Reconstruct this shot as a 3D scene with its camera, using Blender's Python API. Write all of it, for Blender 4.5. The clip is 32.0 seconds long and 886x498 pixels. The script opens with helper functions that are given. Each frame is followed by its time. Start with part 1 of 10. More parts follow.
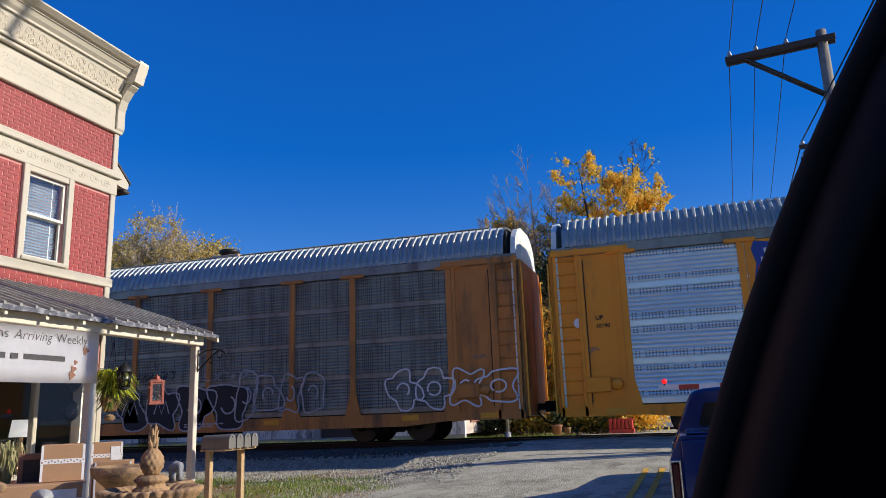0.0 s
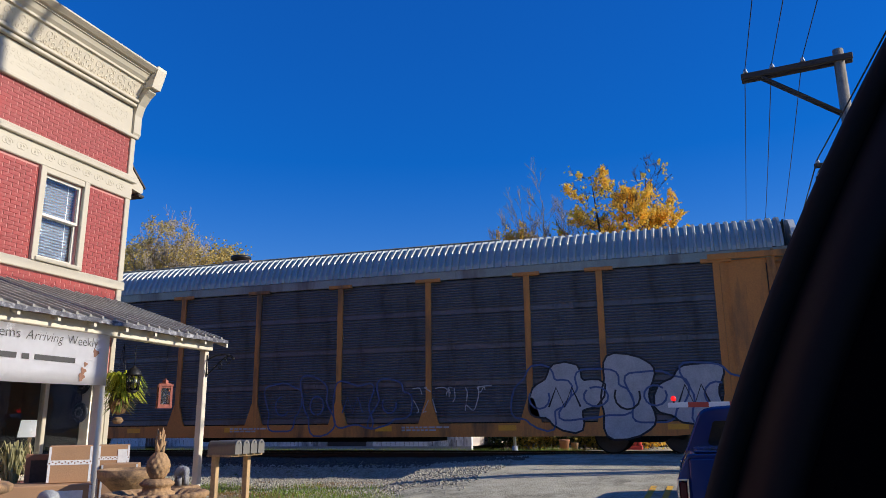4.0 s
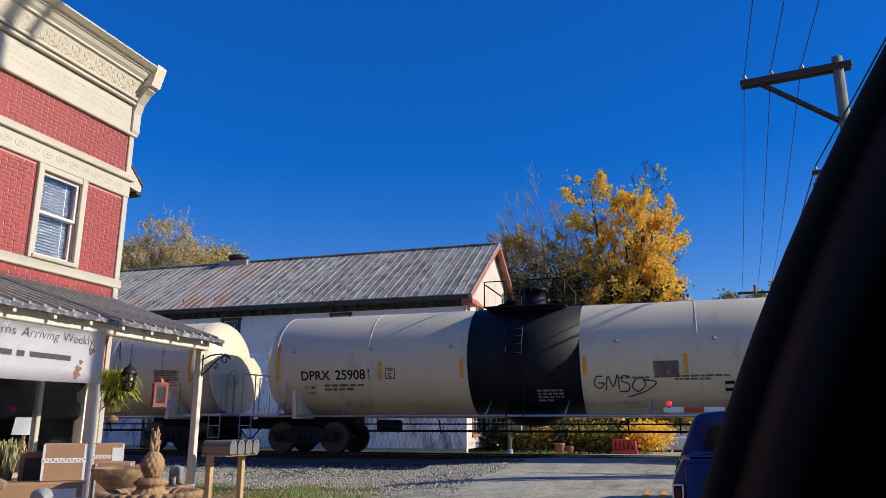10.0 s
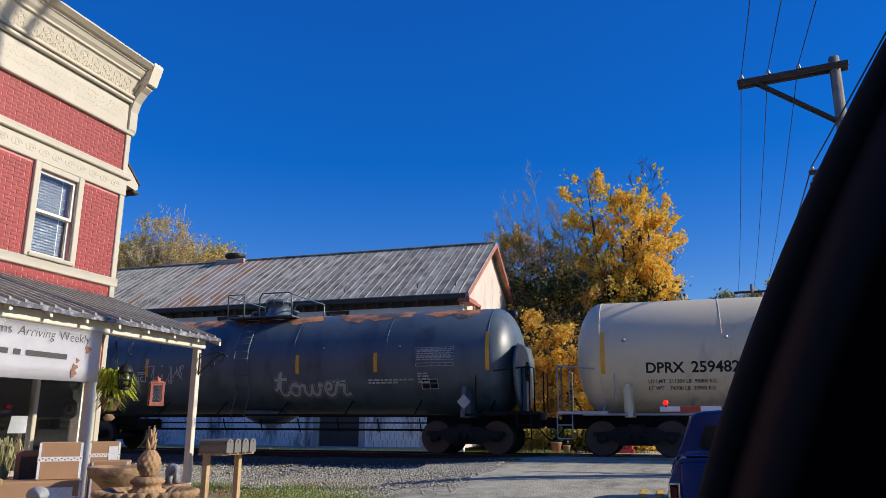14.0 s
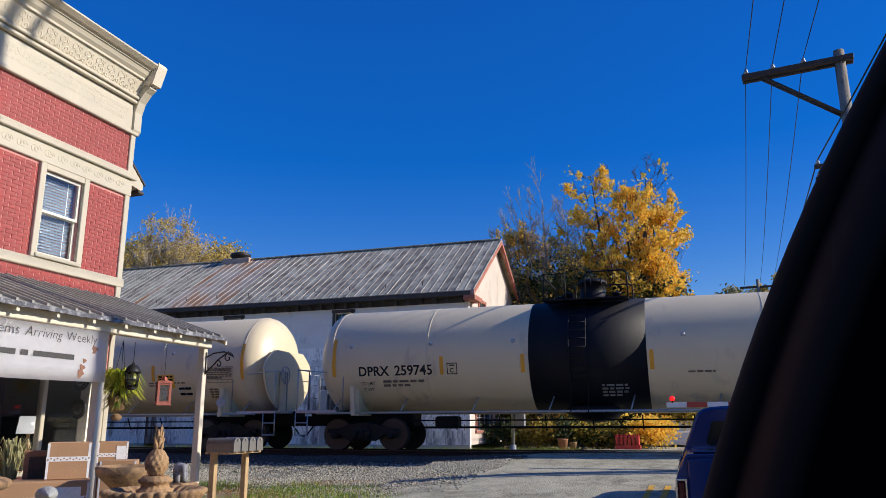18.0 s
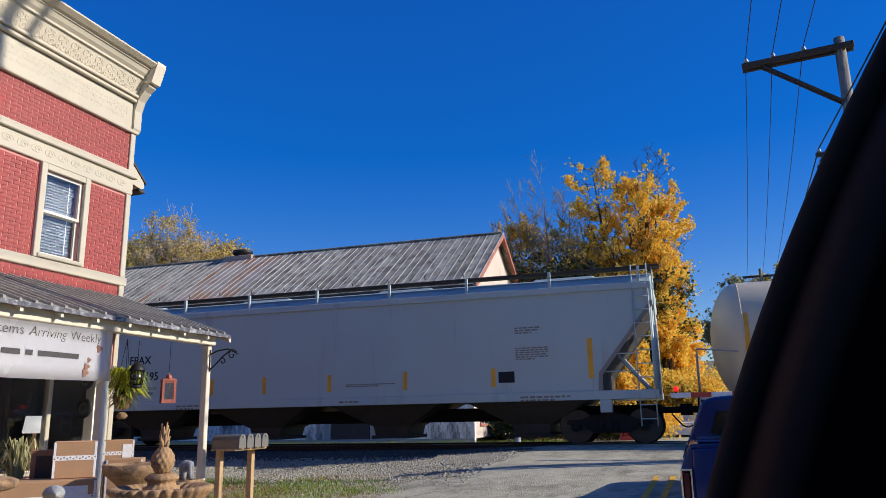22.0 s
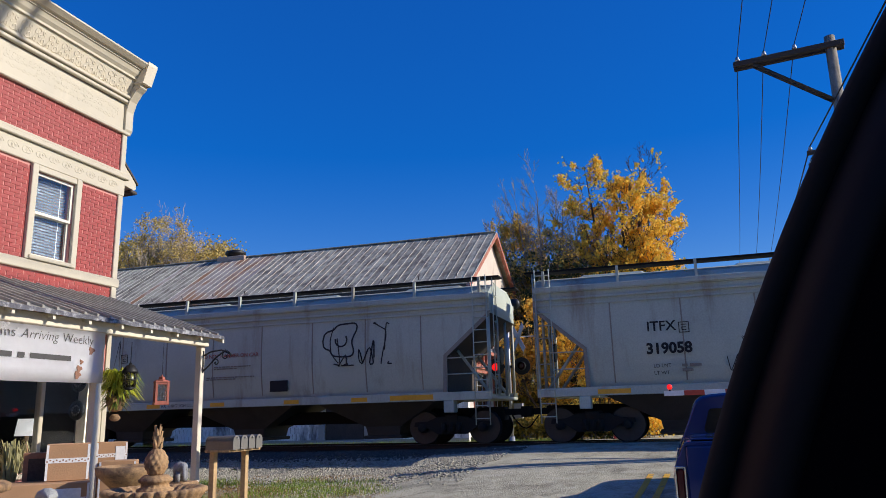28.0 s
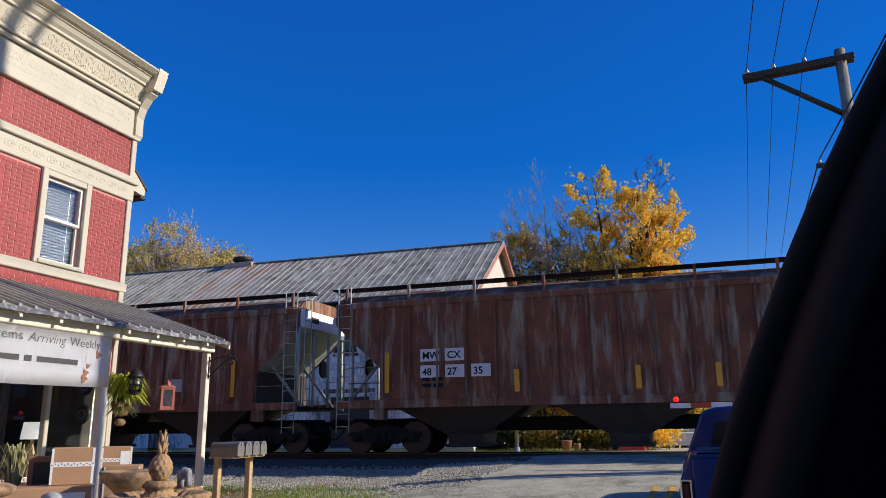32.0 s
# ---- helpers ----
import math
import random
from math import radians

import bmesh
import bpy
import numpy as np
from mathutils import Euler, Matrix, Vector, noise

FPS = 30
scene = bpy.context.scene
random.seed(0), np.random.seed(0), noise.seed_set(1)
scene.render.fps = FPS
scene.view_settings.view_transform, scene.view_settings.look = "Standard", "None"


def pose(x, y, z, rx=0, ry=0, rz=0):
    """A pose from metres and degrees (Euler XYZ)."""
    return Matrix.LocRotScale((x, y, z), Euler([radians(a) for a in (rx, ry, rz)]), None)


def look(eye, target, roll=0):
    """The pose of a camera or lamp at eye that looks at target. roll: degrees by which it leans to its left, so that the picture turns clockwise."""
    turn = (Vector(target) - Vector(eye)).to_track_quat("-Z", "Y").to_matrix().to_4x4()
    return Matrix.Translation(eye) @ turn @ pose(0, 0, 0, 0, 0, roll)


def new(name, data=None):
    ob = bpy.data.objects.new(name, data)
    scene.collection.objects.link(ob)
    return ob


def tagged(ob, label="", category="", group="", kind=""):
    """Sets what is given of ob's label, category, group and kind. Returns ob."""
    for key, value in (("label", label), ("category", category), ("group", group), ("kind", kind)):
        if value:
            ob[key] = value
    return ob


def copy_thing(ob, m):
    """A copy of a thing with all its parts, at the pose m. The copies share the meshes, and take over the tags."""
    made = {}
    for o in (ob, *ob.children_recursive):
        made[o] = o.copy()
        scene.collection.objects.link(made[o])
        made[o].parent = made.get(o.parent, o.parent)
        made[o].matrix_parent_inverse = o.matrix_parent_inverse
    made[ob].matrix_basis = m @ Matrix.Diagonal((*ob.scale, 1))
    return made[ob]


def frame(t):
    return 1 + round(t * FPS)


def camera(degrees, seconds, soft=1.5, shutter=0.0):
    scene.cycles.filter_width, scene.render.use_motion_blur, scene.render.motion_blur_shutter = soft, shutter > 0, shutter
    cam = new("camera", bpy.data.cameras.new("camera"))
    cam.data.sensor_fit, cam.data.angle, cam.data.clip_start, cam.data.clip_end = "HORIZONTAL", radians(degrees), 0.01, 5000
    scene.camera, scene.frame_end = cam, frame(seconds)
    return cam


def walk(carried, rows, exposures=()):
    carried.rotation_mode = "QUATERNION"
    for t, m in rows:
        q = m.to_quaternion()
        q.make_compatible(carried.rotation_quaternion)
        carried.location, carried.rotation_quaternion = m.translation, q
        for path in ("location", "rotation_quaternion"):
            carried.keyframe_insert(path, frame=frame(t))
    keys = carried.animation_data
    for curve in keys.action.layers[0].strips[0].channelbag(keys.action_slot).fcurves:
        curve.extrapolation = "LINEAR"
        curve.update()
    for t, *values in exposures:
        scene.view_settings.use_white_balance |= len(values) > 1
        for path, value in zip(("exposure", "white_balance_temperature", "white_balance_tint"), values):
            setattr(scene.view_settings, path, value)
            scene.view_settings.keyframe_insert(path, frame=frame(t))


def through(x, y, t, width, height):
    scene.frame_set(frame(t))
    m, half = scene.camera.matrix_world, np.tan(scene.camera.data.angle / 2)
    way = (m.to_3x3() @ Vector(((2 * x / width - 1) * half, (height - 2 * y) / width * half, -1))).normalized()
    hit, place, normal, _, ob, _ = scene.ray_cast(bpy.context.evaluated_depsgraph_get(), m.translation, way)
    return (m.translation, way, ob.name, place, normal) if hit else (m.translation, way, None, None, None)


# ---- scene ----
cam = camera(62.0, 32.0, soft=0.45)
# seconds, heading, tilt, lean in degrees; the phone is held out in one place
PATH = [
    (0, 0.000, 0.006, 1.548, 17.12, 12.49, -2.10),
    (0.5, 0.000, 0.006, 1.548, 17.39, 12.56, -2.00),
    (1, 0.000, 0.006, 1.548, 17.57, 12.69, -1.92),
    (1.5, 0.000, 0.006, 1.548, 17.66, 12.80, -1.78),
    (2, 0.000, 0.006, 1.548, 17.78, 12.92, -1.60),
    (2.5, 0.000, 0.006, 1.548, 18.07, 13.07, -1.26),
    (3, 0.000, 0.006, 1.548, 18.13, 13.16, -1.00),
    (3.5, 0.000, 0.006, 1.548, 18.01, 13.27, -0.78),
    (5.5, 0.000, 0.006, 1.548, 18.07, 13.47, -0.09),
    (6, 0.000, 0.006, 1.548, 18.01, 13.50, -0.01),
    (6.5, 0.000, 0.006, 1.548, 17.99, 13.49, 0.05),
    (7, 0.000, 0.006, 1.548, 17.92, 13.49, 0.06),
    (7.5, 0.000, 0.006, 1.548, 17.90, 13.52, 0.10),
    (8, 0.000, 0.006, 1.548, 17.84, 13.52, 0.12),
    (8.5, 0.000, 0.006, 1.548, 17.78, 13.52, 0.10),
    (9, 0.000, 0.006, 1.548, 17.84, 13.53, 0.11),
    (9.5, 0.000, 0.006, 1.548, 17.84, 13.52, 0.12),
    (10, 0.000, 0.006, 1.548, 17.78, 13.52, 0.10),
    (10.5, 0.000, 0.006, 1.548, 17.75, 13.51, 0.13),
    (11, 0.000, 0.006, 1.548, 17.66, 13.50, 0.12),
    (11.5, 0.000, 0.006, 1.548, 17.62, 13.51, 0.15),
    (12, 0.000, 0.006, 1.548, 17.67, 13.49, 0.14),
    (12.5, 0.000, 0.006, 1.548, 17.73, 13.49, 0.16),
    (13, 0.000, 0.006, 1.548, 17.74, 13.47, 0.20),
    (13.5, 0.000, 0.006, 1.548, 17.64, 13.45, 0.16),
    (14, 0.000, 0.006, 1.548, 17.55, 13.44, 0.15),
    (14.5, 0.000, 0.006, 1.548, 17.45, 13.42, 0.16),
    (16.5, 0.000, 0.006, 1.548, 17.65, 13.35, -0.00),
    (17, 0.000, 0.006, 1.548, 17.64, 13.36, -0.09),
    (17.5, 0.000, 0.006, 1.548, 17.82, 13.33, -0.15),
    (18, 0.000, 0.006, 1.548, 17.94, 13.25, -0.25),
    (18.5, 0.000, 0.006, 1.548, 18.34, 13.17, -0.31),
    (19, 0.000, 0.006, 1.548, 18.49, 13.04, -0.50),
    (19.5, 0.000, 0.006, 1.548, 18.34, 12.96, -0.75),
    (20, 0.000, 0.006, 1.548, 18.27, 12.90, -0.92),
    (20.5, 0.000, 0.006, 1.548, 18.16, 12.83, -1.06),
    (21, 0.000, 0.006, 1.548, 18.16, 12.80, -1.12),
    (21.5, 0.000, 0.006, 1.548, 18.25, 12.80, -1.10),
    (22, 0.000, 0.006, 1.548, 18.10, 12.79, -1.08),
    (22.5, 0.000, 0.006, 1.548, 18.04, 12.79, -1.10),
    (23, 0.000, 0.006, 1.548, 18.02, 12.79, -1.10),
    (23.5, 0.000, 0.006, 1.548, 17.70, 12.80, -1.15),
    (24, 0.000, 0.006, 1.548, 17.51, 12.81, -1.13),
    (24.5, 0.000, 0.006, 1.548, 17.79, 12.79, -1.04),
    (25, 0.000, 0.006, 1.548, 17.78, 12.78, -1.07),
    (25.5, 0.000, 0.006, 1.548, 17.65, 12.74, -1.16),
    (27.5, 0.000, 0.006, 1.548, 17.72, 12.67, -1.42),
    (28, 0.000, 0.006, 1.548, 17.57, 12.75, -1.50),
    (28.5, 0.000, 0.006, 1.548, 17.68, 12.84, -1.47),
    (29, 0.000, 0.006, 1.548, 17.84, 12.96, -1.42),
    (29.5, 0.000, 0.006, 1.548, 17.91, 13.06, -1.31),
    (30, 0.000, 0.006, 1.548, 17.99, 13.19, -1.19),
    (30.5, 0.000, 0.006, 1.548, 18.18, 13.31, -0.96),
    (31, 0.000, 0.006, 1.548, 18.12, 13.39, -0.83),
    (31.5, 0.000, 0.006, 1.548, 18.12, 13.41, -0.76),
    (32, 0.000, 0.006, 1.548, 18.11, 13.44, -0.69),
]
walk(cam, [(t, pose(x, y, z, 90 + tilt, 0, heading) @ pose(0, 0, 0, 0, 0, lean)) for t, x, y, z, heading, tilt, lean in PATH])

# ---- light ----
SUN_EL, SUN_AZ = 26.0, 12.0          # height, and turn from +x towards +y
world = bpy.data.worlds.new("sky")
scene.world = world
world.use_nodes = True
wn = world.node_tree
sky = wn.nodes.new("ShaderNodeTexSky")
sky.sky_type = "NISHITA"
sky.sun_disc = False
sky.sun_elevation = radians(SUN_EL)
sky.sun_rotation = radians(90 - SUN_AZ)
sky.altitude, sky.air_density, sky.dust_density, sky.ozone_density = 200, 1.05, 0.1, 2.3
wn.nodes["Background"].inputs["Strength"].default_value = 0.120
deep = wn.nodes.new("ShaderNodeHueSaturation")
deep.inputs["Saturation"].default_value = 1.55
deep.inputs["Hue"].default_value = 0.522
wn.links.new(sky.outputs[0], deep.inputs["Color"])
even = wn.nodes.new("ShaderNodeMix")
even.data_type = "RGBA"
even.inputs[0].default_value = 0.35
even.inputs[7].default_value = (0.09, 0.76, 3.65, 1)
wn.links.new(deep.outputs[0], even.inputs[6])
wn.links.new(even.outputs[2], wn.nodes["Background"].inputs["Color"])
sun = new("sun", bpy.data.lights.new("sun", "SUN"))
sun.data.energy, sun.data.angle, sun.data.color = 4.6, radians(0.55), (0.97, 0.89, 0.78)
sun.matrix_basis = look((60 * math.cos(radians(SUN_AZ)), 60 * math.sin(radians(SUN_AZ)), 60 * math.tan(radians(SUN_EL))), (0, 0, 0))
scene.view_settings.exposure = 0.32


# ---- materials ----
def material(name, color, rough=0.6, metal=0.0, vary=0.18, scale=1.5, grain=30.0, bump=0.15, second=None, amount=0.4, streak=1.0, second_scale=1.2, spec=0.5, random_hue=0.0, placed=False, grainwise=None):
    """A painted or raw surface: broad and fine variation, relief, and a second colour (rust, grime) in patches or streaks."""
    m = bpy.data.materials.new(name)
    m.use_nodes = True
    nt = m.node_tree
    b = nt.nodes["Principled BSDF"]
    L = nt.links.new
    co = nt.nodes.new("ShaderNodeTexCoord")
    n1, n2 = nt.nodes.new("ShaderNodeTexNoise"), nt.nodes.new("ShaderNodeTexNoise")
    n1.inputs["Scale"].default_value, n1.inputs["Detail"].default_value = scale, 5
    n2.inputs["Scale"].default_value, n2.inputs["Detail"].default_value = grain, 3
    where = co.outputs["Object"]
    if placed:
        # the pattern runs on from piece to piece
        at = nt.nodes.new("ShaderNodeObjectInfo")
        plus = nt.nodes.new("ShaderNodeVectorMath")
        L(where, plus.inputs[0])
        L(at.outputs["Location"], plus.inputs[1])
        where = plus.outputs[0]
    L(where, n1.inputs["Vector"])
    L(where, n2.inputs["Vector"])
    add = nt.nodes.new("ShaderNodeMath")
    add.operation = "ADD"
    L(n1.outputs[0], add.inputs[0])
    L(n2.outputs[0], add.inputs[1])
    rng = nt.nodes.new("ShaderNodeMapRange")
    rng.inputs["From Min"].default_value, rng.inputs["From Max"].default_value = 0.65, 1.35
    rng.inputs["To Min"].default_value, rng.inputs["To Max"].default_value = 1 - vary, 1 + vary
    L(add.outputs[0], rng.inputs["Value"])
    hsv = nt.nodes.new("ShaderNodeHueSaturation")
    hsv.inputs["Color"].default_value = (*color, 1)
    L(rng.outputs[0], hsv.inputs["Value"])
    out = hsv.outputs[0]
    if random_hue:
        info = nt.nodes.new("ShaderNodeObjectInfo")
        r2 = nt.nodes.new("ShaderNodeMapRange")
        r2.inputs["To Min"].default_value, r2.inputs["To Max"].default_value = 1 - random_hue, 1 + random_hue
        L(info.outputs["Random"], r2.inputs["Value"])
        mul = nt.nodes.new("ShaderNodeMath")
        mul.operation = "MULTIPLY"
        L(r2.outputs[0], mul.inputs[0])
        L(rng.outputs[0], mul.inputs[1])
        L(mul.outputs[0], hsv.inputs["Value"])
    if second:
        mp = nt.nodes.new("ShaderNodeMapping")
        mp.inputs["Scale"].default_value = grainwise or (1, 1, streak)
        n3 = nt.nodes.new("ShaderNodeTexNoise")
        n3.inputs["Scale"].default_value, n3.inputs["Detail"].default_value = second_scale, 7
        n3.inputs["Roughness"].default_value = 0.65
        L(where, mp.inputs["Vector"])
        L(mp.outputs[0], n3.inputs["Vector"])
        r3 = nt.nodes.new("ShaderNodeMapRange")
        r3.inputs["From Min"].default_value, r3.inputs["From Max"].default_value = 0.62 - amount * 0.35, 0.78 - amount * 0.35
        r3.clamp = True
        L(n3.outputs[0], r3.inputs["Value"])
        mix = nt.nodes.new("ShaderNodeMix")
        mix.data_type = "RGBA"
        L(r3.outputs[0], mix.inputs[0])
        L(out, mix.inputs[6])
        mix.inputs[7].default_value = (*second, 1)
        out = mix.outputs[2]
    L(out, b.inputs["Base Color"])
    rr = nt.nodes.new("ShaderNodeMapRange")
    rr.inputs["To Min"].default_value, rr.inputs["To Max"].default_value = max(0.03, rough - 0.12), min(1.0, rough + 0.12)
    L(n1.outputs[0], rr.inputs["Value"])
    L(rr.outputs[0], b.inputs["Roughness"])
    b.inputs["Metallic"].default_value = metal
    b.inputs["Specular IOR Level"].default_value = spec
    if bump:
        bp = nt.nodes.new("ShaderNodeBump")
        bp.inputs["Strength"].default_value, bp.inputs["Distance"].default_value = bump, 0.02
        L(n2.outputs[0], bp.inputs["Height"])
        L(bp.outputs[0], b.inputs["Normal"])
    return m


def leafy(name, color, other, through=0.25):
    """Leaves: two colours by clump, a little light passing through."""
    m = bpy.data.materials.new(name)
    m.use_nodes = True
    nt = m.node_tree
    b = nt.nodes["Principled BSDF"]
    geo = nt.nodes.new("ShaderNodeNewGeometry")
    mix = nt.nodes.new("ShaderNodeMix")
    mix.data_type = "RGBA"
    nt.links.new(geo.outputs["Random Per Island"], mix.inputs[0])
    mix.inputs[6].default_value, mix.inputs[7].default_value = (*color, 1), (*other, 1)
    nt.links.new(mix.outputs[2], b.inputs["Base Color"])
    b.inputs["Roughness"].default_value = 0.65
    b.inputs["Specular IOR Level"].default_value = 0.25
    tr = nt.nodes.new("ShaderNodeBsdfTranslucent")
    nt.links.new(mix.outputs[2], tr.inputs["Color"])
    sh = nt.nodes.new("ShaderNodeMixShader")
    sh.inputs[0].default_value = through
    nt.links.new(b.outputs[0], sh.inputs[1])
    nt.links.new(tr.outputs[0], sh.inputs[2])
    nt.links.new(sh.outputs[0], nt.nodes["Material Output"].inputs["Surface"])
    return m


def glow(name, color, strength):
    m = bpy.data.materials.new(name)
    m.use_nodes = True
    b = m.node_tree.nodes["Principled BSDF"]
    b.inputs["Base Color"].default_value = (*color, 1)
    b.inputs["Emission Color"].default_value = (*color, 1)
    b.inputs["Emission Strength"].default_value = strength
    return m


def glass(name, tint=(0.9, 0.95, 1.0), rough=0.02):
    m = bpy.data.materials.new(name)
    m.use_nodes = True
    b = m.node_tree.nodes["Principled BSDF"]
    b.inputs["Base Color"].default_value = (*tint, 1)
    b.inputs["Roughness"].default_value = rough
    b.inputs["Transmission Weight"].default_value = 1.0
    b.inputs["IOR"].default_value = 1.55
    return m


M = {}
M["brick_red"] = material("painted_red_brick", (0.30, 0.044, 0.038), 0.6, vary=0.2, scale=3, grain=50, bump=0.3, second=(0.4, 0.12, 0.1), amount=0.18, second_scale=9, random_hue=0.1)
# paler than the bricks, to carry the light caught along head joints
M["brick_joint"] = material("painted_brick_joint", (0.55, 0.24, 0.21), 0.75, vary=0.1)
M["cream"] = material("cream_paint", (0.50, 0.45, 0.345), 0.5, vary=0.07, scale=1.2, grain=80, bump=0.08, second=(0.6, 0.53, 0.4), amount=0.05, streak=0.3)
M["cream_dull"] = material("cream_porch_paint", (0.66, 0.59, 0.46), 0.6, vary=0.1, scale=2, grain=60, bump=0.1)
M["white_vinyl"] = material("white_window_vinyl", (0.68, 0.65, 0.56), 0.4, vary=0.05)
M["blind"] = material("window_blind_white", (0.13, 0.145, 0.165), 0.6, vary=0.05)
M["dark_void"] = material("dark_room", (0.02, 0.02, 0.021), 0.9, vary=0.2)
M["pane"] = glass("window_glass")
M["porch_metal"] = material("porch_roof_metal", (0.38, 0.38, 0.325), 0.5, 0.2, vary=0.25, scale=1.5, grain=20, second=(0.22, 0.2, 0.18), amount=0.35, streak=1)
M["drip_edge"] = material("battered_drip_edge", (0.10, 0.10, 0.115), 0.5, 0.3, vary=0.35, scale=6, grain=40, bump=0.4, second=(0.42, 0.42, 0.43), amount=0.34, second_scale=9)
M["banner"] = material("white_vinyl_banner", (0.82, 0.83, 0.86), 0.5, vary=0.03, grain=12, bump=0.05)
M["ink"] = material("dark_lettering", (0.014, 0.014, 0.017), 0.65, vary=0.1, spec=0.3)
M["ink_brown"] = material("brown_print", (0.25, 0.12, 0.07), 0.6)
M["ink_word"] = material("grey_black_print", (0.07, 0.068, 0.066), 0.7, vary=0.1, spec=0.3)
M["white_print"] = material("white_lettering", (0.72, 0.72, 0.70), 0.6, vary=0.12, scale=4)
M["grey_print"] = material("faded_white_lettering", (0.42, 0.42, 0.41), 0.7, vary=0.2, scale=4)
M["cardboard"] = material("cardboard", (0.38, 0.22, 0.115), 0.85, vary=0.1, scale=4, grain=90)
M["stone_tan"] = material("weathered_tan_concrete", (0.36, 0.22, 0.105), 0.85, vary=0.32, scale=4, grain=45, bump=0.35, second=(0.12, 0.075, 0.045), amount=0.42, second_scale=5)
M["stone_grey"] = material("grey_garden_stone", (0.36, 0.37, 0.35), 0.85, vary=0.3, scale=9, grain=80, bump=0.5)
M["stone_slate"] = material("slate_grey_stone", (0.24, 0.24, 0.245), 0.85, vary=0.3, scale=8, grain=60, bump=0.3)
M["wood_post"] = material("treated_pine", (0.45, 0.30, 0.15), 0.75, vary=0.25, scale=3, grain=25, second=(0.22, 0.14, 0.08), amount=0.25, streak=0.1, second_scale=9)
M["old_wood"] = material("weathered_pole_wood", (0.26, 0.23, 0.19), 0.85, vary=0.3, scale=6, grain=40, bump=0.5, second=(0.10, 0.08, 0.06), amount=0.35, streak=0.08, second_scale=10)
M["dark_wood"] = material("tarred_wood", (0.055, 0.045, 0.038), 0.8, vary=0.3, grain=30, bump=0.3)
M["mailbox"] = material("bronze_mailbox", (0.20, 0.18, 0.15), 0.45, 0.5, vary=0.12)
M["mailbox_face"] = material("pale_mailbox_door", (0.2, 0.19, 0.17), 0.5, 0.3, vary=0.1)
M["red_paint"] = material("red_lantern_paint", (0.36, 0.11, 0.075), 0.6, vary=0.25, scale=12)
M["iron"] = material("black_iron", (0.02, 0.02, 0.02), 0.5, 0.3, vary=0.2)
M["terracotta"] = material("terracotta", (0.35, 0.16, 0.08), 0.85, vary=0.2, scale=8)
M["asphalt"] = material("worn_asphalt", (0.365, 0.345, 0.255), 0.95, vary=0.65, scale=1.3, grain=30, bump=1.0, second=(0.48, 0.455, 0.345), amount=0.4, second_scale=3.2, spec=0.1)
M["yellow_line"] = material("worn_yellow_paint", (0.72, 0.40, 0.04), 0.75, vary=0.2, second=(0.16, 0.14, 0.12), amount=0.25, second_scale=6)
M["gravel"] = material("grey_gravel", (0.14, 0.125, 0.105), 0.95, vary=0.5, scale=6, grain=28, bump=1.0)
M["stone_bits"] = material("ballast_stone", (0.32, 0.30, 0.225), 0.95, vary=0.6, scale=9, grain=60, bump=0.4, random_hue=0.0)
M["grass_blade"] = leafy("grass_blades", (0.15, 0.27, 0.03), (0.3, 0.33, 0.07), 0.3)
M["grass_dry"] = leafy("dead_grass", (0.42, 0.28, 0.11), (0.26, 0.15, 0.06), 0.2)
M["soil"] = material("ground_soil", (0.3, 0.23, 0.13), 0.95, vary=0.35, scale=0.6, grain=22, bump=0.8, second=(0.09, 0.12, 0.03), amount=0.5, second_scale=0.8)
M["tie"] = material("creosote_tie", (0.05, 0.04, 0.032), 0.85, vary=0.3, bump=0.4)
M["rail"] = material("rail_steel", (0.035, 0.025, 0.02), 0.55, 0.6, vary=0.3)
M["rail_top"] = material("polished_rail_head", (0.25, 0.24, 0.23), 0.4, 1.0, vary=0.1)
M["siding"] = material("white_siding", (0.84, 0.81, 0.77), 0.7, vary=0.08, scale=0.8, grain=40, bump=0.1, second=(0.48, 0.48, 0.47), amount=0.16, streak=0.3, second_scale=2)
# darker copy of the siding, so the sunlit gable doesn't burn out
M["siding_sun_toned"] = material("worn_cream_siding", (0.60, 0.52, 0.45), 0.8, vary=0.12, scale=1.2, grain=30, bump=0.15, second=(0.4, 0.33, 0.28), amount=0.24, streak=0.3, second_scale=1.6)
M["shingle"] = material("weathered_white_shingle", (0.86, 0.84, 0.81), 0.8, vary=0.12, scale=2.5, grain=30, second=(0.2, 0.2, 0.21), amount=0.36, streak=0.35, second_scale=1.5, random_hue=0.16, placed=True)
M["tin"] = material("weathered_tin_roof", (0.37, 0.355, 0.285), 0.9, 0.0, vary=0.38, scale=1.6, grain=9, bump=0.2, second=(0.17, 0.15, 0.13), amount=0.46, second_scale=1.5, random_hue=0.13, placed=True, grainwise=(1.9, 0.7, 0.7), spec=0.08)
M["tin_rust"] = material("rusty_tin_roof", (0.38, 0.34, 0.3), 0.85, 0.0, vary=0.3, scale=1.4, grain=9, bump=0.2, second=(0.34, 0.19, 0.11), amount=0.55, second_scale=0.8, random_hue=0.1, placed=True, grainwise=(1.4, 0.5, 0.5), spec=0.08)
M["tin_seam"] = material("sunlit_seam_tone", (0.5, 0.46, 0.41), 0.7, 0.0, vary=0.2, scale=1.0, grain=9, second=(0.3, 0.26, 0.22), amount=0.25, second_scale=0.7, random_hue=0.2, placed=True)
M["trim_dark"] = material("peeling_dark_trim", (0.065, 0.055, 0.05), 0.8, vary=0.35, scale=5)
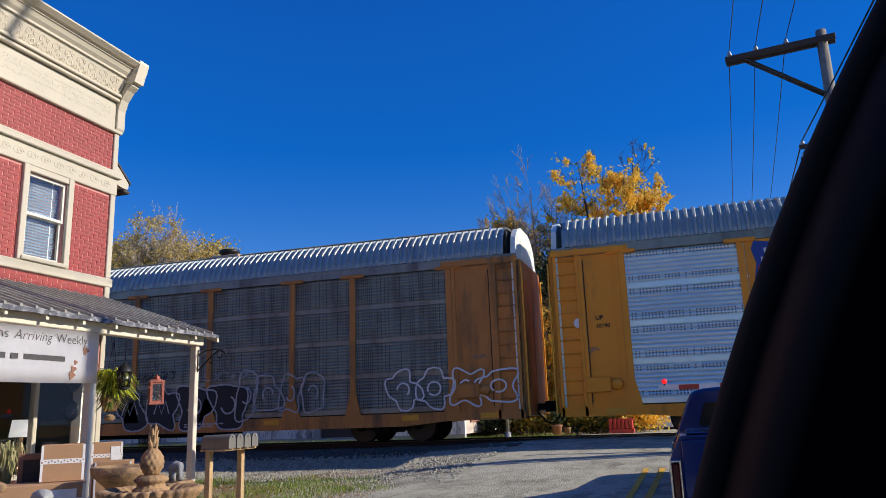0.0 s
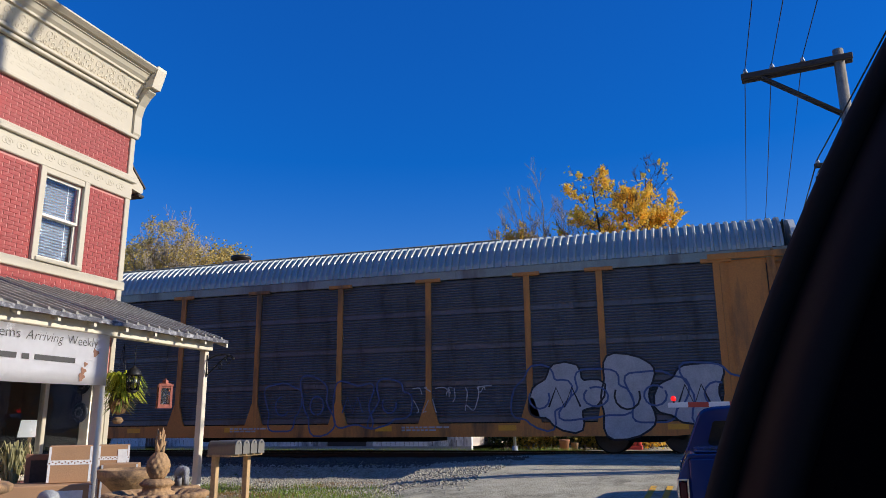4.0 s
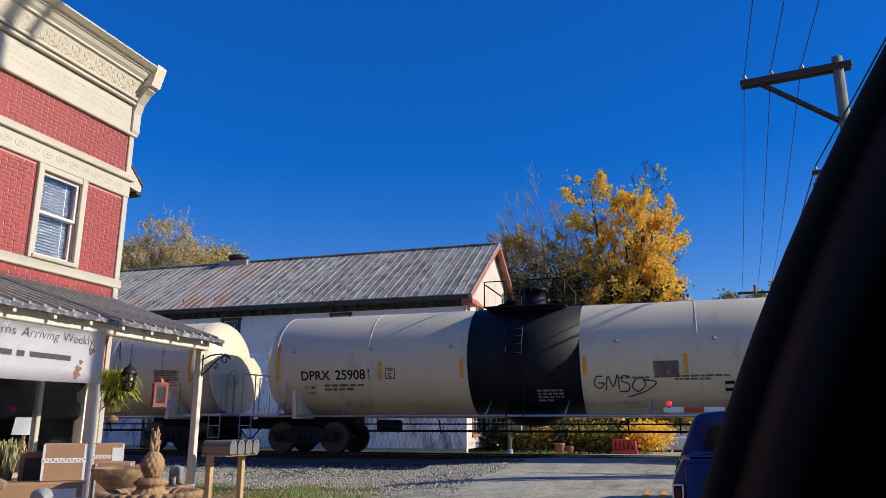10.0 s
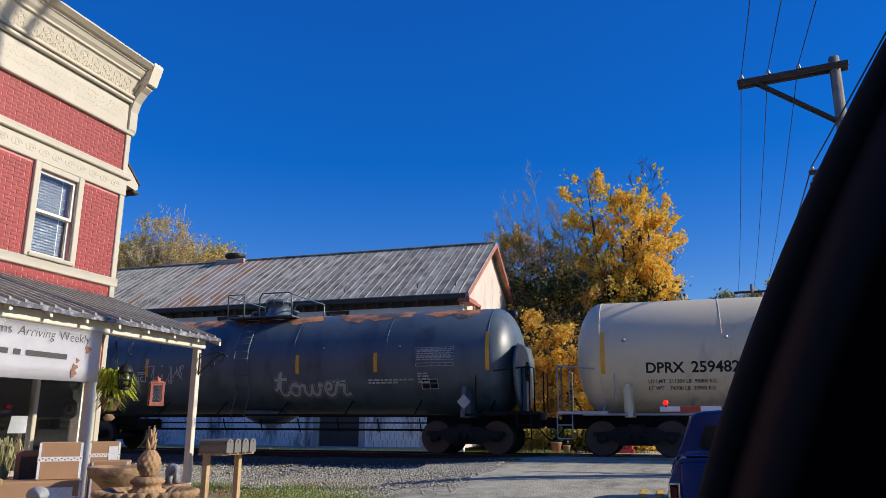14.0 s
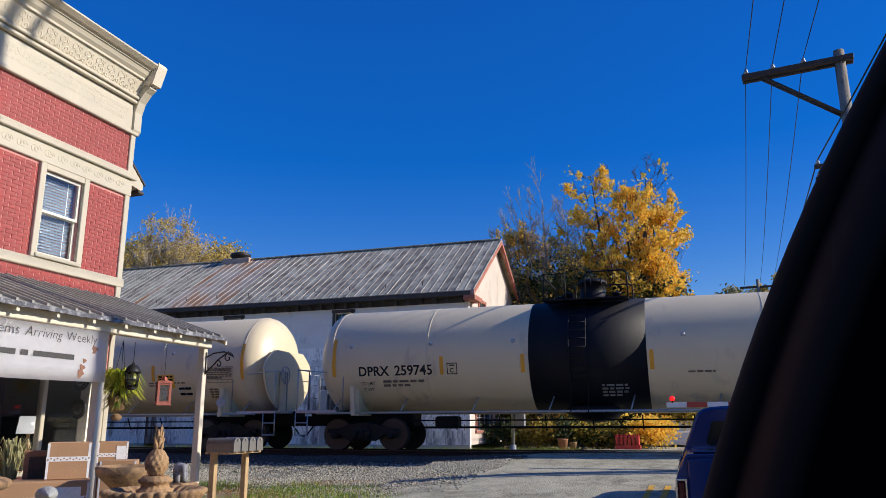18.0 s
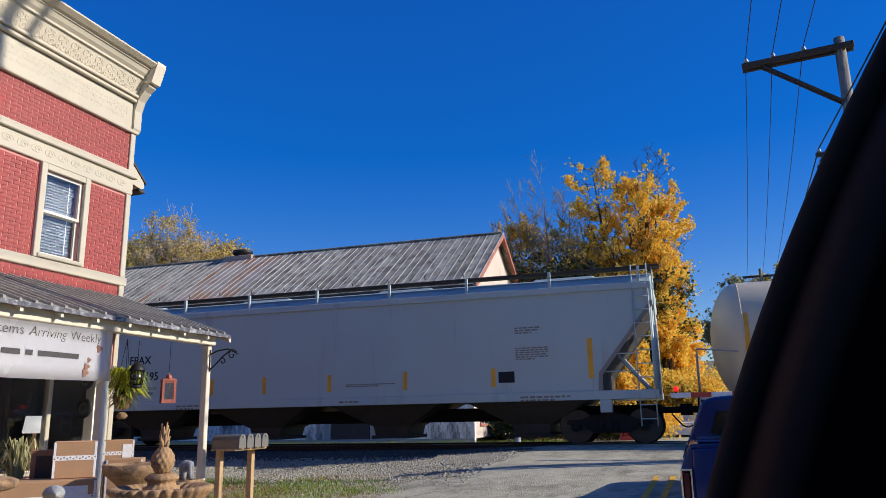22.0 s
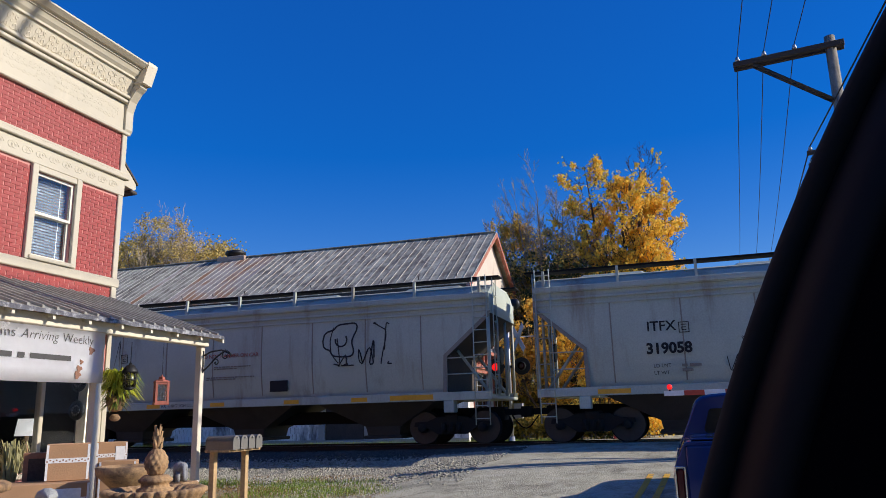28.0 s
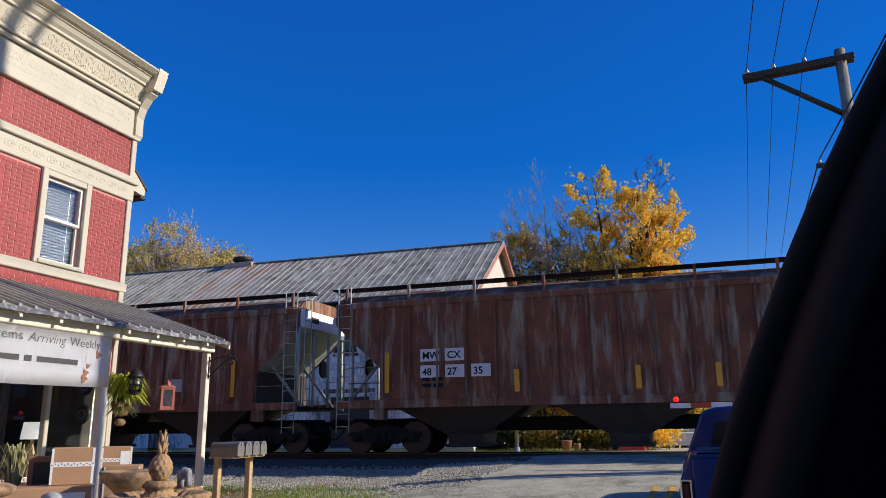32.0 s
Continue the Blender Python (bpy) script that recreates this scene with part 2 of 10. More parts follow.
M["trim_red"] = material("faded_red_trim", (0.36, 0.12, 0.08), 0.75, vary=0.2, scale=4, second=(0.5, 0.45, 0.42), amount=0.2, second_scale=6)
M["chimney_brick"] = material("chimney_brick", (0.5, 0.36, 0.27), 0.9, vary=0.25, scale=8, grain=30, bump=0.5)
M["concrete"] = material("pale_concrete", (0.42, 0.42, 0.40), 0.9, vary=0.15, scale=2)
M["bare_board"] = material("bare_weathered_board", (0.13, 0.085, 0.06), 0.9, vary=0.3, scale=3, grain=40, bump=0.3, second=(0.55, 0.53, 0.5), amount=0.4, streak=0.15, second_scale=4)
M["bark"] = material("tree_bark", (0.13, 0.105, 0.08), 0.95, vary=0.35, scale=5, grain=30, bump=0.7)
M["twig"] = material("grey_twigs", (0.3, 0.25, 0.2), 0.95, vary=0.3)
M["leaf_gold"] = leafy("golden_leaves", (1.0, 0.80, 0.16), (0.92, 0.58, 0.07), 0.6)
M["leaf_straw"] = leafy("straw_green_leaves", (0.75, 0.55, 0.17), (0.4, 0.32, 0.12), 0.4)
M["leaf_amber"] = leafy("amber_leaves", (1.0, 0.66, 0.13), (0.5, 0.36, 0.09), 0.6)
M["leaf_ochre"] = leafy("ochre_leaves", (0.85, 0.58, 0.12), (0.45, 0.36, 0.1), 0.55)
M["leaf_green"] = leafy("dark_ivy_leaves", (0.03, 0.05, 0.02), (0.10, 0.12, 0.04), 0.3)
M["leaf_mix"] = leafy("hedge_leaves", (0.12, 0.14, 0.04), (0.75, 0.56, 0.1), 0.5)
M["leaf_grey"] = leafy("grey_green_leaves", (0.17, 0.19, 0.11), (0.34, 0.3, 0.13), 0.4)
M["leaf_fern"] = leafy("fern_fronds", (0.2, 0.3, 0.03), (0.6, 0.58, 0.06), 0.35)
M["leaf_fern_dark"] = leafy("dark_fern_fronds", (0.07, 0.12, 0.02), (0.3, 0.26, 0.07), 0.3)
M["leaf_red"] = leafy("dried_red_leaves", (0.45, 0.13, 0.09), (0.25, 0.08, 0.06), 0.2)
M["leaf_pale"] = leafy("pale_dry_leaves", (0.5, 0.46, 0.24), (0.26, 0.24, 0.1), 0.25)
M["galv"] = material("galvanised_steel", (0.42, 0.43, 0.45), 0.45, 0.6, vary=0.12, scale=5)
M["white_paint"] = material("white_sign_paint", (0.75, 0.75, 0.74), 0.5, vary=0.1)
M["sign_red"] = material("red_reflective", (0.45, 0.06, 0.03), 0.5, vary=0.1)
M["barrier_red"] = material("red_plastic_barrier", (0.60, 0.05, 0.035), 0.45, vary=0.1)
M["lamp_red"] = glow("lit_red_lens", (1.0, 0.012, 0.012), 0.95)
M["lens_dark"] = material("unlit_red_lens", (0.06, 0.012, 0.01), 0.25)
M["truck_blue"] = material("navy_car_paint", (0.006, 0.022, 0.11), 0.1, 0.0, vary=0.08, scale=1, grain=200, bump=0.0)
M["chrome"] = material("chrome", (0.7, 0.7, 0.72), 0.12, 1.0, vary=0.03, bump=0.0)
M["tail_red"] = material("red_tail_lens", (0.05, 0.006, 0.008), 0.1, vary=0.1, bump=0.0)
M["tinted"] = material("dark_tinted_glass", (0.008, 0.009, 0.011), 0.05, vary=0.05, bump=0.0)
M["rubber"] = material("black_rubber", (0.008, 0.008, 0.008), 0.8, vary=0.15, spec=0.2)
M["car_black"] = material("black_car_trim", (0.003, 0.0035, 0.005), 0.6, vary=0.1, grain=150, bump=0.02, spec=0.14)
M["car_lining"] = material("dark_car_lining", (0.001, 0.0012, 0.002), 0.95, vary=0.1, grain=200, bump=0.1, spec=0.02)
# railway stock
M["rack_silver"] = material("galvanised_rack_panel", (0.74, 0.80, 0.71), 0.36, 0.6, vary=0.2, scale=1.6, grain=50, bump=0.05, second=(0.42, 0.40, 0.37), amount=0.22, streak=0.4, second_scale=0.9)
M["rack_bright"] = material("new_galvanised_panel", (0.78, 0.86, 0.82), 0.32, 0.75, vary=0.08, scale=1.2, grain=50, bump=0.04)
M["rack_dull"] = material("grimy_rack_panel", (0.29, 0.315, 0.265), 0.45, 0.45, vary=0.24, scale=1.0, grain=40, bump=0.08, second=(0.17, 0.155, 0.135), amount=0.36, streak=0.25)
M["rack_dark"] = material("dark_rack_panel", (0.12, 0.125, 0.135), 0.5, 0.4, vary=0.2, scale=1.0, second=(0.06, 0.055, 0.05), amount=0.3, streak=0.25)
M["rack_roof"] = material("corrugated_roof_steel", (0.43, 0.45, 0.40), 0.45, 0.45, vary=0.14, scale=0.8, bump=0.05, second=(0.3, 0.28, 0.25), amount=0.22, second_scale=0.8)
M["rack_shade_black"] = material("dark_deck_interior", (0.02, 0.02, 0.022), 0.9, vary=0.2)
M["rack_yellow"] = material("rail_yellow", (0.9, 0.33, 0.012), 0.5, vary=0.1, scale=1.0, grain=40, second=(0.33, 0.18, 0.03), amount=0.1, streak=0.25)
M["rack_tan"] = material("grimy_rail_yellow", (0.56, 0.22, 0.045), 0.65, vary=0.18, scale=1.2, second=(0.15, 0.085, 0.035), amount=0.35, streak=0.2)
M["rack_white"] = material("grimy_white_frame", (0.74, 0.77, 0.67), 0.55, 0.05, vary=0.12, scale=1.2, second=(0.27, 0.25, 0.23), amount=0.22, streak=0.2)
M["beam_brown"] = material("oxide_brown_beam", (0.046, 0.016, 0.012), 0.78, vary=0.3, scale=1.5, second=(0.085, 0.03, 0.018), amount=0.36, streak=0.3, spec=0.25)
# brighter than the oxide brown, for the faces that take the sun
M["beam_red"] = material("oxide_red_sunlit", (0.36, 0.115, 0.065), 0.65, vary=0.2, scale=1.5)
M["tank_cream"] = material("off_white_tank", (0.70, 0.60, 0.395), 0.42, vary=0.08, scale=0.5, grain=50, bump=0.03, second=(0.42, 0.36, 0.28), amount=0.10, streak=0.35, second_scale=0.9)
M["tank_band"] = material("black_tank_band", (0.008, 0.008, 0.011), 0.55, vary=0.2, scale=0.8, spec=0.2)
M["tank_dark"] = material("dark_grey_tank", (0.085, 0.115, 0.135), 0.4, vary=0.2, scale=0.6, second=(0.045, 0.06, 0.07), amount=0.3, streak=0.3)
M["tank_pale"] = material("faint_spray_edge", (0.22, 0.235, 0.25), 0.6, vary=0.3, scale=3)
M["tank_rust"] = material("rust_patches", (0.5, 0.2, 0.075), 0.8, vary=0.3, scale=2, second=(0.07, 0.06, 0.06), amount=0.5, second_scale=1.3)
M["tank_brown"] = material("rust_brown_black_tank", (0.03, 0.018, 0.015), 0.6, vary=0.3, scale=0.7, second=(0.010, 0.010, 0.010), amount=0.5, streak=0.3, spec=0.25)
M["bark_dark"] = material("dark_bark", (0.045, 0.035, 0.028), 0.95, vary=0.35, scale=5, grain=30, bump=0.7)
M["tank_black"] = material("dull_black_tank", (0.013, 0.0125, 0.013), 0.5, vary=0.25, scale=0.7, second=(0.03, 0.024, 0.02), amount=0.35, streak=0.3, spec=0.25)
M["hop_grey"] = material("light_grey_hopper", (0.42, 0.50, 0.48), 0.5, vary=0.06, scale=0.6, grain=50, bump=0.03, second=(0.33, 0.31, 0.28), amount=0.1, streak=0.15)
M["hop_tan"] = material("grimy_grey_hopper", (0.43, 0.47, 0.40), 0.55, vary=0.16, scale=0.6, second=(0.27, 0.235, 0.185), amount=0.22, streak=0.15)
M["hop_rust"] = material("rusted_hopper", (0.20, 0.075, 0.036), 0.85, vary=0.5, scale=1.6, grain=40, second=(0.36, 0.31, 0.22), amount=0.36, streak=0.14, second_scale=3.2)
M["rust_sunlit"] = material("sunlit_rust_plate", (0.42, 0.16, 0.06), 0.85, vary=0.3, scale=2, grain=40, second=(0.2, 0.07, 0.03), amount=0.4, second_scale=3)
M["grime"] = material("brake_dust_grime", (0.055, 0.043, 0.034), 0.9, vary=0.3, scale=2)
M["patch_brown"] = material("brown_paint_patch", (0.15, 0.115, 0.085), 0.8, vary=0.35, scale=5, grain=30, second=(0.3, 0.26, 0.2), amount=0.35, streak=0.3, second_scale=8)
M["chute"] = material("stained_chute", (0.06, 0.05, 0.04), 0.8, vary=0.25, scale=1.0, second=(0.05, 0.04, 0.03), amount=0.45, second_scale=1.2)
M["box_yellow"] = material("boxcar_yellow", (0.68, 0.345, 0.085), 0.55, vary=0.1, scale=0.9, second=(0.30, 0.17, 0.05), amount=0.16, streak=0.2)
M["box_black"] = material("black_boxcar_door", (0.008, 0.009, 0.012), 0.55, vary=0.2, scale=1, spec=0.2)
M["stripe"] = material("yellow_reflector", (0.78, 0.37, 0.025), 0.45, vary=0.12)
M["placard"] = material("yellow_placard", (0.75, 0.42, 0.03), 0.55, vary=0.08)
M["tread_steel"] = material("polished_tread", (0.06, 0.052, 0.045), 0.5, 0.5, vary=0.2, scale=6)
M["wheel"] = material("wheel_steel", (0.016, 0.013, 0.012), 0.7, 0.1, vary=0.3, scale=6)
M["frame_black"] = material("black_underframe", (0.011, 0.0095, 0.009), 0.8, vary=0.3, scale=3, spec=0.2)
M["bogie"] = material("bogie_casting", (0.012, 0.010, 0.009), 0.85, vary=0.3, scale=4, bump=0.3)
M["paint_white"] = material("white_spray_paint", (0.55, 0.56, 0.57), 0.6, vary=0.2, scale=4)
M["paint_pale"] = material("pale_blue_spray_paint", (0.44, 0.49, 0.54), 0.6, vary=0.25, scale=3, second=(0.35, 0.37, 0.42), amount=0.3)
M["paint_black"] = material("black_spray_paint", (0.012, 0.013, 0.018), 0.6, vary=0.2)
M["paint_orange"] = material("orange_spray_paint", (0.50, 0.10, 0.05), 0.6, vary=0.2)
M["paint_blue"] = material("blue_spray_paint", (0.06, 0.10, 0.22), 0.6, vary=0.2)
M["logo_blue"] = material("blue_emblem", (0.02, 0.06, 0.30), 0.5, vary=0.08)
M["logo_red"] = material("red_emblem", (0.45, 0.04, 0.03), 0.5, vary=0.1)
M["lantern_glass"] = glass("dusty_lantern_glass", (0.85, 0.8, 0.75), 0.25)
M["glow_shade"] = glow("lit_lampshade", (0.9, 0.86, 0.8), 0.55)
M["ink_soft"] = material("worn_black_stencil", (0.06, 0.05, 0.045), 0.7, vary=0.25, scale=5)
M["ink_faint"] = material("faded_dark_stencil", (0.22, 0.19, 0.15), 0.7, vary=0.25, scale=5)
M["hop_seam"] = material("hopper_seam_shadow", (0.26, 0.23, 0.19), 0.8, vary=0.2)
M["box_shade_line"] = material("grimy_boxcar_seam", (0.3, 0.125, 0.03), 0.8, vary=0.25)
M["faded_red"] = material("faded_red_lettering", (0.36, 0.1, 0.07), 0.7, vary=0.3, scale=5)
# darker ballast colour that carries the shade beside the train
M["stone_dark"] = material("shade_dark_ballast", (0.085, 0.075, 0.063), 0.95, vary=0.6, scale=9, grain=60, bump=0.4)
M["stone_pale"] = material("pale_road_gravel", (0.42, 0.38, 0.3), 0.95, vary=0.5, scale=9, grain=60, bump=0.4)


# ---- mesh tools ----
def box(bm, x0, x1, y0, y1, z0, z1):
    v = [bm.verts.new(p) for p in ((x0, y0, z0), (x1, y0, z0), (x1, y1, z0), (x0, y1, z0), (x0, y0, z1), (x1, y0, z1), (x1, y1, z1), (x0, y1, z1))]
    for q in ((0, 3, 2, 1), (4, 5, 6, 7), (0, 1, 5, 4), (1, 2, 6, 5), (2, 3, 7, 6), (3, 0, 4, 7)):
        bm.faces.new([v[i] for i in q])


def bevel_box(bm, x0, x1, y0, y1, z0, z1, c=0.01):
    """A box with chamfered edges."""
    rings = []
    for z, k in ((z0, c), (z0 + c, 0), (z1 - c, 0), (z1, c)):
        a, b, d, e = x0 + k, x1 - k, y0 + k, y1 - k
        rings.append([bm.verts.new(p) for p in ((a + c, d, z), (b - c, d, z), (b, d + c, z), (b, e - c, z), (b - c, e, z), (a + c, e, z), (a, e - c, z), (a, d + c, z))])
    skin(bm, rings)
    bm.faces.new(rings[0][::-1])
    bm.faces.new(rings[-1])


def skin(bm, rings, closed=True, smooth=False):
    for a, b in zip(rings, rings[1:]):
        n = len(a)
        for i in range(n if closed else n - 1):
            f = bm.faces.new((a[i], a[(i + 1) % n], b[(i + 1) % n], b[i]))
            f.smooth = smooth


def tube(bm, p0, p1, r, r1=None, n=8, caps=True, smooth=True):
    p0, p1 = Vector(p0), Vector(p1)
    r1 = r if r1 is None else r1
    d = (p1 - p0).normalized()
    a = d.orthogonal().normalized()
    b = d.cross(a)
    rings = [[bm.verts.new(p + (a * math.cos(k * math.tau / n) + b * math.sin(k * math.tau / n)) * q) for k in range(n)] for p, q in ((p0, r), (p1, r1))]
    skin(bm, rings, smooth=smooth)
    if caps:
        bm.faces.new(rings[0][::-1])
        bm.faces.new(rings[1])


def pipe(bm, pts, r, n=6):
    """One bent tube through the points."""
    pts = [Vector(p) for p in pts]
    a = None
    rings = []
    for i, p in enumerate(pts):
        d = ((pts[min(i + 1, len(pts) - 1)] - p).normalized() + (p - pts[max(i - 1, 0)]).normalized()).normalized()
        a = d.orthogonal().normalized() if a is None else (a - d * a.dot(d)).normalized()
        b = d.cross(a)
        rings.append([bm.verts.new(p + (a * math.cos(k * math.tau / n) + b * math.sin(k * math.tau / n)) * r) for k in range(n)])
    skin(bm, rings, smooth=True)
    bm.faces.new(rings[0][::-1])
    bm.faces.new(rings[-1])


def lathe(bm, prof, axis="z", at=(0, 0, 0), n=32, smooth=True, wave=None):
    """prof: (along, radius) turned about an axis."""
    rings = []
    for h, r in prof:
        ring = []
        for k in range(n):
            a = k * math.tau / n
            q = r * (1 + (wave(a, h) if wave else 0))
            c, s = q * math.cos(a), q * math.sin(a)
            p = {"z": (c, s, h), "x": (h, c, s), "y": (c, h, s)}[axis]
            ring.append(bm.verts.new((p[0] + at[0], p[1] + at[1], p[2] + at[2])))
        rings.append(ring)
    skin(bm, rings, smooth=smooth)
    if prof[0][1] > 1e-4:
        bm.faces.new(rings[0][::-1])
    if prof[-1][1] > 1e-4:
        bm.faces.new(rings[-1])


def prism(bm, outline, axis, a, b, smooth=False):
    """A 2D outline drawn along an axis: x takes (y, z), y takes (x, z), z takes (x, y)."""
    def put(u, v, w):
        return {"x": (w, u, v), "y": (u, w, v), "z": (u, v, w)}[axis]
    rings = [[bm.verts.new(put(u, v, w)) for u, v in outline] for w in (a, b)]
    skin(bm, rings, smooth=smooth)
    bm.faces.new(rings[0][::-1])
    bm.faces.new(rings[1])


def strip(bm, pts, w, axis_n, off=0.0):
    """A flat ribbon of width w along points, facing axis_n."""
    n = Vector(axis_n)
    pts = [Vector(p) + n * off for p in pts]
    rows = []
    for i, p in enumerate(pts):
        d = (pts[min(i + 1, len(pts) - 1)] - pts[max(i - 1, 0)]).normalized()
        s = d.cross(n) * (w / 2)
        rows.append((bm.verts.new(p - s), bm.verts.new(p + s)))
    for a, b in zip(rows, rows[1:]):
        bm.faces.new((a[0], a[1], b[1], b[0]))


def mesh_of(bm, name, mat):
    bmesh.ops.recalc_face_normals(bm, faces=bm.faces)
    me = bpy.data.meshes.new(name)
    bm.to_mesh(me)
    bm.free()
    me.materials.append(mat)
    return me


def part(name, bm, mat, parent=None, label="", m=None):
    """One mesh object; bm may be a bmesh or a mesh that is shared."""
    me = bm if isinstance(bm, bpy.types.Mesh) else mesh_of(bm, name, mat)
    ob = new(name, me)
    if parent:
        ob.parent = parent
    if m is not None:
        ob.matrix_basis = m
    if label:
        tagged(ob, label)
    return ob


def thing(name, label, category, m=None, group="", kind=""):
    ob = new(name)
    ob.empty_display_size = 0.2
    if m is not None:
        ob.matrix_basis = m
    return tagged(ob, label, category, group, kind)


def B():
    return bmesh.new()


def boxed(x0, x1, y0, y1, z0, z1, c=0.0):
    bm = B()
    if c:
        bevel_box(bm, x0, x1, y0, y1, z0, z1, c)
    else:
        box(bm, x0, x1, y0, y1, z0, z1)
    return bm


FONT = {}


def letter_mesh(text, size, mat, bold=0.0, slant=0.0):
    """Words as a flat mesh, read from -y, from the left end at 0."""
    key = (text, size, mat.name, bold, slant)
    if key not in FONT:
        cu = bpy.data.curves.new("lettering", "FONT")
        cu.body, cu.size, cu.offset, cu.shear, cu.fill_mode = text, size, bold, slant, "FRONT"
        cu.resolution_u = 3
        ob = bpy.data.objects.new("lettering", cu)
        me = bpy.data.meshes.new_from_object(ob)
        bpy.data.objects.remove(ob)
        for v in me.vertices:
            v.co = (v.co.x, 0, v.co.y)
        me.materials.clear()
        me.materials.append(mat)
        me.update()
        FONT[key] = me
    return FONT[key]


def letters(text, x, y, z, size, mat, parent, bold=0.0, wrap=None, m=None, slant=0.0):
    me = letter_mesh(text, size, mat, bold, slant)
    if wrap:
        me = me.copy()
        zc, R = wrap
        for v in me.vertices:
            dz = v.co.z + z - zc
            v.co.y = -math.sqrt(max(0.01, R * R - dz * dz)) - y
    ob = new("lettering", me)
    ob.parent = parent
    ob.matrix_basis = m if m is not None else pose(x, 0 if wrap else y, z)
    return ob


def word_bars(bm, x, y, z, w, rows, h, rnd, gap=1.7):
    """Lines of small print as thin bars."""
    for r in range(rows):
        u = 0
        while u < w * (0.97 if r < rows - 1 else 0.6):
            k = min(h * rnd.uniform(1.5, 4.5), w - u)
            if k < h:
                break
            box(bm, x + u, x + u + k, y - 0.004, y, z - r * h * gap, z - r * h * gap + h)
            u += k + h * 0.8


# ---- ground, road and track ----
RAIL = 0.76          # height of the rail tops
TRACK = 21.5         # the track's middle line


def ease(a, b, v):
    k = min(1.0, max(0.0, (v - a) / (b - a)))
    return k * k * (3 - 2 * k)


def road_z(y):
    """The road climbs to the crossing and falls gently beyond."""
    if y < TRACK:
        return -0.02 + 0.74 * ease(9.5, 20.6, y) ** 1.1
    return 0.72 - 0.32 * ease(22.8, 31.0, y)


def ground_z(x, y):
    side = ease(-3.6, -7.5, x) if x < 0 else ease(4.2, 8.0, x)
    if y < TRACK:
        bank = 0.02 + 0.16 * ease(9, 17.0, y) + 0.40 * ease(17.0, 19.7, y)
    else:
        bank = 0.58 - 0.2 * ease(23.6, 30.5, y)
    z = (1 - side) * (road_z(y) - 0.03) + side * bank
    far = math.hypot(x, y - 20)
    if far > 80:
        z += 26 * ease(80, 320, far) * (0.75 + 0.4 * noise.noise((x * 0.006, y * 0.006, 0)))
    return z + 0.025 * noise.noise((x * 0.6, y * 0.6, 3.0)) * side


def grid_lines():
    xs = [-900, -600, -400, -300, -220, -160, -120, -90, -70, -55, -45] + [-40 + 1.0 * i for i in range(81)] + [45, 55, 70, 90, 120, 160, 220, 300, 400, 600, 900]
    ys = [-900, -600, -400, -250, -160, -100, -70, -50, -35, -25, -15, -8, -3, 0, 3, 6, 8] + [9 + 0.5 * i for i in range(56)] + [38, 40, 43, 47, 52, 58, 66, 76, 90, 110, 140, 180, 240, 320, 420, 600, 900]
    return xs, ys


def build_ground():
    bm = B()
    xs, ys = grid_lines()
    vs = [[bm.verts.new((x, y, ground_z(x, y))) for x in xs] for y in ys]
    for j in range(len(ys) - 1):
        for i in range(len(xs) - 1):
            bm.faces.new((vs[j][i], vs[j][i + 1], vs[j + 1][i + 1], vs[j + 1][i])).smooth = True
    tagged(part("ground", bm, M["soil"]), "bare and grassy soil rising to a railway bank", "ground", kind="structure")
    # the asphalt, laid over the ground, ragged at its shop side
    bm = B()
    rows = []
    for j in range(281):
        y = -30 + j * 0.3
        flare = 2.6 * ease(9, 14, y) * (1 - ease(19.2, 21, y)) if y < 21 else 0
        left = -3.7 - flare + 0.35 * noise.noise((0, y * 0.9, 7)) + 0.2 * noise.noise((0, y * 2.7, 2))
        right = 4.4
        row = []
        for i in range(13):
            k = i / 12
            x = left + (right - left) * k
            edge = 0.016 * math.sin(math.pi * min(1, max(0, k)))
            if i in (0, 12):
                row.append(bm.verts.new((x, y, ground_z(x, y) - 0.03)))
                continue
            row.append(bm.verts.new((x, y, (road_z(y) if x > -3.9 else max(road_z(y) - 0.05 * (-3.9 - x), ground_z(x, y) + 0.02)) + edge + 0.01)))
        rows.append(row)
    skin(bm, rows, closed=False, smooth=True)
    road = tagged(part("road", bm, M["asphalt"]), "worn grey asphalt road climbing to a rail crossing", "road", kind="structure")
    for x in (-0.755, -0.46):
        bm = B()
        rr = []
        for j in range(60):
            y = -12.35 + j * 0.5
            if y > 15.2:
                break
            # slanted to fit the camera's view; the road itself runs straight
            rr.append([bm.verts.new((x + 0.072 * (y - 15.04) + d, y, road_z(y) + 0.037)) for d in (-0.055, 0.055)])
        skin(bm, rr, closed=False)
        part("centre_line", bm, M["yellow_line"], road, "faded yellow centre line")
    rnd = random.Random(4)
    bm = B()
    for x0, y0, x1, y1, n in ((-6.3, 13.3, -5.6, 16.4, 16), (-5.2, 12.4, -4.7, 13.6, 8), (-3.1, 11.5, -2.2, 12.6, 8)):
        pts = []
        for i in range(n):
            k = i / (n - 1)
            y = y0 + (y1 - y0) * k
            x = x0 + (x1 - x0) * k + rnd.uniform(-0.05, 0.05)
            pts.append((x, y, max(road_z(y) - (0.05 * (-3.9 - x) if x < -3.9 else 0), ground_z(x, y) + 0.02) + 0.03))
        strip(bm, pts, 0.018, (0, 0, 1))
    part("crack", bm, M["dark_void"], road, "dark cracks in the asphalt")


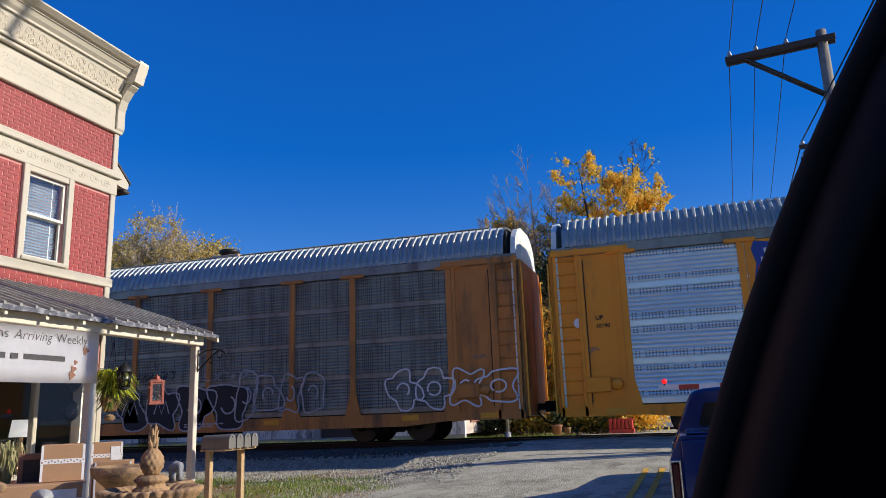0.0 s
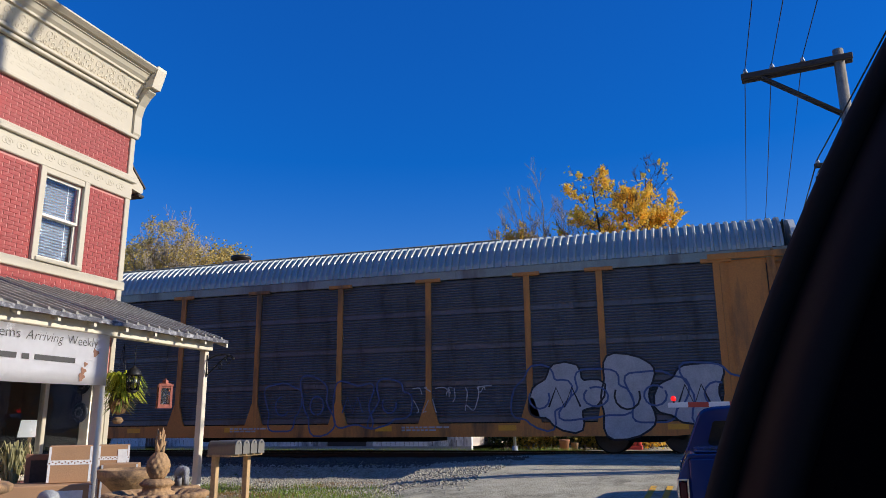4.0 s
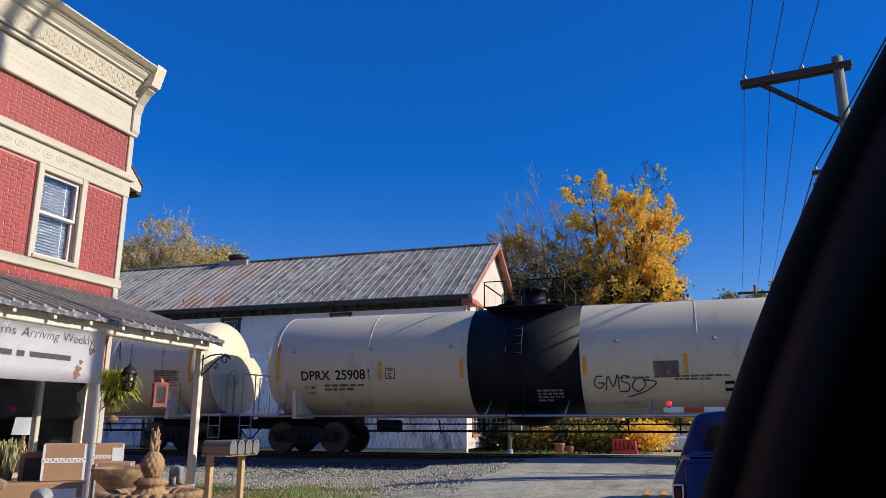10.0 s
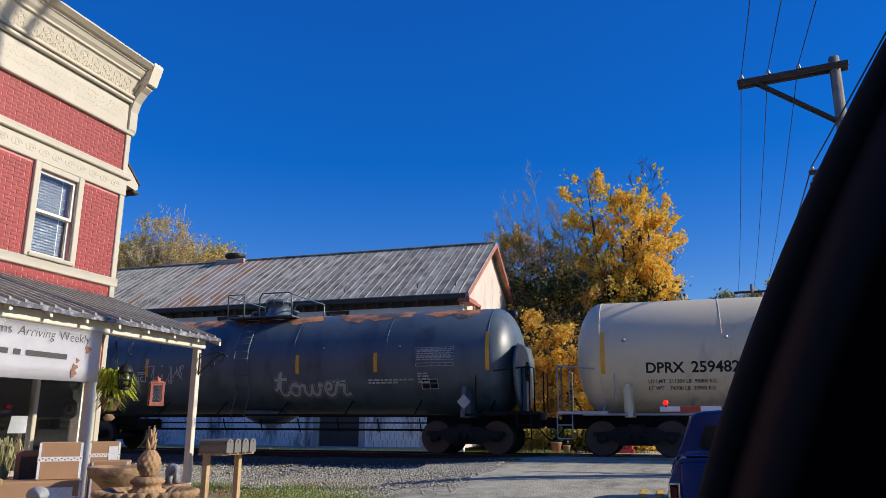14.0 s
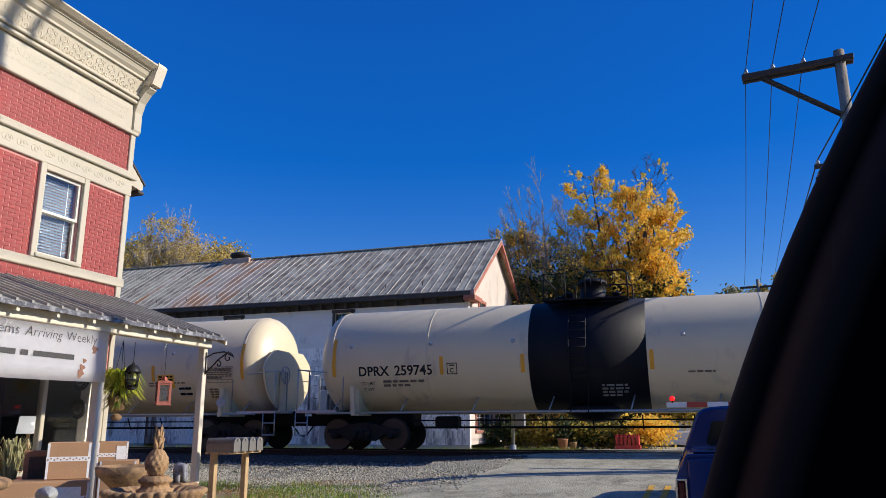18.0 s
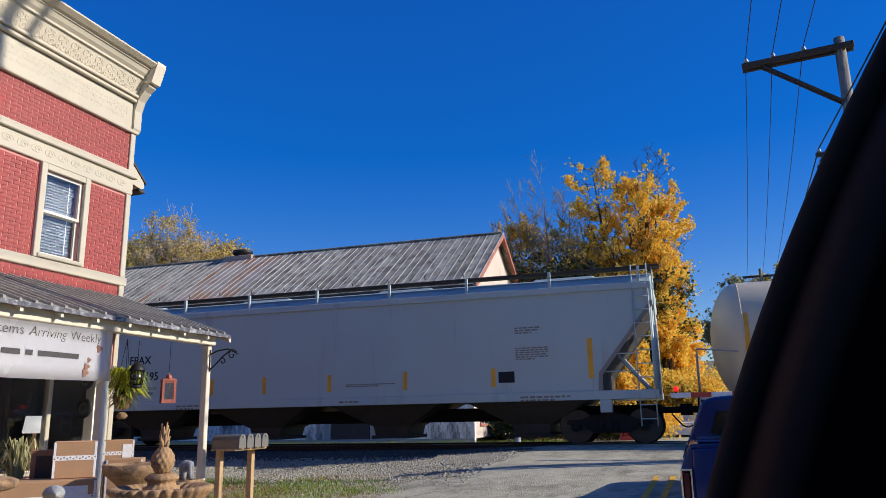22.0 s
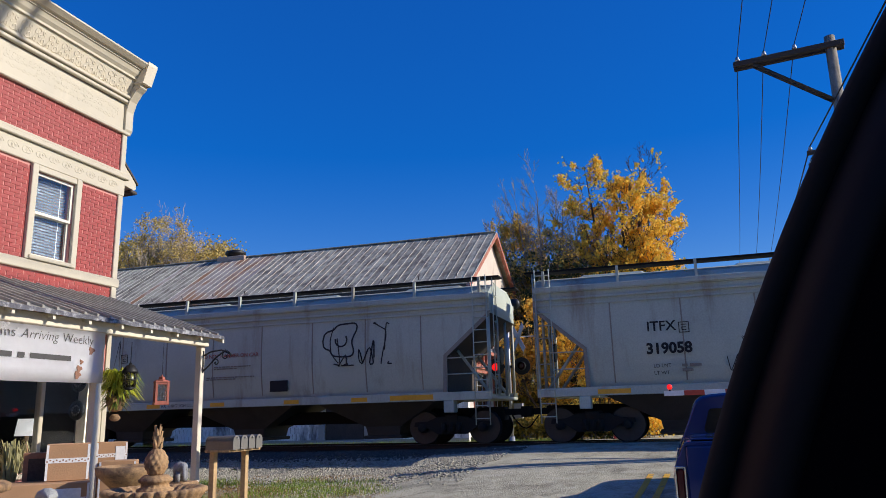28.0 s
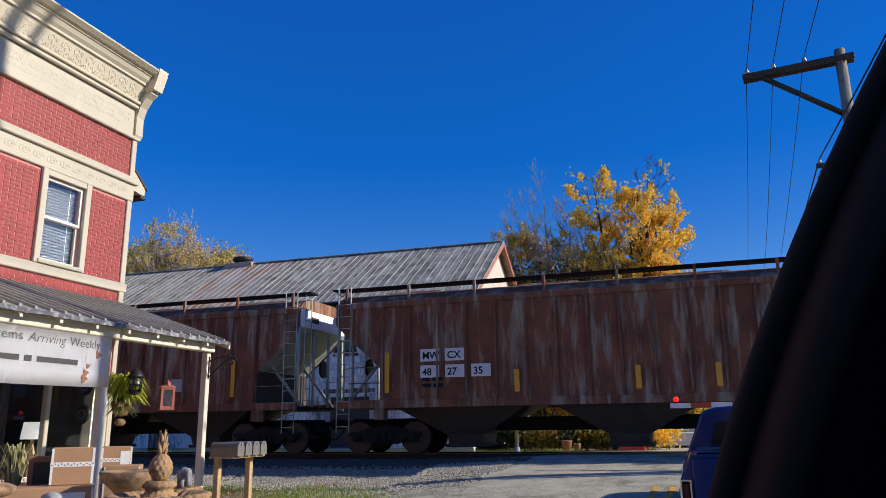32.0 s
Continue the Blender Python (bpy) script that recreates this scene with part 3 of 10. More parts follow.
def build_track():
    # ballast bed as a low ridge, loose stones over its near shoulder
    bm = B()
    out = [(TRACK - 3.6, 0.12), (TRACK - 1.75, RAIL - 0.22), (TRACK + 1.75, RAIL - 0.22), (TRACK + 3.6, 0.30), (TRACK + 3.6, -0.2), (TRACK - 3.6, -0.2)]
    prism(bm, out, "x", -130, -3.7)
    prism(bm, out, "x", 4.6, 130)
    tagged(part("ballast", bm, M["gravel"]), "bank of grey crushed-stone ballast under the track", "ballast", kind="structure")
    rail_prof = [(-0.07, 0), (0.07, 0), (0.07, 0.02), (0.012, 0.04), (0.012, 0.12), (0.037, 0.135), (0.037, 0.17), (-0.037, 0.17), (-0.037, 0.135), (-0.012, 0.12), (-0.012, 0.04), (-0.07, 0.02)]
    for s in (-0.755, 0.755):
        r = thing("rail", "rusty steel rail with a bright worn head", "rail", group="rails of the track", kind="structure")
        bm = B()
        prism(bm, [(TRACK + s + u, RAIL - 0.17 + v) for u, v in rail_prof], "x", -130, 130)
        part("rail_web", bm, M["rail"], r)
        part("rail_head", boxed(-130, 130, TRACK + s - 0.03, TRACK + s + 0.03, RAIL + 0.0005, RAIL + 0.003), M["rail_top"], r, "bright worn rail head")
    bm = B()
    box(bm, 0, 0.23, TRACK - 1.3, TRACK + 1.3, RAIL - 0.36, RAIL - 0.172)
    tie = mesh_of(bm, "tie", M["tie"])
    row = thing("track_ties", "dark creosoted timber ties under the rails", "railway ties", kind="structure")
    for i in range(70):
        part("tie", tie, None, row, m=pose(-40 + i * 0.55, 0, 0))
    # timber and asphalt crossing panels
    cross = thing("crossing_panel", "dark timber planks between the rails at the road", "crossing panel", kind="structure")
    for k in range(8):
        y0 = TRACK - 0.66 + k * 0.165
        part("plank", boxed(-3.7, 4.4, y0, y0 + 0.155, RAIL - 0.2, RAIL - 0.02, 0.008), M["tie"], cross)
    rnd = random.Random(11)
    # loose stones, uncounted bits: grey on the shoulder, coloured dark by the rails for the train's shade, pale along
    # the road's broken edge
    base = [(1, 0, 0), (-1, 0, 0), (0, 1, 0), (0, -1, 0), (0, 0, 1), (0, 0, -1)]
    faces = [(0, 2, 4), (2, 1, 4), (1, 3, 4), (3, 0, 4), (2, 0, 5), (1, 2, 5), (3, 1, 5), (0, 3, 5)]
    def scatter(name, n, where, lo, hi, mat, label):
        vs, fs = [], []
        for i in range(n):
            x, y = where()
            z = max(ground_z(x, y), 0.12 + (RAIL - 0.34) * min(1, max(0, (y - TRACK + 3.6) / 1.85)) if y > TRACK - 3.6 and x < -3.7 else -1)
            if x > -3.7 - 2.6 * ease(9, 14, y) and y < 19.4:
                z = max(z, road_z(y) - (0.05 * (-3.9 - x) if x < -3.9 else 0) + 0.012)
            s = rnd.uniform(lo, hi)
            a = rnd.uniform(0, 6.28)
            c, d = math.cos(a) * s, math.sin(a) * s
            k = len(vs)
            for u, v, w in base:
                j = rnd.uniform(0.7, 1.2)
                vs.append((x + (u * c - v * d) * j, y + (u * d + v * c) * j, z + w * s * 0.7 * j + 0.3 * s))
            fs += [(k + p, k + q, k + r) for p, q, r in faces]
        me = bpy.data.meshes.new(name)
        me.from_pydata(vs, [], fs)
        me.materials.append(M[mat])
        tagged(new(name, me), label, "gravel", kind="stuff")
    def shoulder():
        if rnd.random() < 0.45:
            return rnd.uniform(-16, -4.4), rnd.triangular(13.5, TRACK - 2.8, TRACK - 3.5)
        return rnd.uniform(-24, -4.2), rnd.uniform(TRACK - 4.6, TRACK - 2.7)
    def edge():
        y = rnd.uniform(11.5, 19.0)
        left = -3.7 - 2.6 * ease(9, 14, y) * (1 - ease(19.2, 21, y))
        return left + rnd.gauss(-0.5, 0.75), y
    scatter("loose_stones", 20000, shoulder, 0.018, 0.05, "stone_bits", "loose grey ballast stones on the bank and shoulder")
    scatter("oily_stones", 14000, lambda: (rnd.uniform(-26, -4.0), rnd.uniform(TRACK - 2.9, TRACK - 0.95)), 0.02, 0.055, "stone_dark", "ballast stones by the rails, coloured dark for the train's shade")
    scatter("road_gravel", 16000, edge, 0.008, 0.026, "stone_pale", "pale fine gravel along the broken road edge")


def build_grass():
    rnd = random.Random(5)
    vs, fs = [], []
    def blade(x, y, z, h, lean):
        a = rnd.uniform(0, 6.28)
        w = rnd.uniform(0.004, 0.009)
        c, s = math.cos(a), math.sin(a)
        k = len(vs)
        vs.extend([(x - w * c, y - w * s, z), (x + w * c, y + w * s, z), (x + lean * s, y - lean * c, z + h)])
        fs.append((k, k + 1, k + 2))
    for i in range(42000):
        x = rnd.uniform(-13.5, -4.9)
        y = rnd.uniform(10.8, 16.6)
        d = noise.noise((x * 0.7, y * 0.9, 1.0)) + 0.5 - max(0, x + 7.0) * 0.35 - max(0, y - 15.2) * 0.5
        if rnd.random() < d:
            blade(x, y, ground_z(x, y) - 0.005, rnd.uniform(0.04, 0.13), rnd.uniform(-0.05, 0.05))
    for i in range(14000):
        x, y = rnd.uniform(-34, 12), rnd.uniform(25.5, 30.5)
        if -3.9 < x < 4.5:
            continue
        blade(x, y, ground_z(x, y), rnd.uniform(0.06, 0.25), rnd.uniform(-0.1, 0.1))
    me = bpy.data.meshes.new("grass")
    me.from_pydata(vs, [], fs)
    vs, fs = [], []
    for i in range(30000):
        x, y = rnd.uniform(-10.5, -4.6), rnd.uniform(12.0, 16.9)
        d = noise.noise((x * 0.8, y * 1.1, 9.0)) + 0.35 - max(0, x + 6.2) * 0.4
        if rnd.random() < d:
            blade(x, y, ground_z(x, y) + 0.002, rnd.uniform(0.015, 0.06), rnd.uniform(-0.07, 0.07))
    dead = bpy.data.meshes.new("dry_grass")
    dead.from_pydata(vs, [], fs)
    dead.materials.append(M["grass_dry"])
    tagged(new("dry_grass", dead), "dead brown grass and leaf litter by the gravel", "grass", kind="stuff")
    me.materials.append(M["grass_blade"])
    tagged(new("grass", me), "short grass and dry weeds beside the road and track", "grass", kind="stuff")


build_ground()
build_track()
build_grass()


# ---- the brick shop with its porch ----
XF, YC = -9.7, 10.78       # the street front and its far corner


def build_shop():
    shop = thing("shop_building", "two-storey red painted brick shop with cream cornice and trim", "building")
    # walls: the street front is pierced for the upper window and the shop window
    wy0, wy1 = 8.86, 9.66
    sy0, sy1 = 3.0, 10.68
    t = 0.3
    for y0, y1, z0, z1 in ((-4, YC, 5.60, 8.05), (-4, YC, 2.45, 4.20), (-4, wy0, 4.20, 5.60), (wy1, YC, 4.20, 5.60), (-4, sy0, -0.1, 2.45), (sy1, YC, -0.1, 2.45), (sy0, sy1, -0.1, 0.84)):
        part("front_wall", boxed(XF - t, XF, y0, y1, z0, z1), M["cream_dull"] if y0 == sy1 else M["brick_joint"], shop, "cream painted pier" if y0 == sy1 else "red painted brick wall")
    part("side_wall", boxed(-21, XF - t, YC - t, YC, -0.1, 8.0), M["brick_joint"], shop)
    part("side_wall", boxed(-21, XF - t, -4, -4 + t, -0.1, 8.0), M["brick_joint"], shop)
    part("rear_wall", boxed(-21, -21 + t, -4 + t, YC - t, -0.1, 8.0), M["brick_joint"], shop)
    part("roof", boxed(-21, XF - t, -4, YC, 8.0, 8.12), M["porch_metal"], shop)
    # near-black sheets behind the glass give the rooms their darkness by colour
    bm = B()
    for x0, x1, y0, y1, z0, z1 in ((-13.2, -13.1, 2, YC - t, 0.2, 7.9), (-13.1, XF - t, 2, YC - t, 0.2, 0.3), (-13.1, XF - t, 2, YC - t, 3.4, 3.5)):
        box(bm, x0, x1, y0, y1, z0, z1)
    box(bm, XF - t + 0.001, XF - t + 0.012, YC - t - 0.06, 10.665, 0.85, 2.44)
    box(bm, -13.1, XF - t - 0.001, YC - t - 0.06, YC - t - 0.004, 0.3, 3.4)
    part("inner_wall", bm, M["dark_void"], shop, "near-black sheets standing in for unlit rooms")

    # flat cream bands
    for y0, y1, z0, z1, d in ((-4, YC + 0.05, 3.97, 4.13, 0.06), (-4, YC + 0.03, 5.70, 6.02, 0.05), (-4, YC + 0.08, 6.02, 6.10, 0.11), (-4, YC + 0.06, 6.10, 6.16, 0.08), (-4, YC + 0.02, 6.95, 7.50, 0.05), (-4, YC + 0.04, 6.90, 6.97, 0.08)):
        part("cream_band", boxed(XF + 0.002, XF + d, y0, y1, z0, z1, 0.012), M["cream"], shop)
    part("corner_board", boxed(XF + 0.003, XF + 0.045, YC - 0.11, YC + 0.01, 3.5, 5.70, 0.01), M["cream"], shop)
    part("corner_board", boxed(XF + 0.003, XF + 0.045, YC - 0.11, YC + 0.01, 6.16, 6.90, 0.01), M["cream"], shop)
    # cornice: moulding, leaning ornament, cove and crown
    corn = part("cornice", boxed(XF + 0.05, XF + 0.13, -4, YC - 0.12, 7.50, 7.56, 0.01), M["cream"], shop, "pressed cream cornice with scroll ornament")
    part("moulding", boxed(XF + 0.05, XF + 0.17, -4, YC - 0.12, 7.58, 7.64, 0.01), M["cream"], corn)
    bm = B()
    prism(bm, [(XF, 7.64), (XF + 0.11, 7.64), (XF + 0.26, 7.90), (XF + 0.26, 7.93), (XF, 7.93)], "y", -4, YC - 0.14)
    part("frieze", bm, M["cream_dull"], corn)
    bm = B()
    prism(bm, [(XF, 7.93), (XF + 0.31, 7.93), (XF + 0.31, 7.97), (XF + 0.36, 8.02), (XF + 0.40, 8.10), (XF + 0.42, 8.10), (XF + 0.42, 8.13), (XF + 0.48, 8.14), (XF + 0.56, 8.20), (XF + 0.56, 8.23), (XF, 8.26)], "y", -4, YC - 0.02)
    part("crown", bm, M["cream"], corn)
    # scrolls pressed on the leaning frieze
    rnd = random.Random(3)
    k = 0
    y = 6.2
    while y < YC - 0.3:
        bm = B()
        for j, (a0, rr, oy, oz) in enumerate(((0.4, 0.062, 0.07, 0.18), (3.6, 0.062, 0.205, 0.08), (2.1, 0.040, 0.20, 0.20), (5.2, 0.040, 0.06, 0.06), (1.0, 0.030, 0.135, 0.13))):
            pts = []
            cy, cz = y + oy, oz
            for i in range(13):
                a = a0 + i * 0.52
                r = rr * (1 - i / 16)
                v = cz + r * math.sin(a)
                pts.append((XF + 0.115 + 0.15 * v / 0.26 - 0.004, cy + r * math.cos(a), 7.645 + v))
            pipe(bm, pts, 0.0095, 5)
        pts = [(XF + 0.111 + 0.14 * abs(math.sin(i * 0.39)) * 0.95, y + i * 0.034, 7.65 + 0.24 * abs(math.sin(i * 0.39))) for i in range(9)]
        pipe(bm, pts, 0.010, 5)
        part("scroll", bm, M["cream_dull"], corn)
        y += 0.27
    bm = B()
    yy = 6.4
    while yy < YC - 0.35:
        for dz in (0.0, 0.11, 0.2):
            a0 = rnd.uniform(0, 6)
            rr = rnd.uniform(0.035, 0.055)
            pts = [(XF + 0.049, yy + dz * 0.5 + rr * (1 - i / 12) * math.cos(a0 + i * 0.7), 7.14 + dz + rr * (1 - i / 12) * math.sin(a0 + i * 0.7)) for i in range(9)]
            pipe(bm, pts, 0.0055, 4)
        yy += 0.105
    tagged(part("rosette_strip", bm, M["cream"], corn, "faint pressed scrollwork"), kind="stuff")
    # pressed scroll rings along the lower band
    bm = B()
    for q in (0.0, 0.5):
        pts = [(XF + 0.0475, 0.075 * math.cos(i * 0.55) * (1 - i / 22) + 0.13 * q, 0.075 * math.sin(i * 0.55) * (1 - i / 22)) for i in range(14)]
        pipe(bm, pts, 0.009, 5)
    ring = mesh_of(bm, "band_scroll", M["cream"])
    yy = 5.6
    while yy < YC - 0.2:
        part("band_scroll", ring, None, corn, m=pose(0, yy, 5.86))
        yy += 0.27
    # console and end block at the corner
    bm = B()
    prof = [(XF + 0.06, 6.92), (XF + 0.10, 7.0), (XF + 0.10, 7.35), (XF + 0.16, 7.55), (XF + 0.28, 7.72), (XF + 0.38, 7.80), (XF + 0.38, 7.86), (XF, 7.86), (XF, 6.92)]
    prism(bm, prof, "y", YC - 0.13, YC + 0.06)
    part("console", bm, M["cream"], corn)
    bm = B()
    prism(bm, [(XF + 0.02, 7.86), (XF + 0.46, 7.86), (XF + 0.57, 8.21), (XF + 0.57, 8.27), (XF + 0.02, 8.27)], "y", YC - 0.16, YC + 0.08)
    part("end_block", bm, M["cream_dull"], corn, "cream block with a pressed leaf")
    # rear eave past the corner
    bm = B()
    prism(bm, [(YC + 0.01, 5.98), (YC + 0.36, 5.93), (YC + 0.42, 5.96), (YC + 0.42, 6.06), (YC + 0.01, 6.42)], "x", XF - 0.5, XF - 0.04)
    part("rear_eave", bm, M["cream"], shop)
    bm = B()
    prism(bm, [(YC + 0.01, 6.425), (YC + 0.46, 6.045), (YC + 0.46, 6.085), (YC + 0.01, 6.475)], "x", XF - 0.55, XF - 0.02)
    part("eave_shingles", bm, M["trim_dark"], shop, "dark shingled eave edge")
    part("gutter", boxed(XF - 0.55, XF - 0.03, YC + 0.30, YC + 0.47, 5.86, 5.93, 0.02), M["trim_dark"], shop, "dark gutter end")
    # upper window: casing, two sashes, glass, blind
    win = part("window", boxed(XF + 0.003, XF + 0.07, wy0 - 0.12, wy0 - 0.005, 4.13, 5.70, 0.008), M["cream"], shop, "white sash window with closed blinds")
    part("casing", boxed(XF + 0.003, XF + 0.07, wy1 + 0.005, wy1 + 0.12, 4.13, 5.70, 0.008), M["cream"], win)
    part("head_casing", boxed(XF + 0.003, XF + 0.06, wy0 - 0.004, wy1 + 0.004, 5.60, 5.695, 0.006), M["cream"], win)
    part("window_reveal", boxed(XF - t, XF - 0.11, 10.668, 10.678, 0.85, 2.44), M["cream_dull"], shop)
    part("corner_board", boxed(XF + 0.003, XF + 0.03, YC - 0.1, YC + 0.005, 0.15, 3.4, 0.006), M["cream"], shop)
    part("sill", boxed(XF - 0.02, XF + 0.10, wy0 - 0.06, wy1 + 0.06, 4.135, 4.20, 0.01), M["cream"], win)
    for z0, z1, x in ((4.21, 4.93, XF - 0.07), (4.90, 5.59, XF - 0.03)):
        bm = B()
        w = 0.045
        for a in ((wy0, wy0 + w, z0, z1), (wy1 - w, wy1, z0, z1), (wy0 + w, wy1 - w, z0, z0 + w), (wy0 + w, wy1 - w, z1 - w, z1)):
            box(bm, x - 0.02, x + 0.02, *a)
        part("sash", bm, M["white_vinyl"], win)
        g = part("pane", boxed(x - 0.004, x + 0.004, wy0 + w, wy1 - w, z0 + w, z1 - w), M["pane"], win)
        g.visible_shadow = False
    for i in range(27):
        z = 4.24 + i * 0.05
        bm = B()
        prism(bm, [(XF - 0.150, z), (XF - 0.144, z), (XF - 0.132, z + 0.036), (XF - 0.138, z + 0.036)], "y", wy0 + 0.02, wy1 - 0.02)
        part("blind_slat", bm, M["blind"], win)
    for y in (wy0 + 0.14, wy1 - 0.16):
        part("blind_cord", boxed(XF - 0.131, XF - 0.128, y, y + 0.010, 4.22, 5.60), M["white_print"], win)
    # shop window: posts, glass, kick wall, and what stands behind
    for y in (3.0, 5.0, 6.7, 8.05, 9.40, 10.64):
        part("mullion", boxed(XF - 0.1, XF + 0.02, y - 0.04, y + 0.04, 0.84, 2.45, 0.01), M["cream"], shop)
    part("window_sill", boxed(XF - 0.12, XF + 0.08, 3.0, 10.68, 0.78, 0.842, 0.01), M["cream"], shop)
    for y0, y1 in ((3.04, 4.96), (5.04, 6.66), (6.74, 8.01), (8.09, 9.36), (9.44, 10.6)):
        g = part("shop_pane", boxed(XF - 0.05, XF - 0.04, y0, y1, 0.85, 2.44), M["pane"], shop)
        g.visible_shadow = False
    # bricks, proud of the joints
    # wide pale head joints put the sun on brick ends into colour
    bw, bh, gap, bed_gap = 0.205, 0.066, 0.018, 0.003
    bm = B()
    bevel_box(bm, 0, 0.008, 0, bw - gap, 0, bh - bed_gap, 0.002)
    me = mesh_of(bm, "brick", M["brick_red"])
    count, far = 0, B()
    for z0, z1 in ((6.165, 6.895), (4.135, 5.695), (3.42, 3.965)):
        n = 0
        z = z0
        while z + bh < z1 + 0.02:
            y = YC - 0.115 - bw * (1 if n % 2 else 0.55)
            while y > 6.0:
                hole = 4.05 < z < 5.65 and wy0 - 0.13 - bw < y < wy1 + 0.12
                if hole and (y < wy0 - 0.125 or y + bw > wy1 + 0.125):
                    if y < wy0 - 0.14:
                        box(far, XF + 0.0005, XF + 0.007, y, min(y + bw - gap, wy0 - 0.122), z, z + bh - bed_gap)
                    elif y + bw > wy1 + 0.15 and y > wy0:
                        box(far, XF + 0.0005, XF + 0.007, wy1 + 0.122, y + bw - gap, z, z + bh - bed_gap)
                if not hole:
                    if count < 320 and y > 8.0:
                        part("brick", me, None, shop, m=pose(XF + 0.0005, y, z))
                        count += 1
                    else:
                        box(far, XF + 0.0005, XF + 0.007, y, y + bw - gap, z, z + bh - bed_gap)
                y -= bw
            n += 1
            z += bh
    tagged(part("brick_course", far, M["brick_red"], shop, "further red painted bricks"), kind="stuff")
    return shop


def build_porch():
    porch = thing("porch", "lean-to porch with a grey metal roof on cream posts", "porch")
    x0, x1, za, zb, ya, yb = XF + 0.05, -7.36, 3.72, 2.93, 2.5, 10.80
    bm = B()
    prism(bm, [(x0, za), (x1, zb), (x1, zb + 0.03), (x0, za + 0.03)], "y", ya, yb)
    part("roof_sheet", bm, M["porch_metal"], porch, "weathered grey metal roof sheets")
    y = ya
    rib = B()
    prism(rib, [(x0, za + 0.03), (x1 + 0.01, zb + 0.03), (x1 + 0.01, zb + 0.065), (x0, za + 0.065)], "y", 0, 0.035)
    rib = mesh_of(rib, "roof_rib", M["porch_metal"])
    while y < yb:
        part("roof_rib", rib, None, porch, m=pose(0, y, 0))
        y += 0.225
    # drip edge, dented and uneven along its foot
    bm = B()
    rnd = random.Random(3)
    rows = []
    for i in range(141):
        y = ya + (yb - ya) * i / 140
        foot = zb - 0.022 - 0.012 * noise.noise((y * 2.2, 0, 0)) - rnd.uniform(0, 0.012)
        out = x1 + 0.012 + rnd.uniform(-0.006, 0.008)
        rows.append([bm.verts.new((x1 - 0.012, y, zb + 0.028)), bm.verts.new((x1 + 0.010, y, zb + 0.028)), bm.verts.new((out, y, foot)), bm.verts.new((x1 - 0.006, y, foot))])
    skin(bm, rows)
    part("roof_edge", bm, M["drip_edge"], porch, "battered dark metal drip edge")
    part("eave_beam", boxed(-7.66, -7.50, ya, 10.60, 2.775, 2.925, 0.01), M["cream_dull"], porch)
    for y in [3.0 + 0.6 * i for i in range(14)]:
        bm = B()
        prism(bm, [(x0, za - 0.01), (x1 - 0.02, zb - 0.006), (x1 - 0.02, zb - 0.085), (x0, za - 0.12)], "y", y, y + 0.045)
        part("rafter", bm, M["cream_dull"], porch)
    for y in (4.0, 6.1, 8.25, 10.52):
        part("post", boxed(-7.665, -7.555, y - 0.05, y + 0.05, 0.12, 2.77, 0.008), M["cream_dull"], porch)
    part("porch_floor", boxed(XF + 0.02, -7.4, 2.5, 10.9, -0.05, 0.12, 0.01), M["concrete"], porch, "concrete porch slab")
    # scrolled bracket on the end post
    bm = B()
    for s, cx, cz, r0 in ((1, -7.12, 2.60, 0.10), (-1, -7.30, 2.50, 0.07)):
        pipe(bm, [(cx + r0 * (1 - i / 14) * math.cos(i * 0.6) * s, 10.52, cz + r0 * (1 - i / 14) * math.sin(i * 0.6)) for i in range(13)], 0.011, 5)
    pipe(bm, [(-7.55, 10.52, 2.62), (-7.4, 10.52, 2.68), (-7.2, 10.52, 2.70), (-7.02, 10.52, 2.62)], 0.013, 5)
    pipe(bm, [(-7.55, 10.52, 2.36), (-7.45, 10.52, 2.44), (-7.3, 10.52, 2.58), (-7.12, 10.52, 2.70)], 0.013, 5)
    pipe(bm, [(-7.545, 10.52, 2.34), (-7.545, 10.52, 2.70)], 0.012, 5)
    tagged(part("scroll_bracket", bm, M["iron"]), "black wrought-iron scroll bracket on a porch post", "bracket")


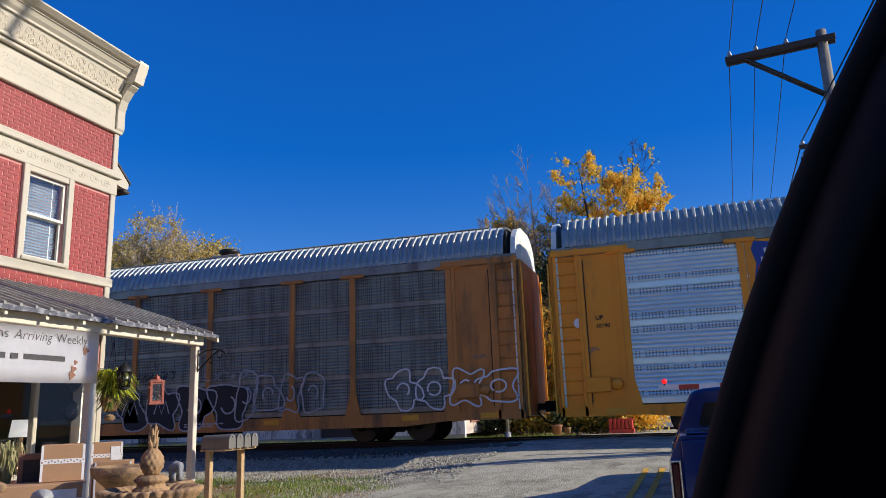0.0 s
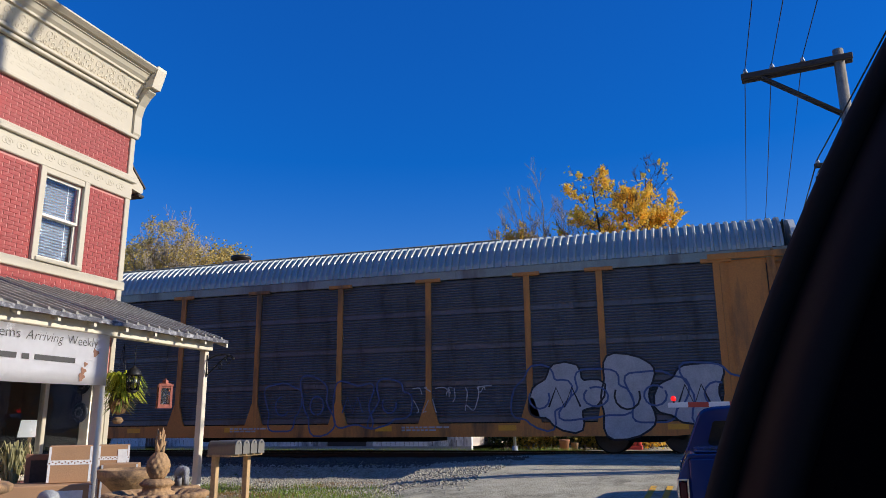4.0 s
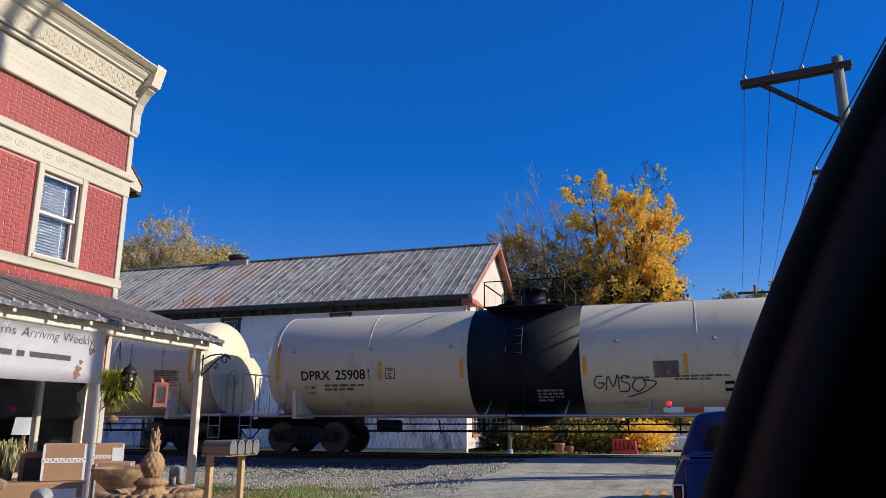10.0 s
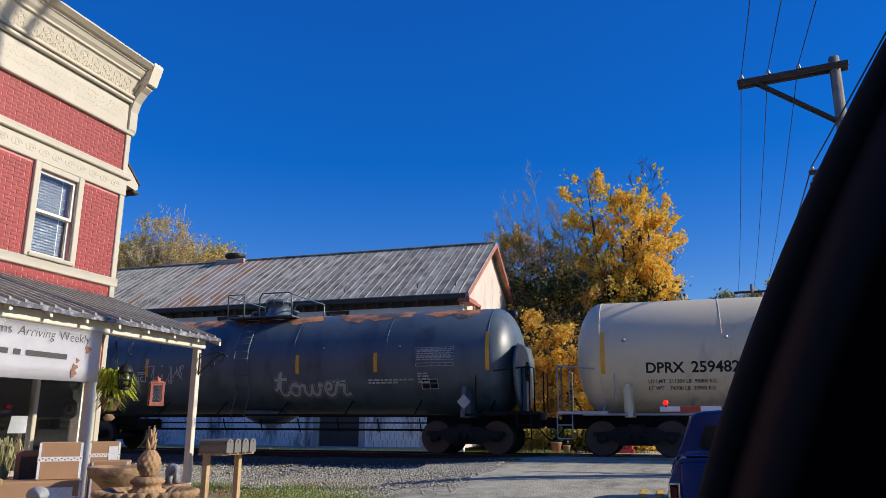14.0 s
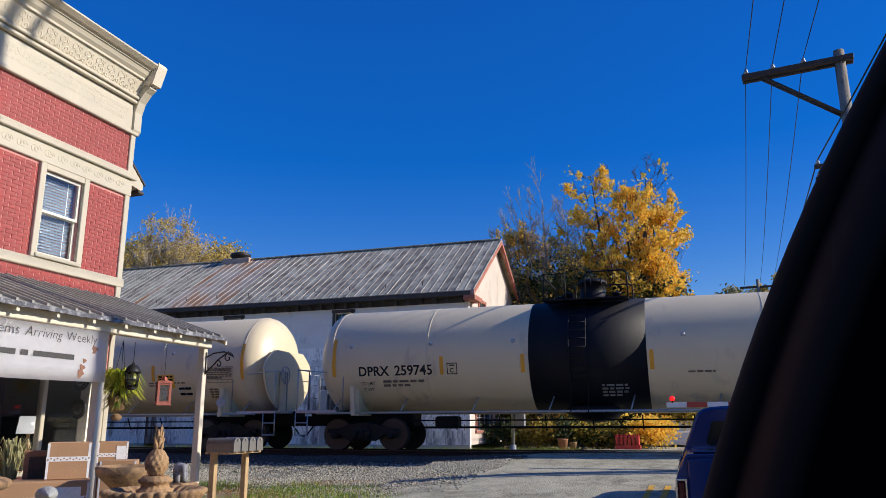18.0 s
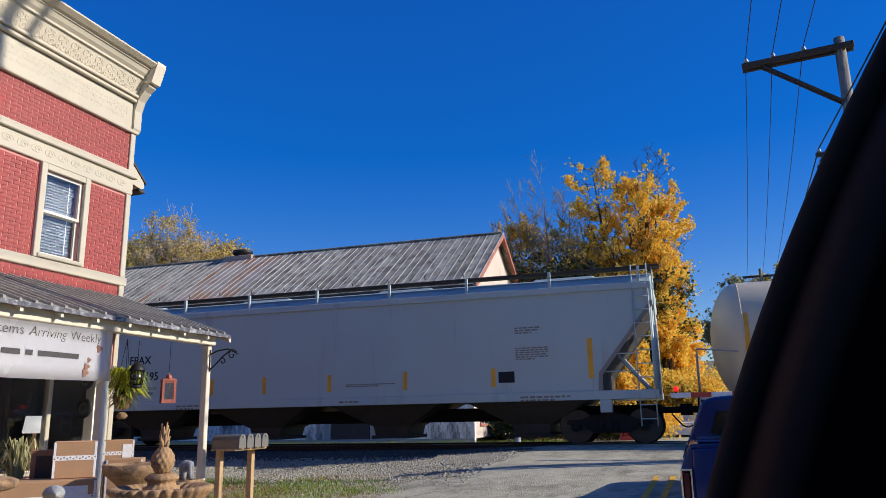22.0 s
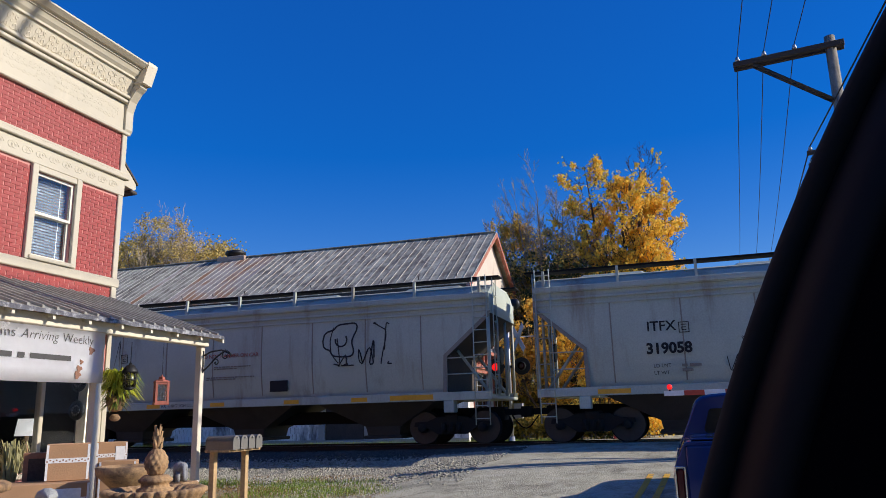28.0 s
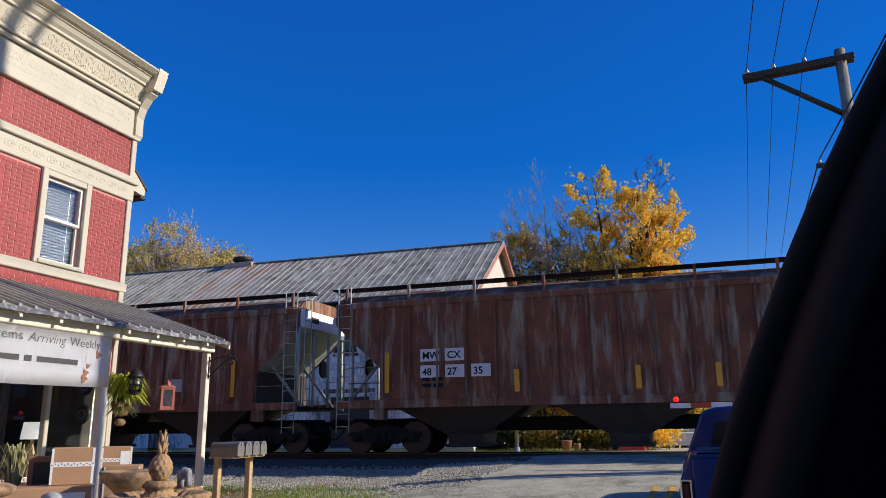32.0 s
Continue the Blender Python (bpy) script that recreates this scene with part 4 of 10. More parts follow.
def build_banner():
    sign = thing("banner", "white vinyl banner with dark serif words hung under the eave", "banner")
    bm = B()
    rows = []
    for j in range(5):
        z = 2.10 + 0.68 * j / 4
        rows.append([bm.verts.new((-7.52 + 0.004 * math.sin(i * 0.9) - 0.003 * math.sin(j * 1.3 + i * 0.4), 5.2 + i * 0.1275, z - 0.02 * math.sin(math.pi * i / 24))) for i in range(25)])
    skin(bm, rows, closed=False, smooth=True)
    bmesh.ops.solidify(bm, geom=bm.faces[:], thickness=0.004)
    part("cloth", bm, M["banner"], sign)
    turn = pose(0, 0, 0, 0, 0, 90)
    x = -7.5115
    def fitted(text, a, b, z, size, slant=0.0):
        ob = letters(text, 0, 0, 0, size, M["ink_word"], sign, -0.0022, m=pose(0, 0, 0), slant=slant)
        lo, hi = min(v.co.x for v in ob.data.vertices), max(v.co.x for v in ob.data.vertices)
        k = (b - a) / (hi - lo)
        ob.matrix_basis = pose(x, a - lo * k, z) @ turn @ Matrix.Diagonal((k, 1, 1, 1))
    fitted("New Items", 5.97, 6.80, 2.60, 0.17)
    fitted("Arriving", 6.88, 7.46, 2.595, 0.17, 0.25)
    fitted("Weekly", 7.52, 8.04, 2.595, 0.17)
    bm = B()
    for y0, y1 in ((6.20, 6.44), (6.52, 6.78), (6.86, 6.96), (7.04, 7.68)):
        bm = B()
        bevel_box(bm, x - 0.003, x, y0, y1, 2.36, 2.425, 0.001)
        part("word_bar", bm, M["ink_word"], sign)
    bm = B()
    for cy, cz, r in ((8.02, 2.52, 0.05), (7.86, 2.36, 0.03), (7.83, 2.27, 0.045), (7.81, 2.19, 0.05)):
        lathe(bm, [(-0.002, r), (0.002, r)], "x", (x, cy, cz), 9, wave=lambda a, h: 0.35 * math.sin(a * 3 + 1))
    part("printed_shape", bm, M["ink_brown"], sign, "small brown printed animal shapes")
    for y in (5.3, 6.3, 7.2, 8.2):
        bm = B()
        pipe(bm, [(-7.53, y, 2.77), (-7.535, y, 2.84)], 0.004, 4)
        part("cord", bm, M["iron"], sign)


def frond(bm, base, az, length, rise, rnd, w=0.03):
    pts = [Vector(base) + Vector((math.cos(az), math.sin(az), 0)) * length * k + Vector((0, 0, rise * math.sin(k * 2.0) - 0.55 * length * k * k)) for k in (0, 0.25, 0.5, 0.75, 1)]
    side = Vector((-math.sin(az), math.cos(az), 0))
    prev = None
    for i, p in enumerate(pts):
        q = w * (1 - abs(i - 1.5) / 3)
        row = (bm.verts.new(p - side * q), bm.verts.new(p + side * q))
        if prev:
            bm.faces.new((prev[0], prev[1], row[1], row[0]))
        prev = row


def build_porch_things():
    rnd = random.Random(8)
    # hanging fern
    fern = thing("hanging_fern", "green and yellow fern in a basket hung from the eave", "plant", pose(-8.05, 9.15, 1.93))
    bm = B()
    for i in range(460):
        frond(bm, (0, 0, 0.05), rnd.uniform(0, 6.28), rnd.uniform(0.2, 0.44), rnd.uniform(0.12, 0.48), rnd, 0.019)
    part("fronds", bm, M["leaf_fern"], fern)
    bm = B()
    for i in range(200):
        frond(bm, (0, 0, 0.02), rnd.uniform(0, 6.28), rnd.uniform(0.12, 0.3), rnd.uniform(-0.1, 0.2), rnd, 0.015)
    part("fronds", bm, M["leaf_fern_dark"], fern, "darker drooping fronds")
    bm = B()
    lathe(bm, [(-0.20, 0.02), (-0.18, 0.09), (-0.08, 0.13), (0.02, 0.15), (0.02, 0.13)], n=16)
    part("basket", bm, M["stone_tan"], fern)
    bm = B()
    lathe(bm, [(-0.34, 0.0), (-0.33, 0.05), (-0.29, 0.085), (-0.24, 0.05), (-0.23, 0.0)], n=12)
    part("ornament", bm, M["stone_tan"], fern)
    bm = B()
    for a in (0, 2.1, 4.2):
        pipe(bm, [(0.13 * math.cos(a), 0.13 * math.sin(a), 0.02), (0, 0, 0.85)], 0.004, 4)
    part("hanger", bm, M["iron"], fern)
    # red lantern
    lan = thing("hanging_lantern", "rusty red metal lantern hung on a wire", "lantern", pose(-7.85, 9.90, 1.83, 0, 0, 48) @ Matrix.Diagonal((0.86, 0.86, 0.96, 1)))
    bm = B()
    s = 0.10
    for a, b in ((-1, -1), (-1, 1), (1, -1), (1, 1)):
        box(bm, a * s - 0.02, a * s + 0.02, b * s - 0.02, b * s + 0.02, 0.02, 0.36)
    for z in (0.0, 0.355):
        box(bm, -s - 0.026, s + 0.026, -s - 0.026, s + 0.026, z, z + 0.028)
    for a, b, c, d in ((-s, s, -s - 0.012, -s + 0.012), (-s, s, s - 0.012, s + 0.012), (-s - 0.012, -s + 0.012, -s, s), (s - 0.012, s + 0.012, -s, s)):
        box(bm, a, b, c, d, 0.028, 0.06)
        box(bm, a, b, c, d, 0.325, 0.355)
    part("frame", bm, M["red_paint"], lan)
    bm = B()
    lathe(bm, [(0.383, 0.13), (0.40, 0.10), (0.41, 0.055), (0.45, 0.05), (0.46, 0.02), (0.50, 0.0)], n=4, smooth=False)
    part("cap", bm, M["red_paint"], lan)
    bm = B()
    for a, b, c, d in ((-s, s, -s - 0.003, -s + 0.003), (-s, s, s - 0.003, s + 0.003), (-s - 0.003, -s + 0.003, -s, s), (s - 0.003, s + 0.003, -s, s)):
        box(bm, a, b, c, d, 0.06, 0.325)
    part("panes", bm, M["lantern_glass"], lan, "dusty glass panes")
    bm = B()
    pipe(bm, [(0, 0, 0.49), (0, 0, 1.05)], 0.005, 4)
    part("wire", bm, M["iron"], lan)
    # dark carriage lantern
    dk = thing("porch_lantern", "bronze carriage lantern hung under the porch roof", "lantern", pose(-7.66, 8.953, 2.055) @ Matrix.Scale(0.85, 4))
    bm = B()
    lathe(bm, [(0.26, 0.135), (0.29, 0.13), (0.34, 0.10), (0.38, 0.07), (0.40, 0.03), (0.43, 0.02), (0.44, 0.0)], n=12)
    part("cap", bm, M["iron"], dk)
    for k in range(8):
        a = k * math.tau / 8
        bm = B()
        tube(bm, (0.115 * math.cos(a), 0.115 * math.sin(a), 0.27), (0.09 * math.cos(a), 0.09 * math.sin(a), 0.0), 0.008, n=4)
        part("cage_bar", bm, M["iron"], dk)
    bm = B()
    for z, r in ((0.0, 0.092), (0.13, 0.105), (0.255, 0.117)):
        lathe(bm, [(z, r - 0.008), (z + 0.005, r + 0.006), (z + 0.015, r + 0.006), (z + 0.02, r - 0.008)], n=16)
    lathe(bm, [(-0.04, 0.0), (-0.03, 0.05), (0.0, 0.09), (0.004, 0.0)], n=12)
    part("cage_ring", bm, M["iron"], dk)
    bm = B()
    lathe(bm, [(0.012, 0.082), (0.26, 0.105)], n=16)
    part("glass_chimney", bm, M["lantern_glass"], dk, "dusty glass")
    bm = B()
    pipe(bm, [(0, 0, 0.44), (0, 0, 0.78)], 0.006, 4)
    part("chain", bm, M["iron"], dk)
    # fountain with pineapple finial
    f = thing("garden_fountain", "tan stone fountain with a pineapple finial and scalloped bowl", "fountain", pose(-4.54, 5.72, 0.10))
    bm = B()
    lathe(bm, [(-0.1, 0.24), (0.05, 0.24), (0.12, 0.12), (0.5, 0.09), (0.62, 0.14), (0.66, 0.16)], n=24)
    part("pedestal", bm, M["stone_tan"], f)
    bm = B()
    scal = lambda a, h: (0.11 * abs(math.sin(a * 14)) - 0.05) * ease(0.72, 0.88, h)
    lathe(bm, [(0.60, 0.10), (0.66, 0.22), (0.76, 0.36), (0.83, 0.405), (0.862, 0.425), (0.885, 0.42), (0.892, 0.39), (0.875, 0.35), (0.78, 0.22), (0.75, 0.0)], n=168, wave=scal)
    part("bowl", bm, M["stone_tan"], f)
    bm = B()
    lathe(bm, [(0.74, 0.16), (0.84, 0.16), (0.86, 0.145), (0.885, 0.15), (0.90, 0.115), (0.93, 0.11), (0.945, 0.135), (0.965, 0.14), (0.98, 0.12), (1.0, 0.10)], n=48, wave=lambda a, h: 0.07 * abs(math.sin(a * 8)))
    part("neck", bm, M["stone_tan"], f)
    bm = B()
    pine = lambda a, h: 0.16 * abs(math.sin(a * 6 + h * 34)) * abs(math.sin(a * 6 - h * 34))
    lathe(bm, [(1.0 + 0.23 * i / 16, 0.092 * math.sin(0.5 + 2.35 * i / 16) ** 0.8) for i in range(17)], n=60, wave=pine)
    part("pineapple", bm, M["stone_tan"], f)
    bm = B()
    for k in range(14):
        a = k * 2.4
        h = 0.07 + 0.17 * (k / 14)
        w = Vector((-math.sin(a), math.cos(a), 0)) * 0.024
        c = Vector((math.cos(a), math.sin(a), 0))
        q = 1.0 - 0.55 * k / 14
        rows = []
        for up, out, wid in ((0, 0.02, 0.7), (0.3, 0.04 * q, 1.0), (0.65, 0.04 * q, 0.8), (1.0, 0.05 * q, 0.1)):
            p = c * out + Vector((0, 0, 1.215 + h * up))
            rows.append([bm.verts.new(p - w * wid), bm.verts.new(p + c * 0.012), bm.verts.new(p + w * wid), bm.verts.new(p - c * 0.008)])
        skin(bm, rows, smooth=True)
    part("crown", bm, M["stone_tan"], f)
    # second bowl behind it, table slab
    g = thing("bird_bath", "broad tan concrete bird bath", "bird bath", pose(-5.80, 6.87, 0.0))
    bm = B()
    lathe(bm, [(0, 0.2), (0.08, 0.2), (0.14, 0.1), (0.80, 0.1), (0.92, 0.22), (1.02, 0.33), (1.10, 0.345), (1.11, 0.32), (1.06, 0.28), (1.0, 0.0)], n=40)
    part("bowl", bm, M["stone_tan"], g)
    tb = thing("garden_table", "round tan concrete garden table", "table", pose(-5.70, 4.60, 0.0))
    bm = B()
    lathe(bm, [(1.03, 0.44), (1.05, 0.5), (1.10, 0.5), (1.12, 0.46), (1.12, 0.0)], n=32)
    part("table_top", bm, M["stone_tan"], tb)
    bm = B()
    lathe(bm, [(0, 0.25), (0.1, 0.25), (0.2, 0.12), (0.9, 0.14), (1.03, 0.24)], n=20)
    part("table_leg", bm, M["stone_tan"], tb)
    # cartons
    def carton(x, y, z, w, d, h, turn, tape):
        c = thing("carton", "brown cardboard carton with a printed band", "carton", pose(x, y, z, 0, 0, turn), group="cartons on the porch")
        part("box_body", boxed(-w / 2, w / 2, -d / 2, d / 2, 0, h, 0.008), M["cardboard"], c)
        bm = B()
        box(bm, -w / 2 - 0.002, w / 2 + 0.002, -d / 2 - 0.002, d / 2 + 0.002, h - 0.205, h - 0.155)
        part("printed_band", bm, M["white_print"], c, "white band of dark printed dots")
        bm = B()
        for i in range(14):
            u = -w / 2 + (i + 0.5) * w / 14
            v = h - 0.187 + 0.014 * (i % 2)
            lathe(bm, [(-0.004, 0.009), (-0.001, 0.009)], "y", (u, -d / 2, v), 8)
        part("dots", bm, M["ink_brown"], c)
        for u in (-w / 2 + 0.015, w / 2 - 0.015):
            part("edge_tape", boxed(u - 0.012, u + 0.012, -d / 2 - 0.0018, -d / 2 - 0.0006, 0.01, h - 0.01), M["white_print"], c)
        if tape:
            part("shipping_label", boxed(w * 0.12, w * 0.42, -d / 2 - 0.006, -d / 2 - 0.001, h - 0.36, h - 0.06), M["white_print"], c, "white shipping label")
        return c
    carton(-6.84, 6.66, 0.12, 1.05, 0.6, 0.83, 44, True)
    carton(-6.70, 6.93, 0.952, 0.44, 0.3, 0.40, 44, False)
    carton(-7.80, 8.86, 0.12, 0.40, 0.36, 1.19, 41, True)
    carton(-7.45, 8.62, 0.12, 0.46, 0.4, 0.95, 35, False)
    # picture frame leaning, pot plant
    fr = thing("leaning_frame", "dark carved wooden frame leaning on cartons", "frame", pose(-7.15, 6.98, 0.12, 10, 0, 44))
    bm = B()
    for a in ((-0.16, -0.11, 0, 1.15), (0.11, 0.16, 0, 1.15), (-0.11, 0.11, 0, 0.06), (-0.11, 0.11, 1.09, 1.15)):
        box(bm, a[0], a[1], 0.0, 0.05, a[2], a[3])
    part("frame", bm, M["ink_brown"], fr)
    part("panel", boxed(-0.11, 0.11, 0.012, 0.03, 0.06, 1.09), M["dark_wood"], fr, "dark carved panel")
    bd = thing("dried_flowers", "bunch of dried red leaves by the cartons", "plant", pose(-7.05, 7.28, 0.12))
    bm = B()
    lathe(bm, [(0, 0.08), (0.5, 0.1), (0.9, 0.07), (0.92, 0.05)], n=12)
    part("vase", bm, M["dark_wood"], bd)
    bm = B()
    for i in range(60):
        frond(bm, (0, 0, 0.9), rnd.uniform(0, 6.28), rnd.uniform(0.06, 0.16), rnd.uniform(0.1, 0.36), rnd, 0.02)
    part("leaves", bm, M["leaf_red"], bd)
    pl = thing("potted_grass", "pale dry ornamental grass in a pot", "plant", pose(-7.5, 6.9, 0.12))
    bm = B()
    lathe(bm, [(0, 0.16), (0.4, 0.2), (0.42, 0.2), (0.40, 0.17), (0.35, 0.0)], n=16)
    part("pot", bm, M["terracotta"], pl)
    bm = B()
    for i in range(110):
        frond(bm, (0, 0, 0.4), rnd.uniform(0, 6.28), rnd.uniform(0.1, 0.28), rnd.uniform(0.6, 0.95), rnd, 0.016)
    part("leaves", bm, M["leaf_pale"], pl)
    # stone animals, one plain mesh each
    bm = B()
    lathe(bm, [(-0.15, 0.0), (-0.13, 0.08), (-0.05, 0.12), (0.06, 0.11), (0.13, 0.06), (0.15, 0.0)], "x", (0, 0, 0.2), 14)
    for x in (-0.09, 0.09):
        for y in (-0.06, 0.06):
            tube(bm, (x, y, 0), (x, y, 0.16), 0.04, n=8)
    lathe(bm, [(-0.08, 0.0), (-0.05, 0.07), (0.02, 0.075), (0.08, 0.0)], "x", (0.17, 0, 0.24), 12)
    pipe(bm, [(0.23, 0, 0.24), (0.26, 0, 0.12), (0.25, 0, 0.03)], 0.03, 8)
    ob = part("elephant_statue", bm, M["stone_slate"], m=pose(-5.64, 7.53, 0.892, 0, 0, -40) @ Matrix.Scale(0.68, 4))
    tagged(ob, "small grey stone elephant statue on a plinth", "statue")
    pd = part("plinth", boxed(-5.80, -5.48, 7.37, 7.69, 0, 0.888, 0.02), M["stone_tan"])
    tagged(pd, "tan concrete garden plinth", "plinth")
    bm = B()
    lathe(bm, [(0, 0.12), (0.1, 0.13), (0.2, 0.08), (0.26, 0.07), (0.33, 0.0)], n=12)
    lathe(bm, [(-0.1, 0.0), (0, 0.08), (0.12, 0.0)], "x", (0.06, 0, 0.32), 10)
    ob = part("cat_statue", bm, M["stone_grey"], m=pose(-5.18, 5.15, 0.71, 0, 0, -40) @ Matrix.Diagonal((1.5, 1.1, 0.85, 1)))
    tagged(ob, "pale stone cat statue on a low plinth", "statue")
    tagged(part("plinth", boxed(-5.32, -5.04, 5.01, 5.29, 0, 0.706, 0.02), M["stone_grey"]), "low grey stone plinth", "plinth")
    # behind the shop window
    lp = thing("table_lamp", "lamp with a white drum shade behind the shop window", "lamp", pose(-10.6, 10.02, 0.36))
    bm = B()
    lathe(bm, [(1.04, 0.19), (1.32, 0.155)], n=24)
    # glow added to the shade, too dim behind the glass without it
    part("shade", bm, M["glow_shade"], lp, "white drum shade with a glow added to brighten it")
    bm = B()
    lathe(bm, [(0.0, 0.16), (0.03, 0.16), (0.08, 0.05), (0.5, 0.08), (0.9, 0.03), (1.1, 0.03)], n=16)
    part("base", bm, M["stone_tan"], lp)
    tagged(part("display_board", boxed(-10.4, -9.80, 10.44, 10.47, 0.9, 2.42, 0.005), M["cream_dull"]), "cream display board behind the shop window", "board")
    for z in (1.80, 2.28):
        pt = thing("wall_plate", "dark round pierced plate behind the shop window", "plate", pose(-9.97, 10.40, z), "plates behind the window")
        bm = B()
        lathe(bm, [(-0.02, 0.0), (-0.02, 0.10), (0.0, 0.17), (0.015, 0.16), (0.0, 0.10), (0.0, 0.0)], "y", (0, 0, 0), 28)
        dish = part("dish", bm, M["iron"], pt)
        bm = B()
        for k in range(10):
            a = k * math.tau / 10
            lathe(bm, [(-0.028, 0.0), (-0.024, 0.018), (-0.018, 0.02)], "y", (0.075 * math.cos(a), 0, 0.075 * math.sin(a)), 8)
        part("boss", bm, M["mailbox"], dish)


def build_mailboxes():
    row = [thing("mailbox_stand", "two treated wooden posts carrying a plank", "post")]
    for x, y in ((-7.02, 10.16), (-6.86, 10.78)):
        part("post", boxed(x - 0.045, x + 0.045, y - 0.045, y + 0.045, -0.05, 1.09, 0.006), M["wood_post"], row[0])
    part("plank", boxed(-7.1, -6.66, 10.03, 10.92, 1.09, 1.125, 0.006), M["wood_post"], row[0])
    box1 = thing("mailbox", "bronze rural mailbox with a pale door", "mailbox", pose(-6.62, 10.14, 1.127), "mailboxes in a row")
    arch = [(-0.085, 0), (0.085, 0), (0.085, 0.12)] + [(0.085 * math.cos(a), 0.12 + 0.085 * math.sin(a)) for a in (0.4, 0.8, 1.2, 1.57, 1.95, 2.35, 2.75)] + [(-0.085, 0.12)]
    bm = B()
    prism(bm, arch, "x", -0.48, 0.0)
    part("box_body", bm, M["mailbox"], box1)
    bm = B()
    prism(bm, [(u * 1.06, v * 1.03) for u, v in arch], "x", 0.002, 0.016)
    d = part("door", bm, M["mailbox_face"], box1, "pale metal door")
    part("latch", boxed(0.017, 0.04, -0.012, 0.012, 0.165, 0.185), M["galv"], d)
    part("flag", boxed(-0.2, -0.08, 0.086, 0.09, 0.1, 0.14), M["sign_red"], box1, "red flag")
    for i in range(1, 4):
        copy_thing(box1, pose(-6.62, 10.14 + i * 0.215, 1.127))


build_shop()
build_porch()
build_banner()
build_porch_things()
build_mailboxes()


# ---- the white house beyond the track ----
def build_house():
    x0, x1, y0, y1, zb, ze, zr = -38.0, -8.87, 31.0, 41.0, 0.35, 7.37, 10.55
    h = thing("white_house", "long white clapboard building with a rusty tin roof", "building")
    t = 0.2
    wins = [(-21.2, -20.36, 4.96, 6.52), (-15.33, -14.5, 4.96, 6.52), (-27.6, -26.75, 4.96, 6.52), (-33.0, -32.15, 4.96, 6.52)]
    low = [(-15.65, -13.7, 0.55, 2.85)]
    bm = B()
    xs = sorted({x0, x1, *[a for w in wins + low for a in w[:2]]})
    for a, b in zip(xs, xs[1:]):
        cuts = sorted((w[2], w[3]) for w in wins + low if w[0] <= a and b <= w[1])
        z = zb
        for c, d in cuts:
            box(bm, a, b, y0, y0 + t, z, c)
            z = d
        box(bm, a, b, y0, y0 + t, z, ze)
    box(bm, x0, x0 + t, y0 + t, y1 - t, zb, ze)
    box(bm, x0, x1, y1 - t, y1, zb, ze)
    part("wall", bm, M["siding"], h, "white painted wall in shade")
    bm = B()
    gw = [(32.75, 33.75, 5.02, 6.98), (35.5, 36.5, 5.02, 6.98), (38.2, 39.2, 5.02, 6.98), (32.0, 34.6, 1.2, 3.4), (35.6, 38.6, 1.2, 3.4)]
    ys = sorted({y0 + t, y1 - t, *[a for w in gw for a in w[:2]]})
    for a, b in zip(ys, ys[1:]):
        cuts = sorted((w[2], w[3]) for w in gw if w[0] <= a and b <= w[1])
        z = zb
        for c, d in cuts:
            box(bm, x1 - t, x1, a, b, z, c)
            z = d
        box(bm, x1 - t, x1, a, b, z, ze)
    prism(bm, [(y0, ze), (y1, ze), ((y0 + y1) / 2, zr - 0.1)], "x", x1 - t, x1)
    part("gable_wall", bm, M["siding_sun_toned"], h, "cream-white gable wall, coloured darker against the sun")
    # black sheets stand in for the shade inside the house
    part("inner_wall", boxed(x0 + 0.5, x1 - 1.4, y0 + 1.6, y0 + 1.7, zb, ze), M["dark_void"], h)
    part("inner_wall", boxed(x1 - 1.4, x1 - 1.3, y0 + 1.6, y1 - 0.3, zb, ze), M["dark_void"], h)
    # clapboards above, shingles below on the long side
    rnd = random.Random(21)
    def free(a, b, z):
        return not any(w[0] - 0.14 < b and a < w[1] + 0.14 and w[2] - 0.2 < z < w[3] + 0.12 for w in wins + low)
    n = 0
    z = 4.95
    while z < ze - 0.8:
        edges = [x0] + sorted(a for w in wins if w[2] - 0.2 < z < w[3] + 0.12 for a in (w[0] - 0.12, w[1] + 0.12)) + [x1]
        for a, b in zip(edges[::2], edges[1::2]):
            bm = B()
            prism(bm, [(y0 - 0.034, z), (y0 - 0.002, z), (y0 - 0.002, z + 0.205), (y0 - 0.008, z + 0.205)], "x", a, b)
            part("clapboard", bm, M["siding"], h)
        z += 0.205
    bm = B()
    prism(bm, [(y0 - 0.02, 0), (y0 - 0.003, 0), (y0 - 0.003, 0.29), (y0 - 0.007, 0.29)], "x", 0, 0.196)
    sh = mesh_of(bm, "shingle", M["shingle"])
    rest = B()
    for a, b, c, d in ((x0, -16.1, 0.63, 4.82), (-16.1, -13.25, 3.02, 4.82), (-13.25, x1 - 0.2, 0.63, 4.82)):
        part("sheathing", boxed(a, b, y0 - 0.0028, y0 - 0.001, c, d), M["bare_board"], h, "bare boards behind the shingles")
    z, r = 0.62, 0
    while z < 4.85:
        x = x1 - 0.22 - (0.11 if r % 2 else 0)
        while x > -33:
            w = 0.215
            if free(x, x + w, z) and free(x, x + w, z + 0.28):
                if n < 300 and x > -17.5 and 2.0 < z:
                    part("shingle", sh, None, h, m=pose(x, -rnd.uniform(0, 0.012), z + rnd.uniform(-0.03, 0.01)))
                    n += 1
                else:
                    prism(rest, [(y0 - 0.02 - rnd.uniform(0, 0.01), z + rnd.uniform(-0.03, 0.01)), (y0 - 0.003, z), (y0 - 0.003, z + 0.29), (y0 - 0.007, z + 0.29)], "x", x, x + 0.196)
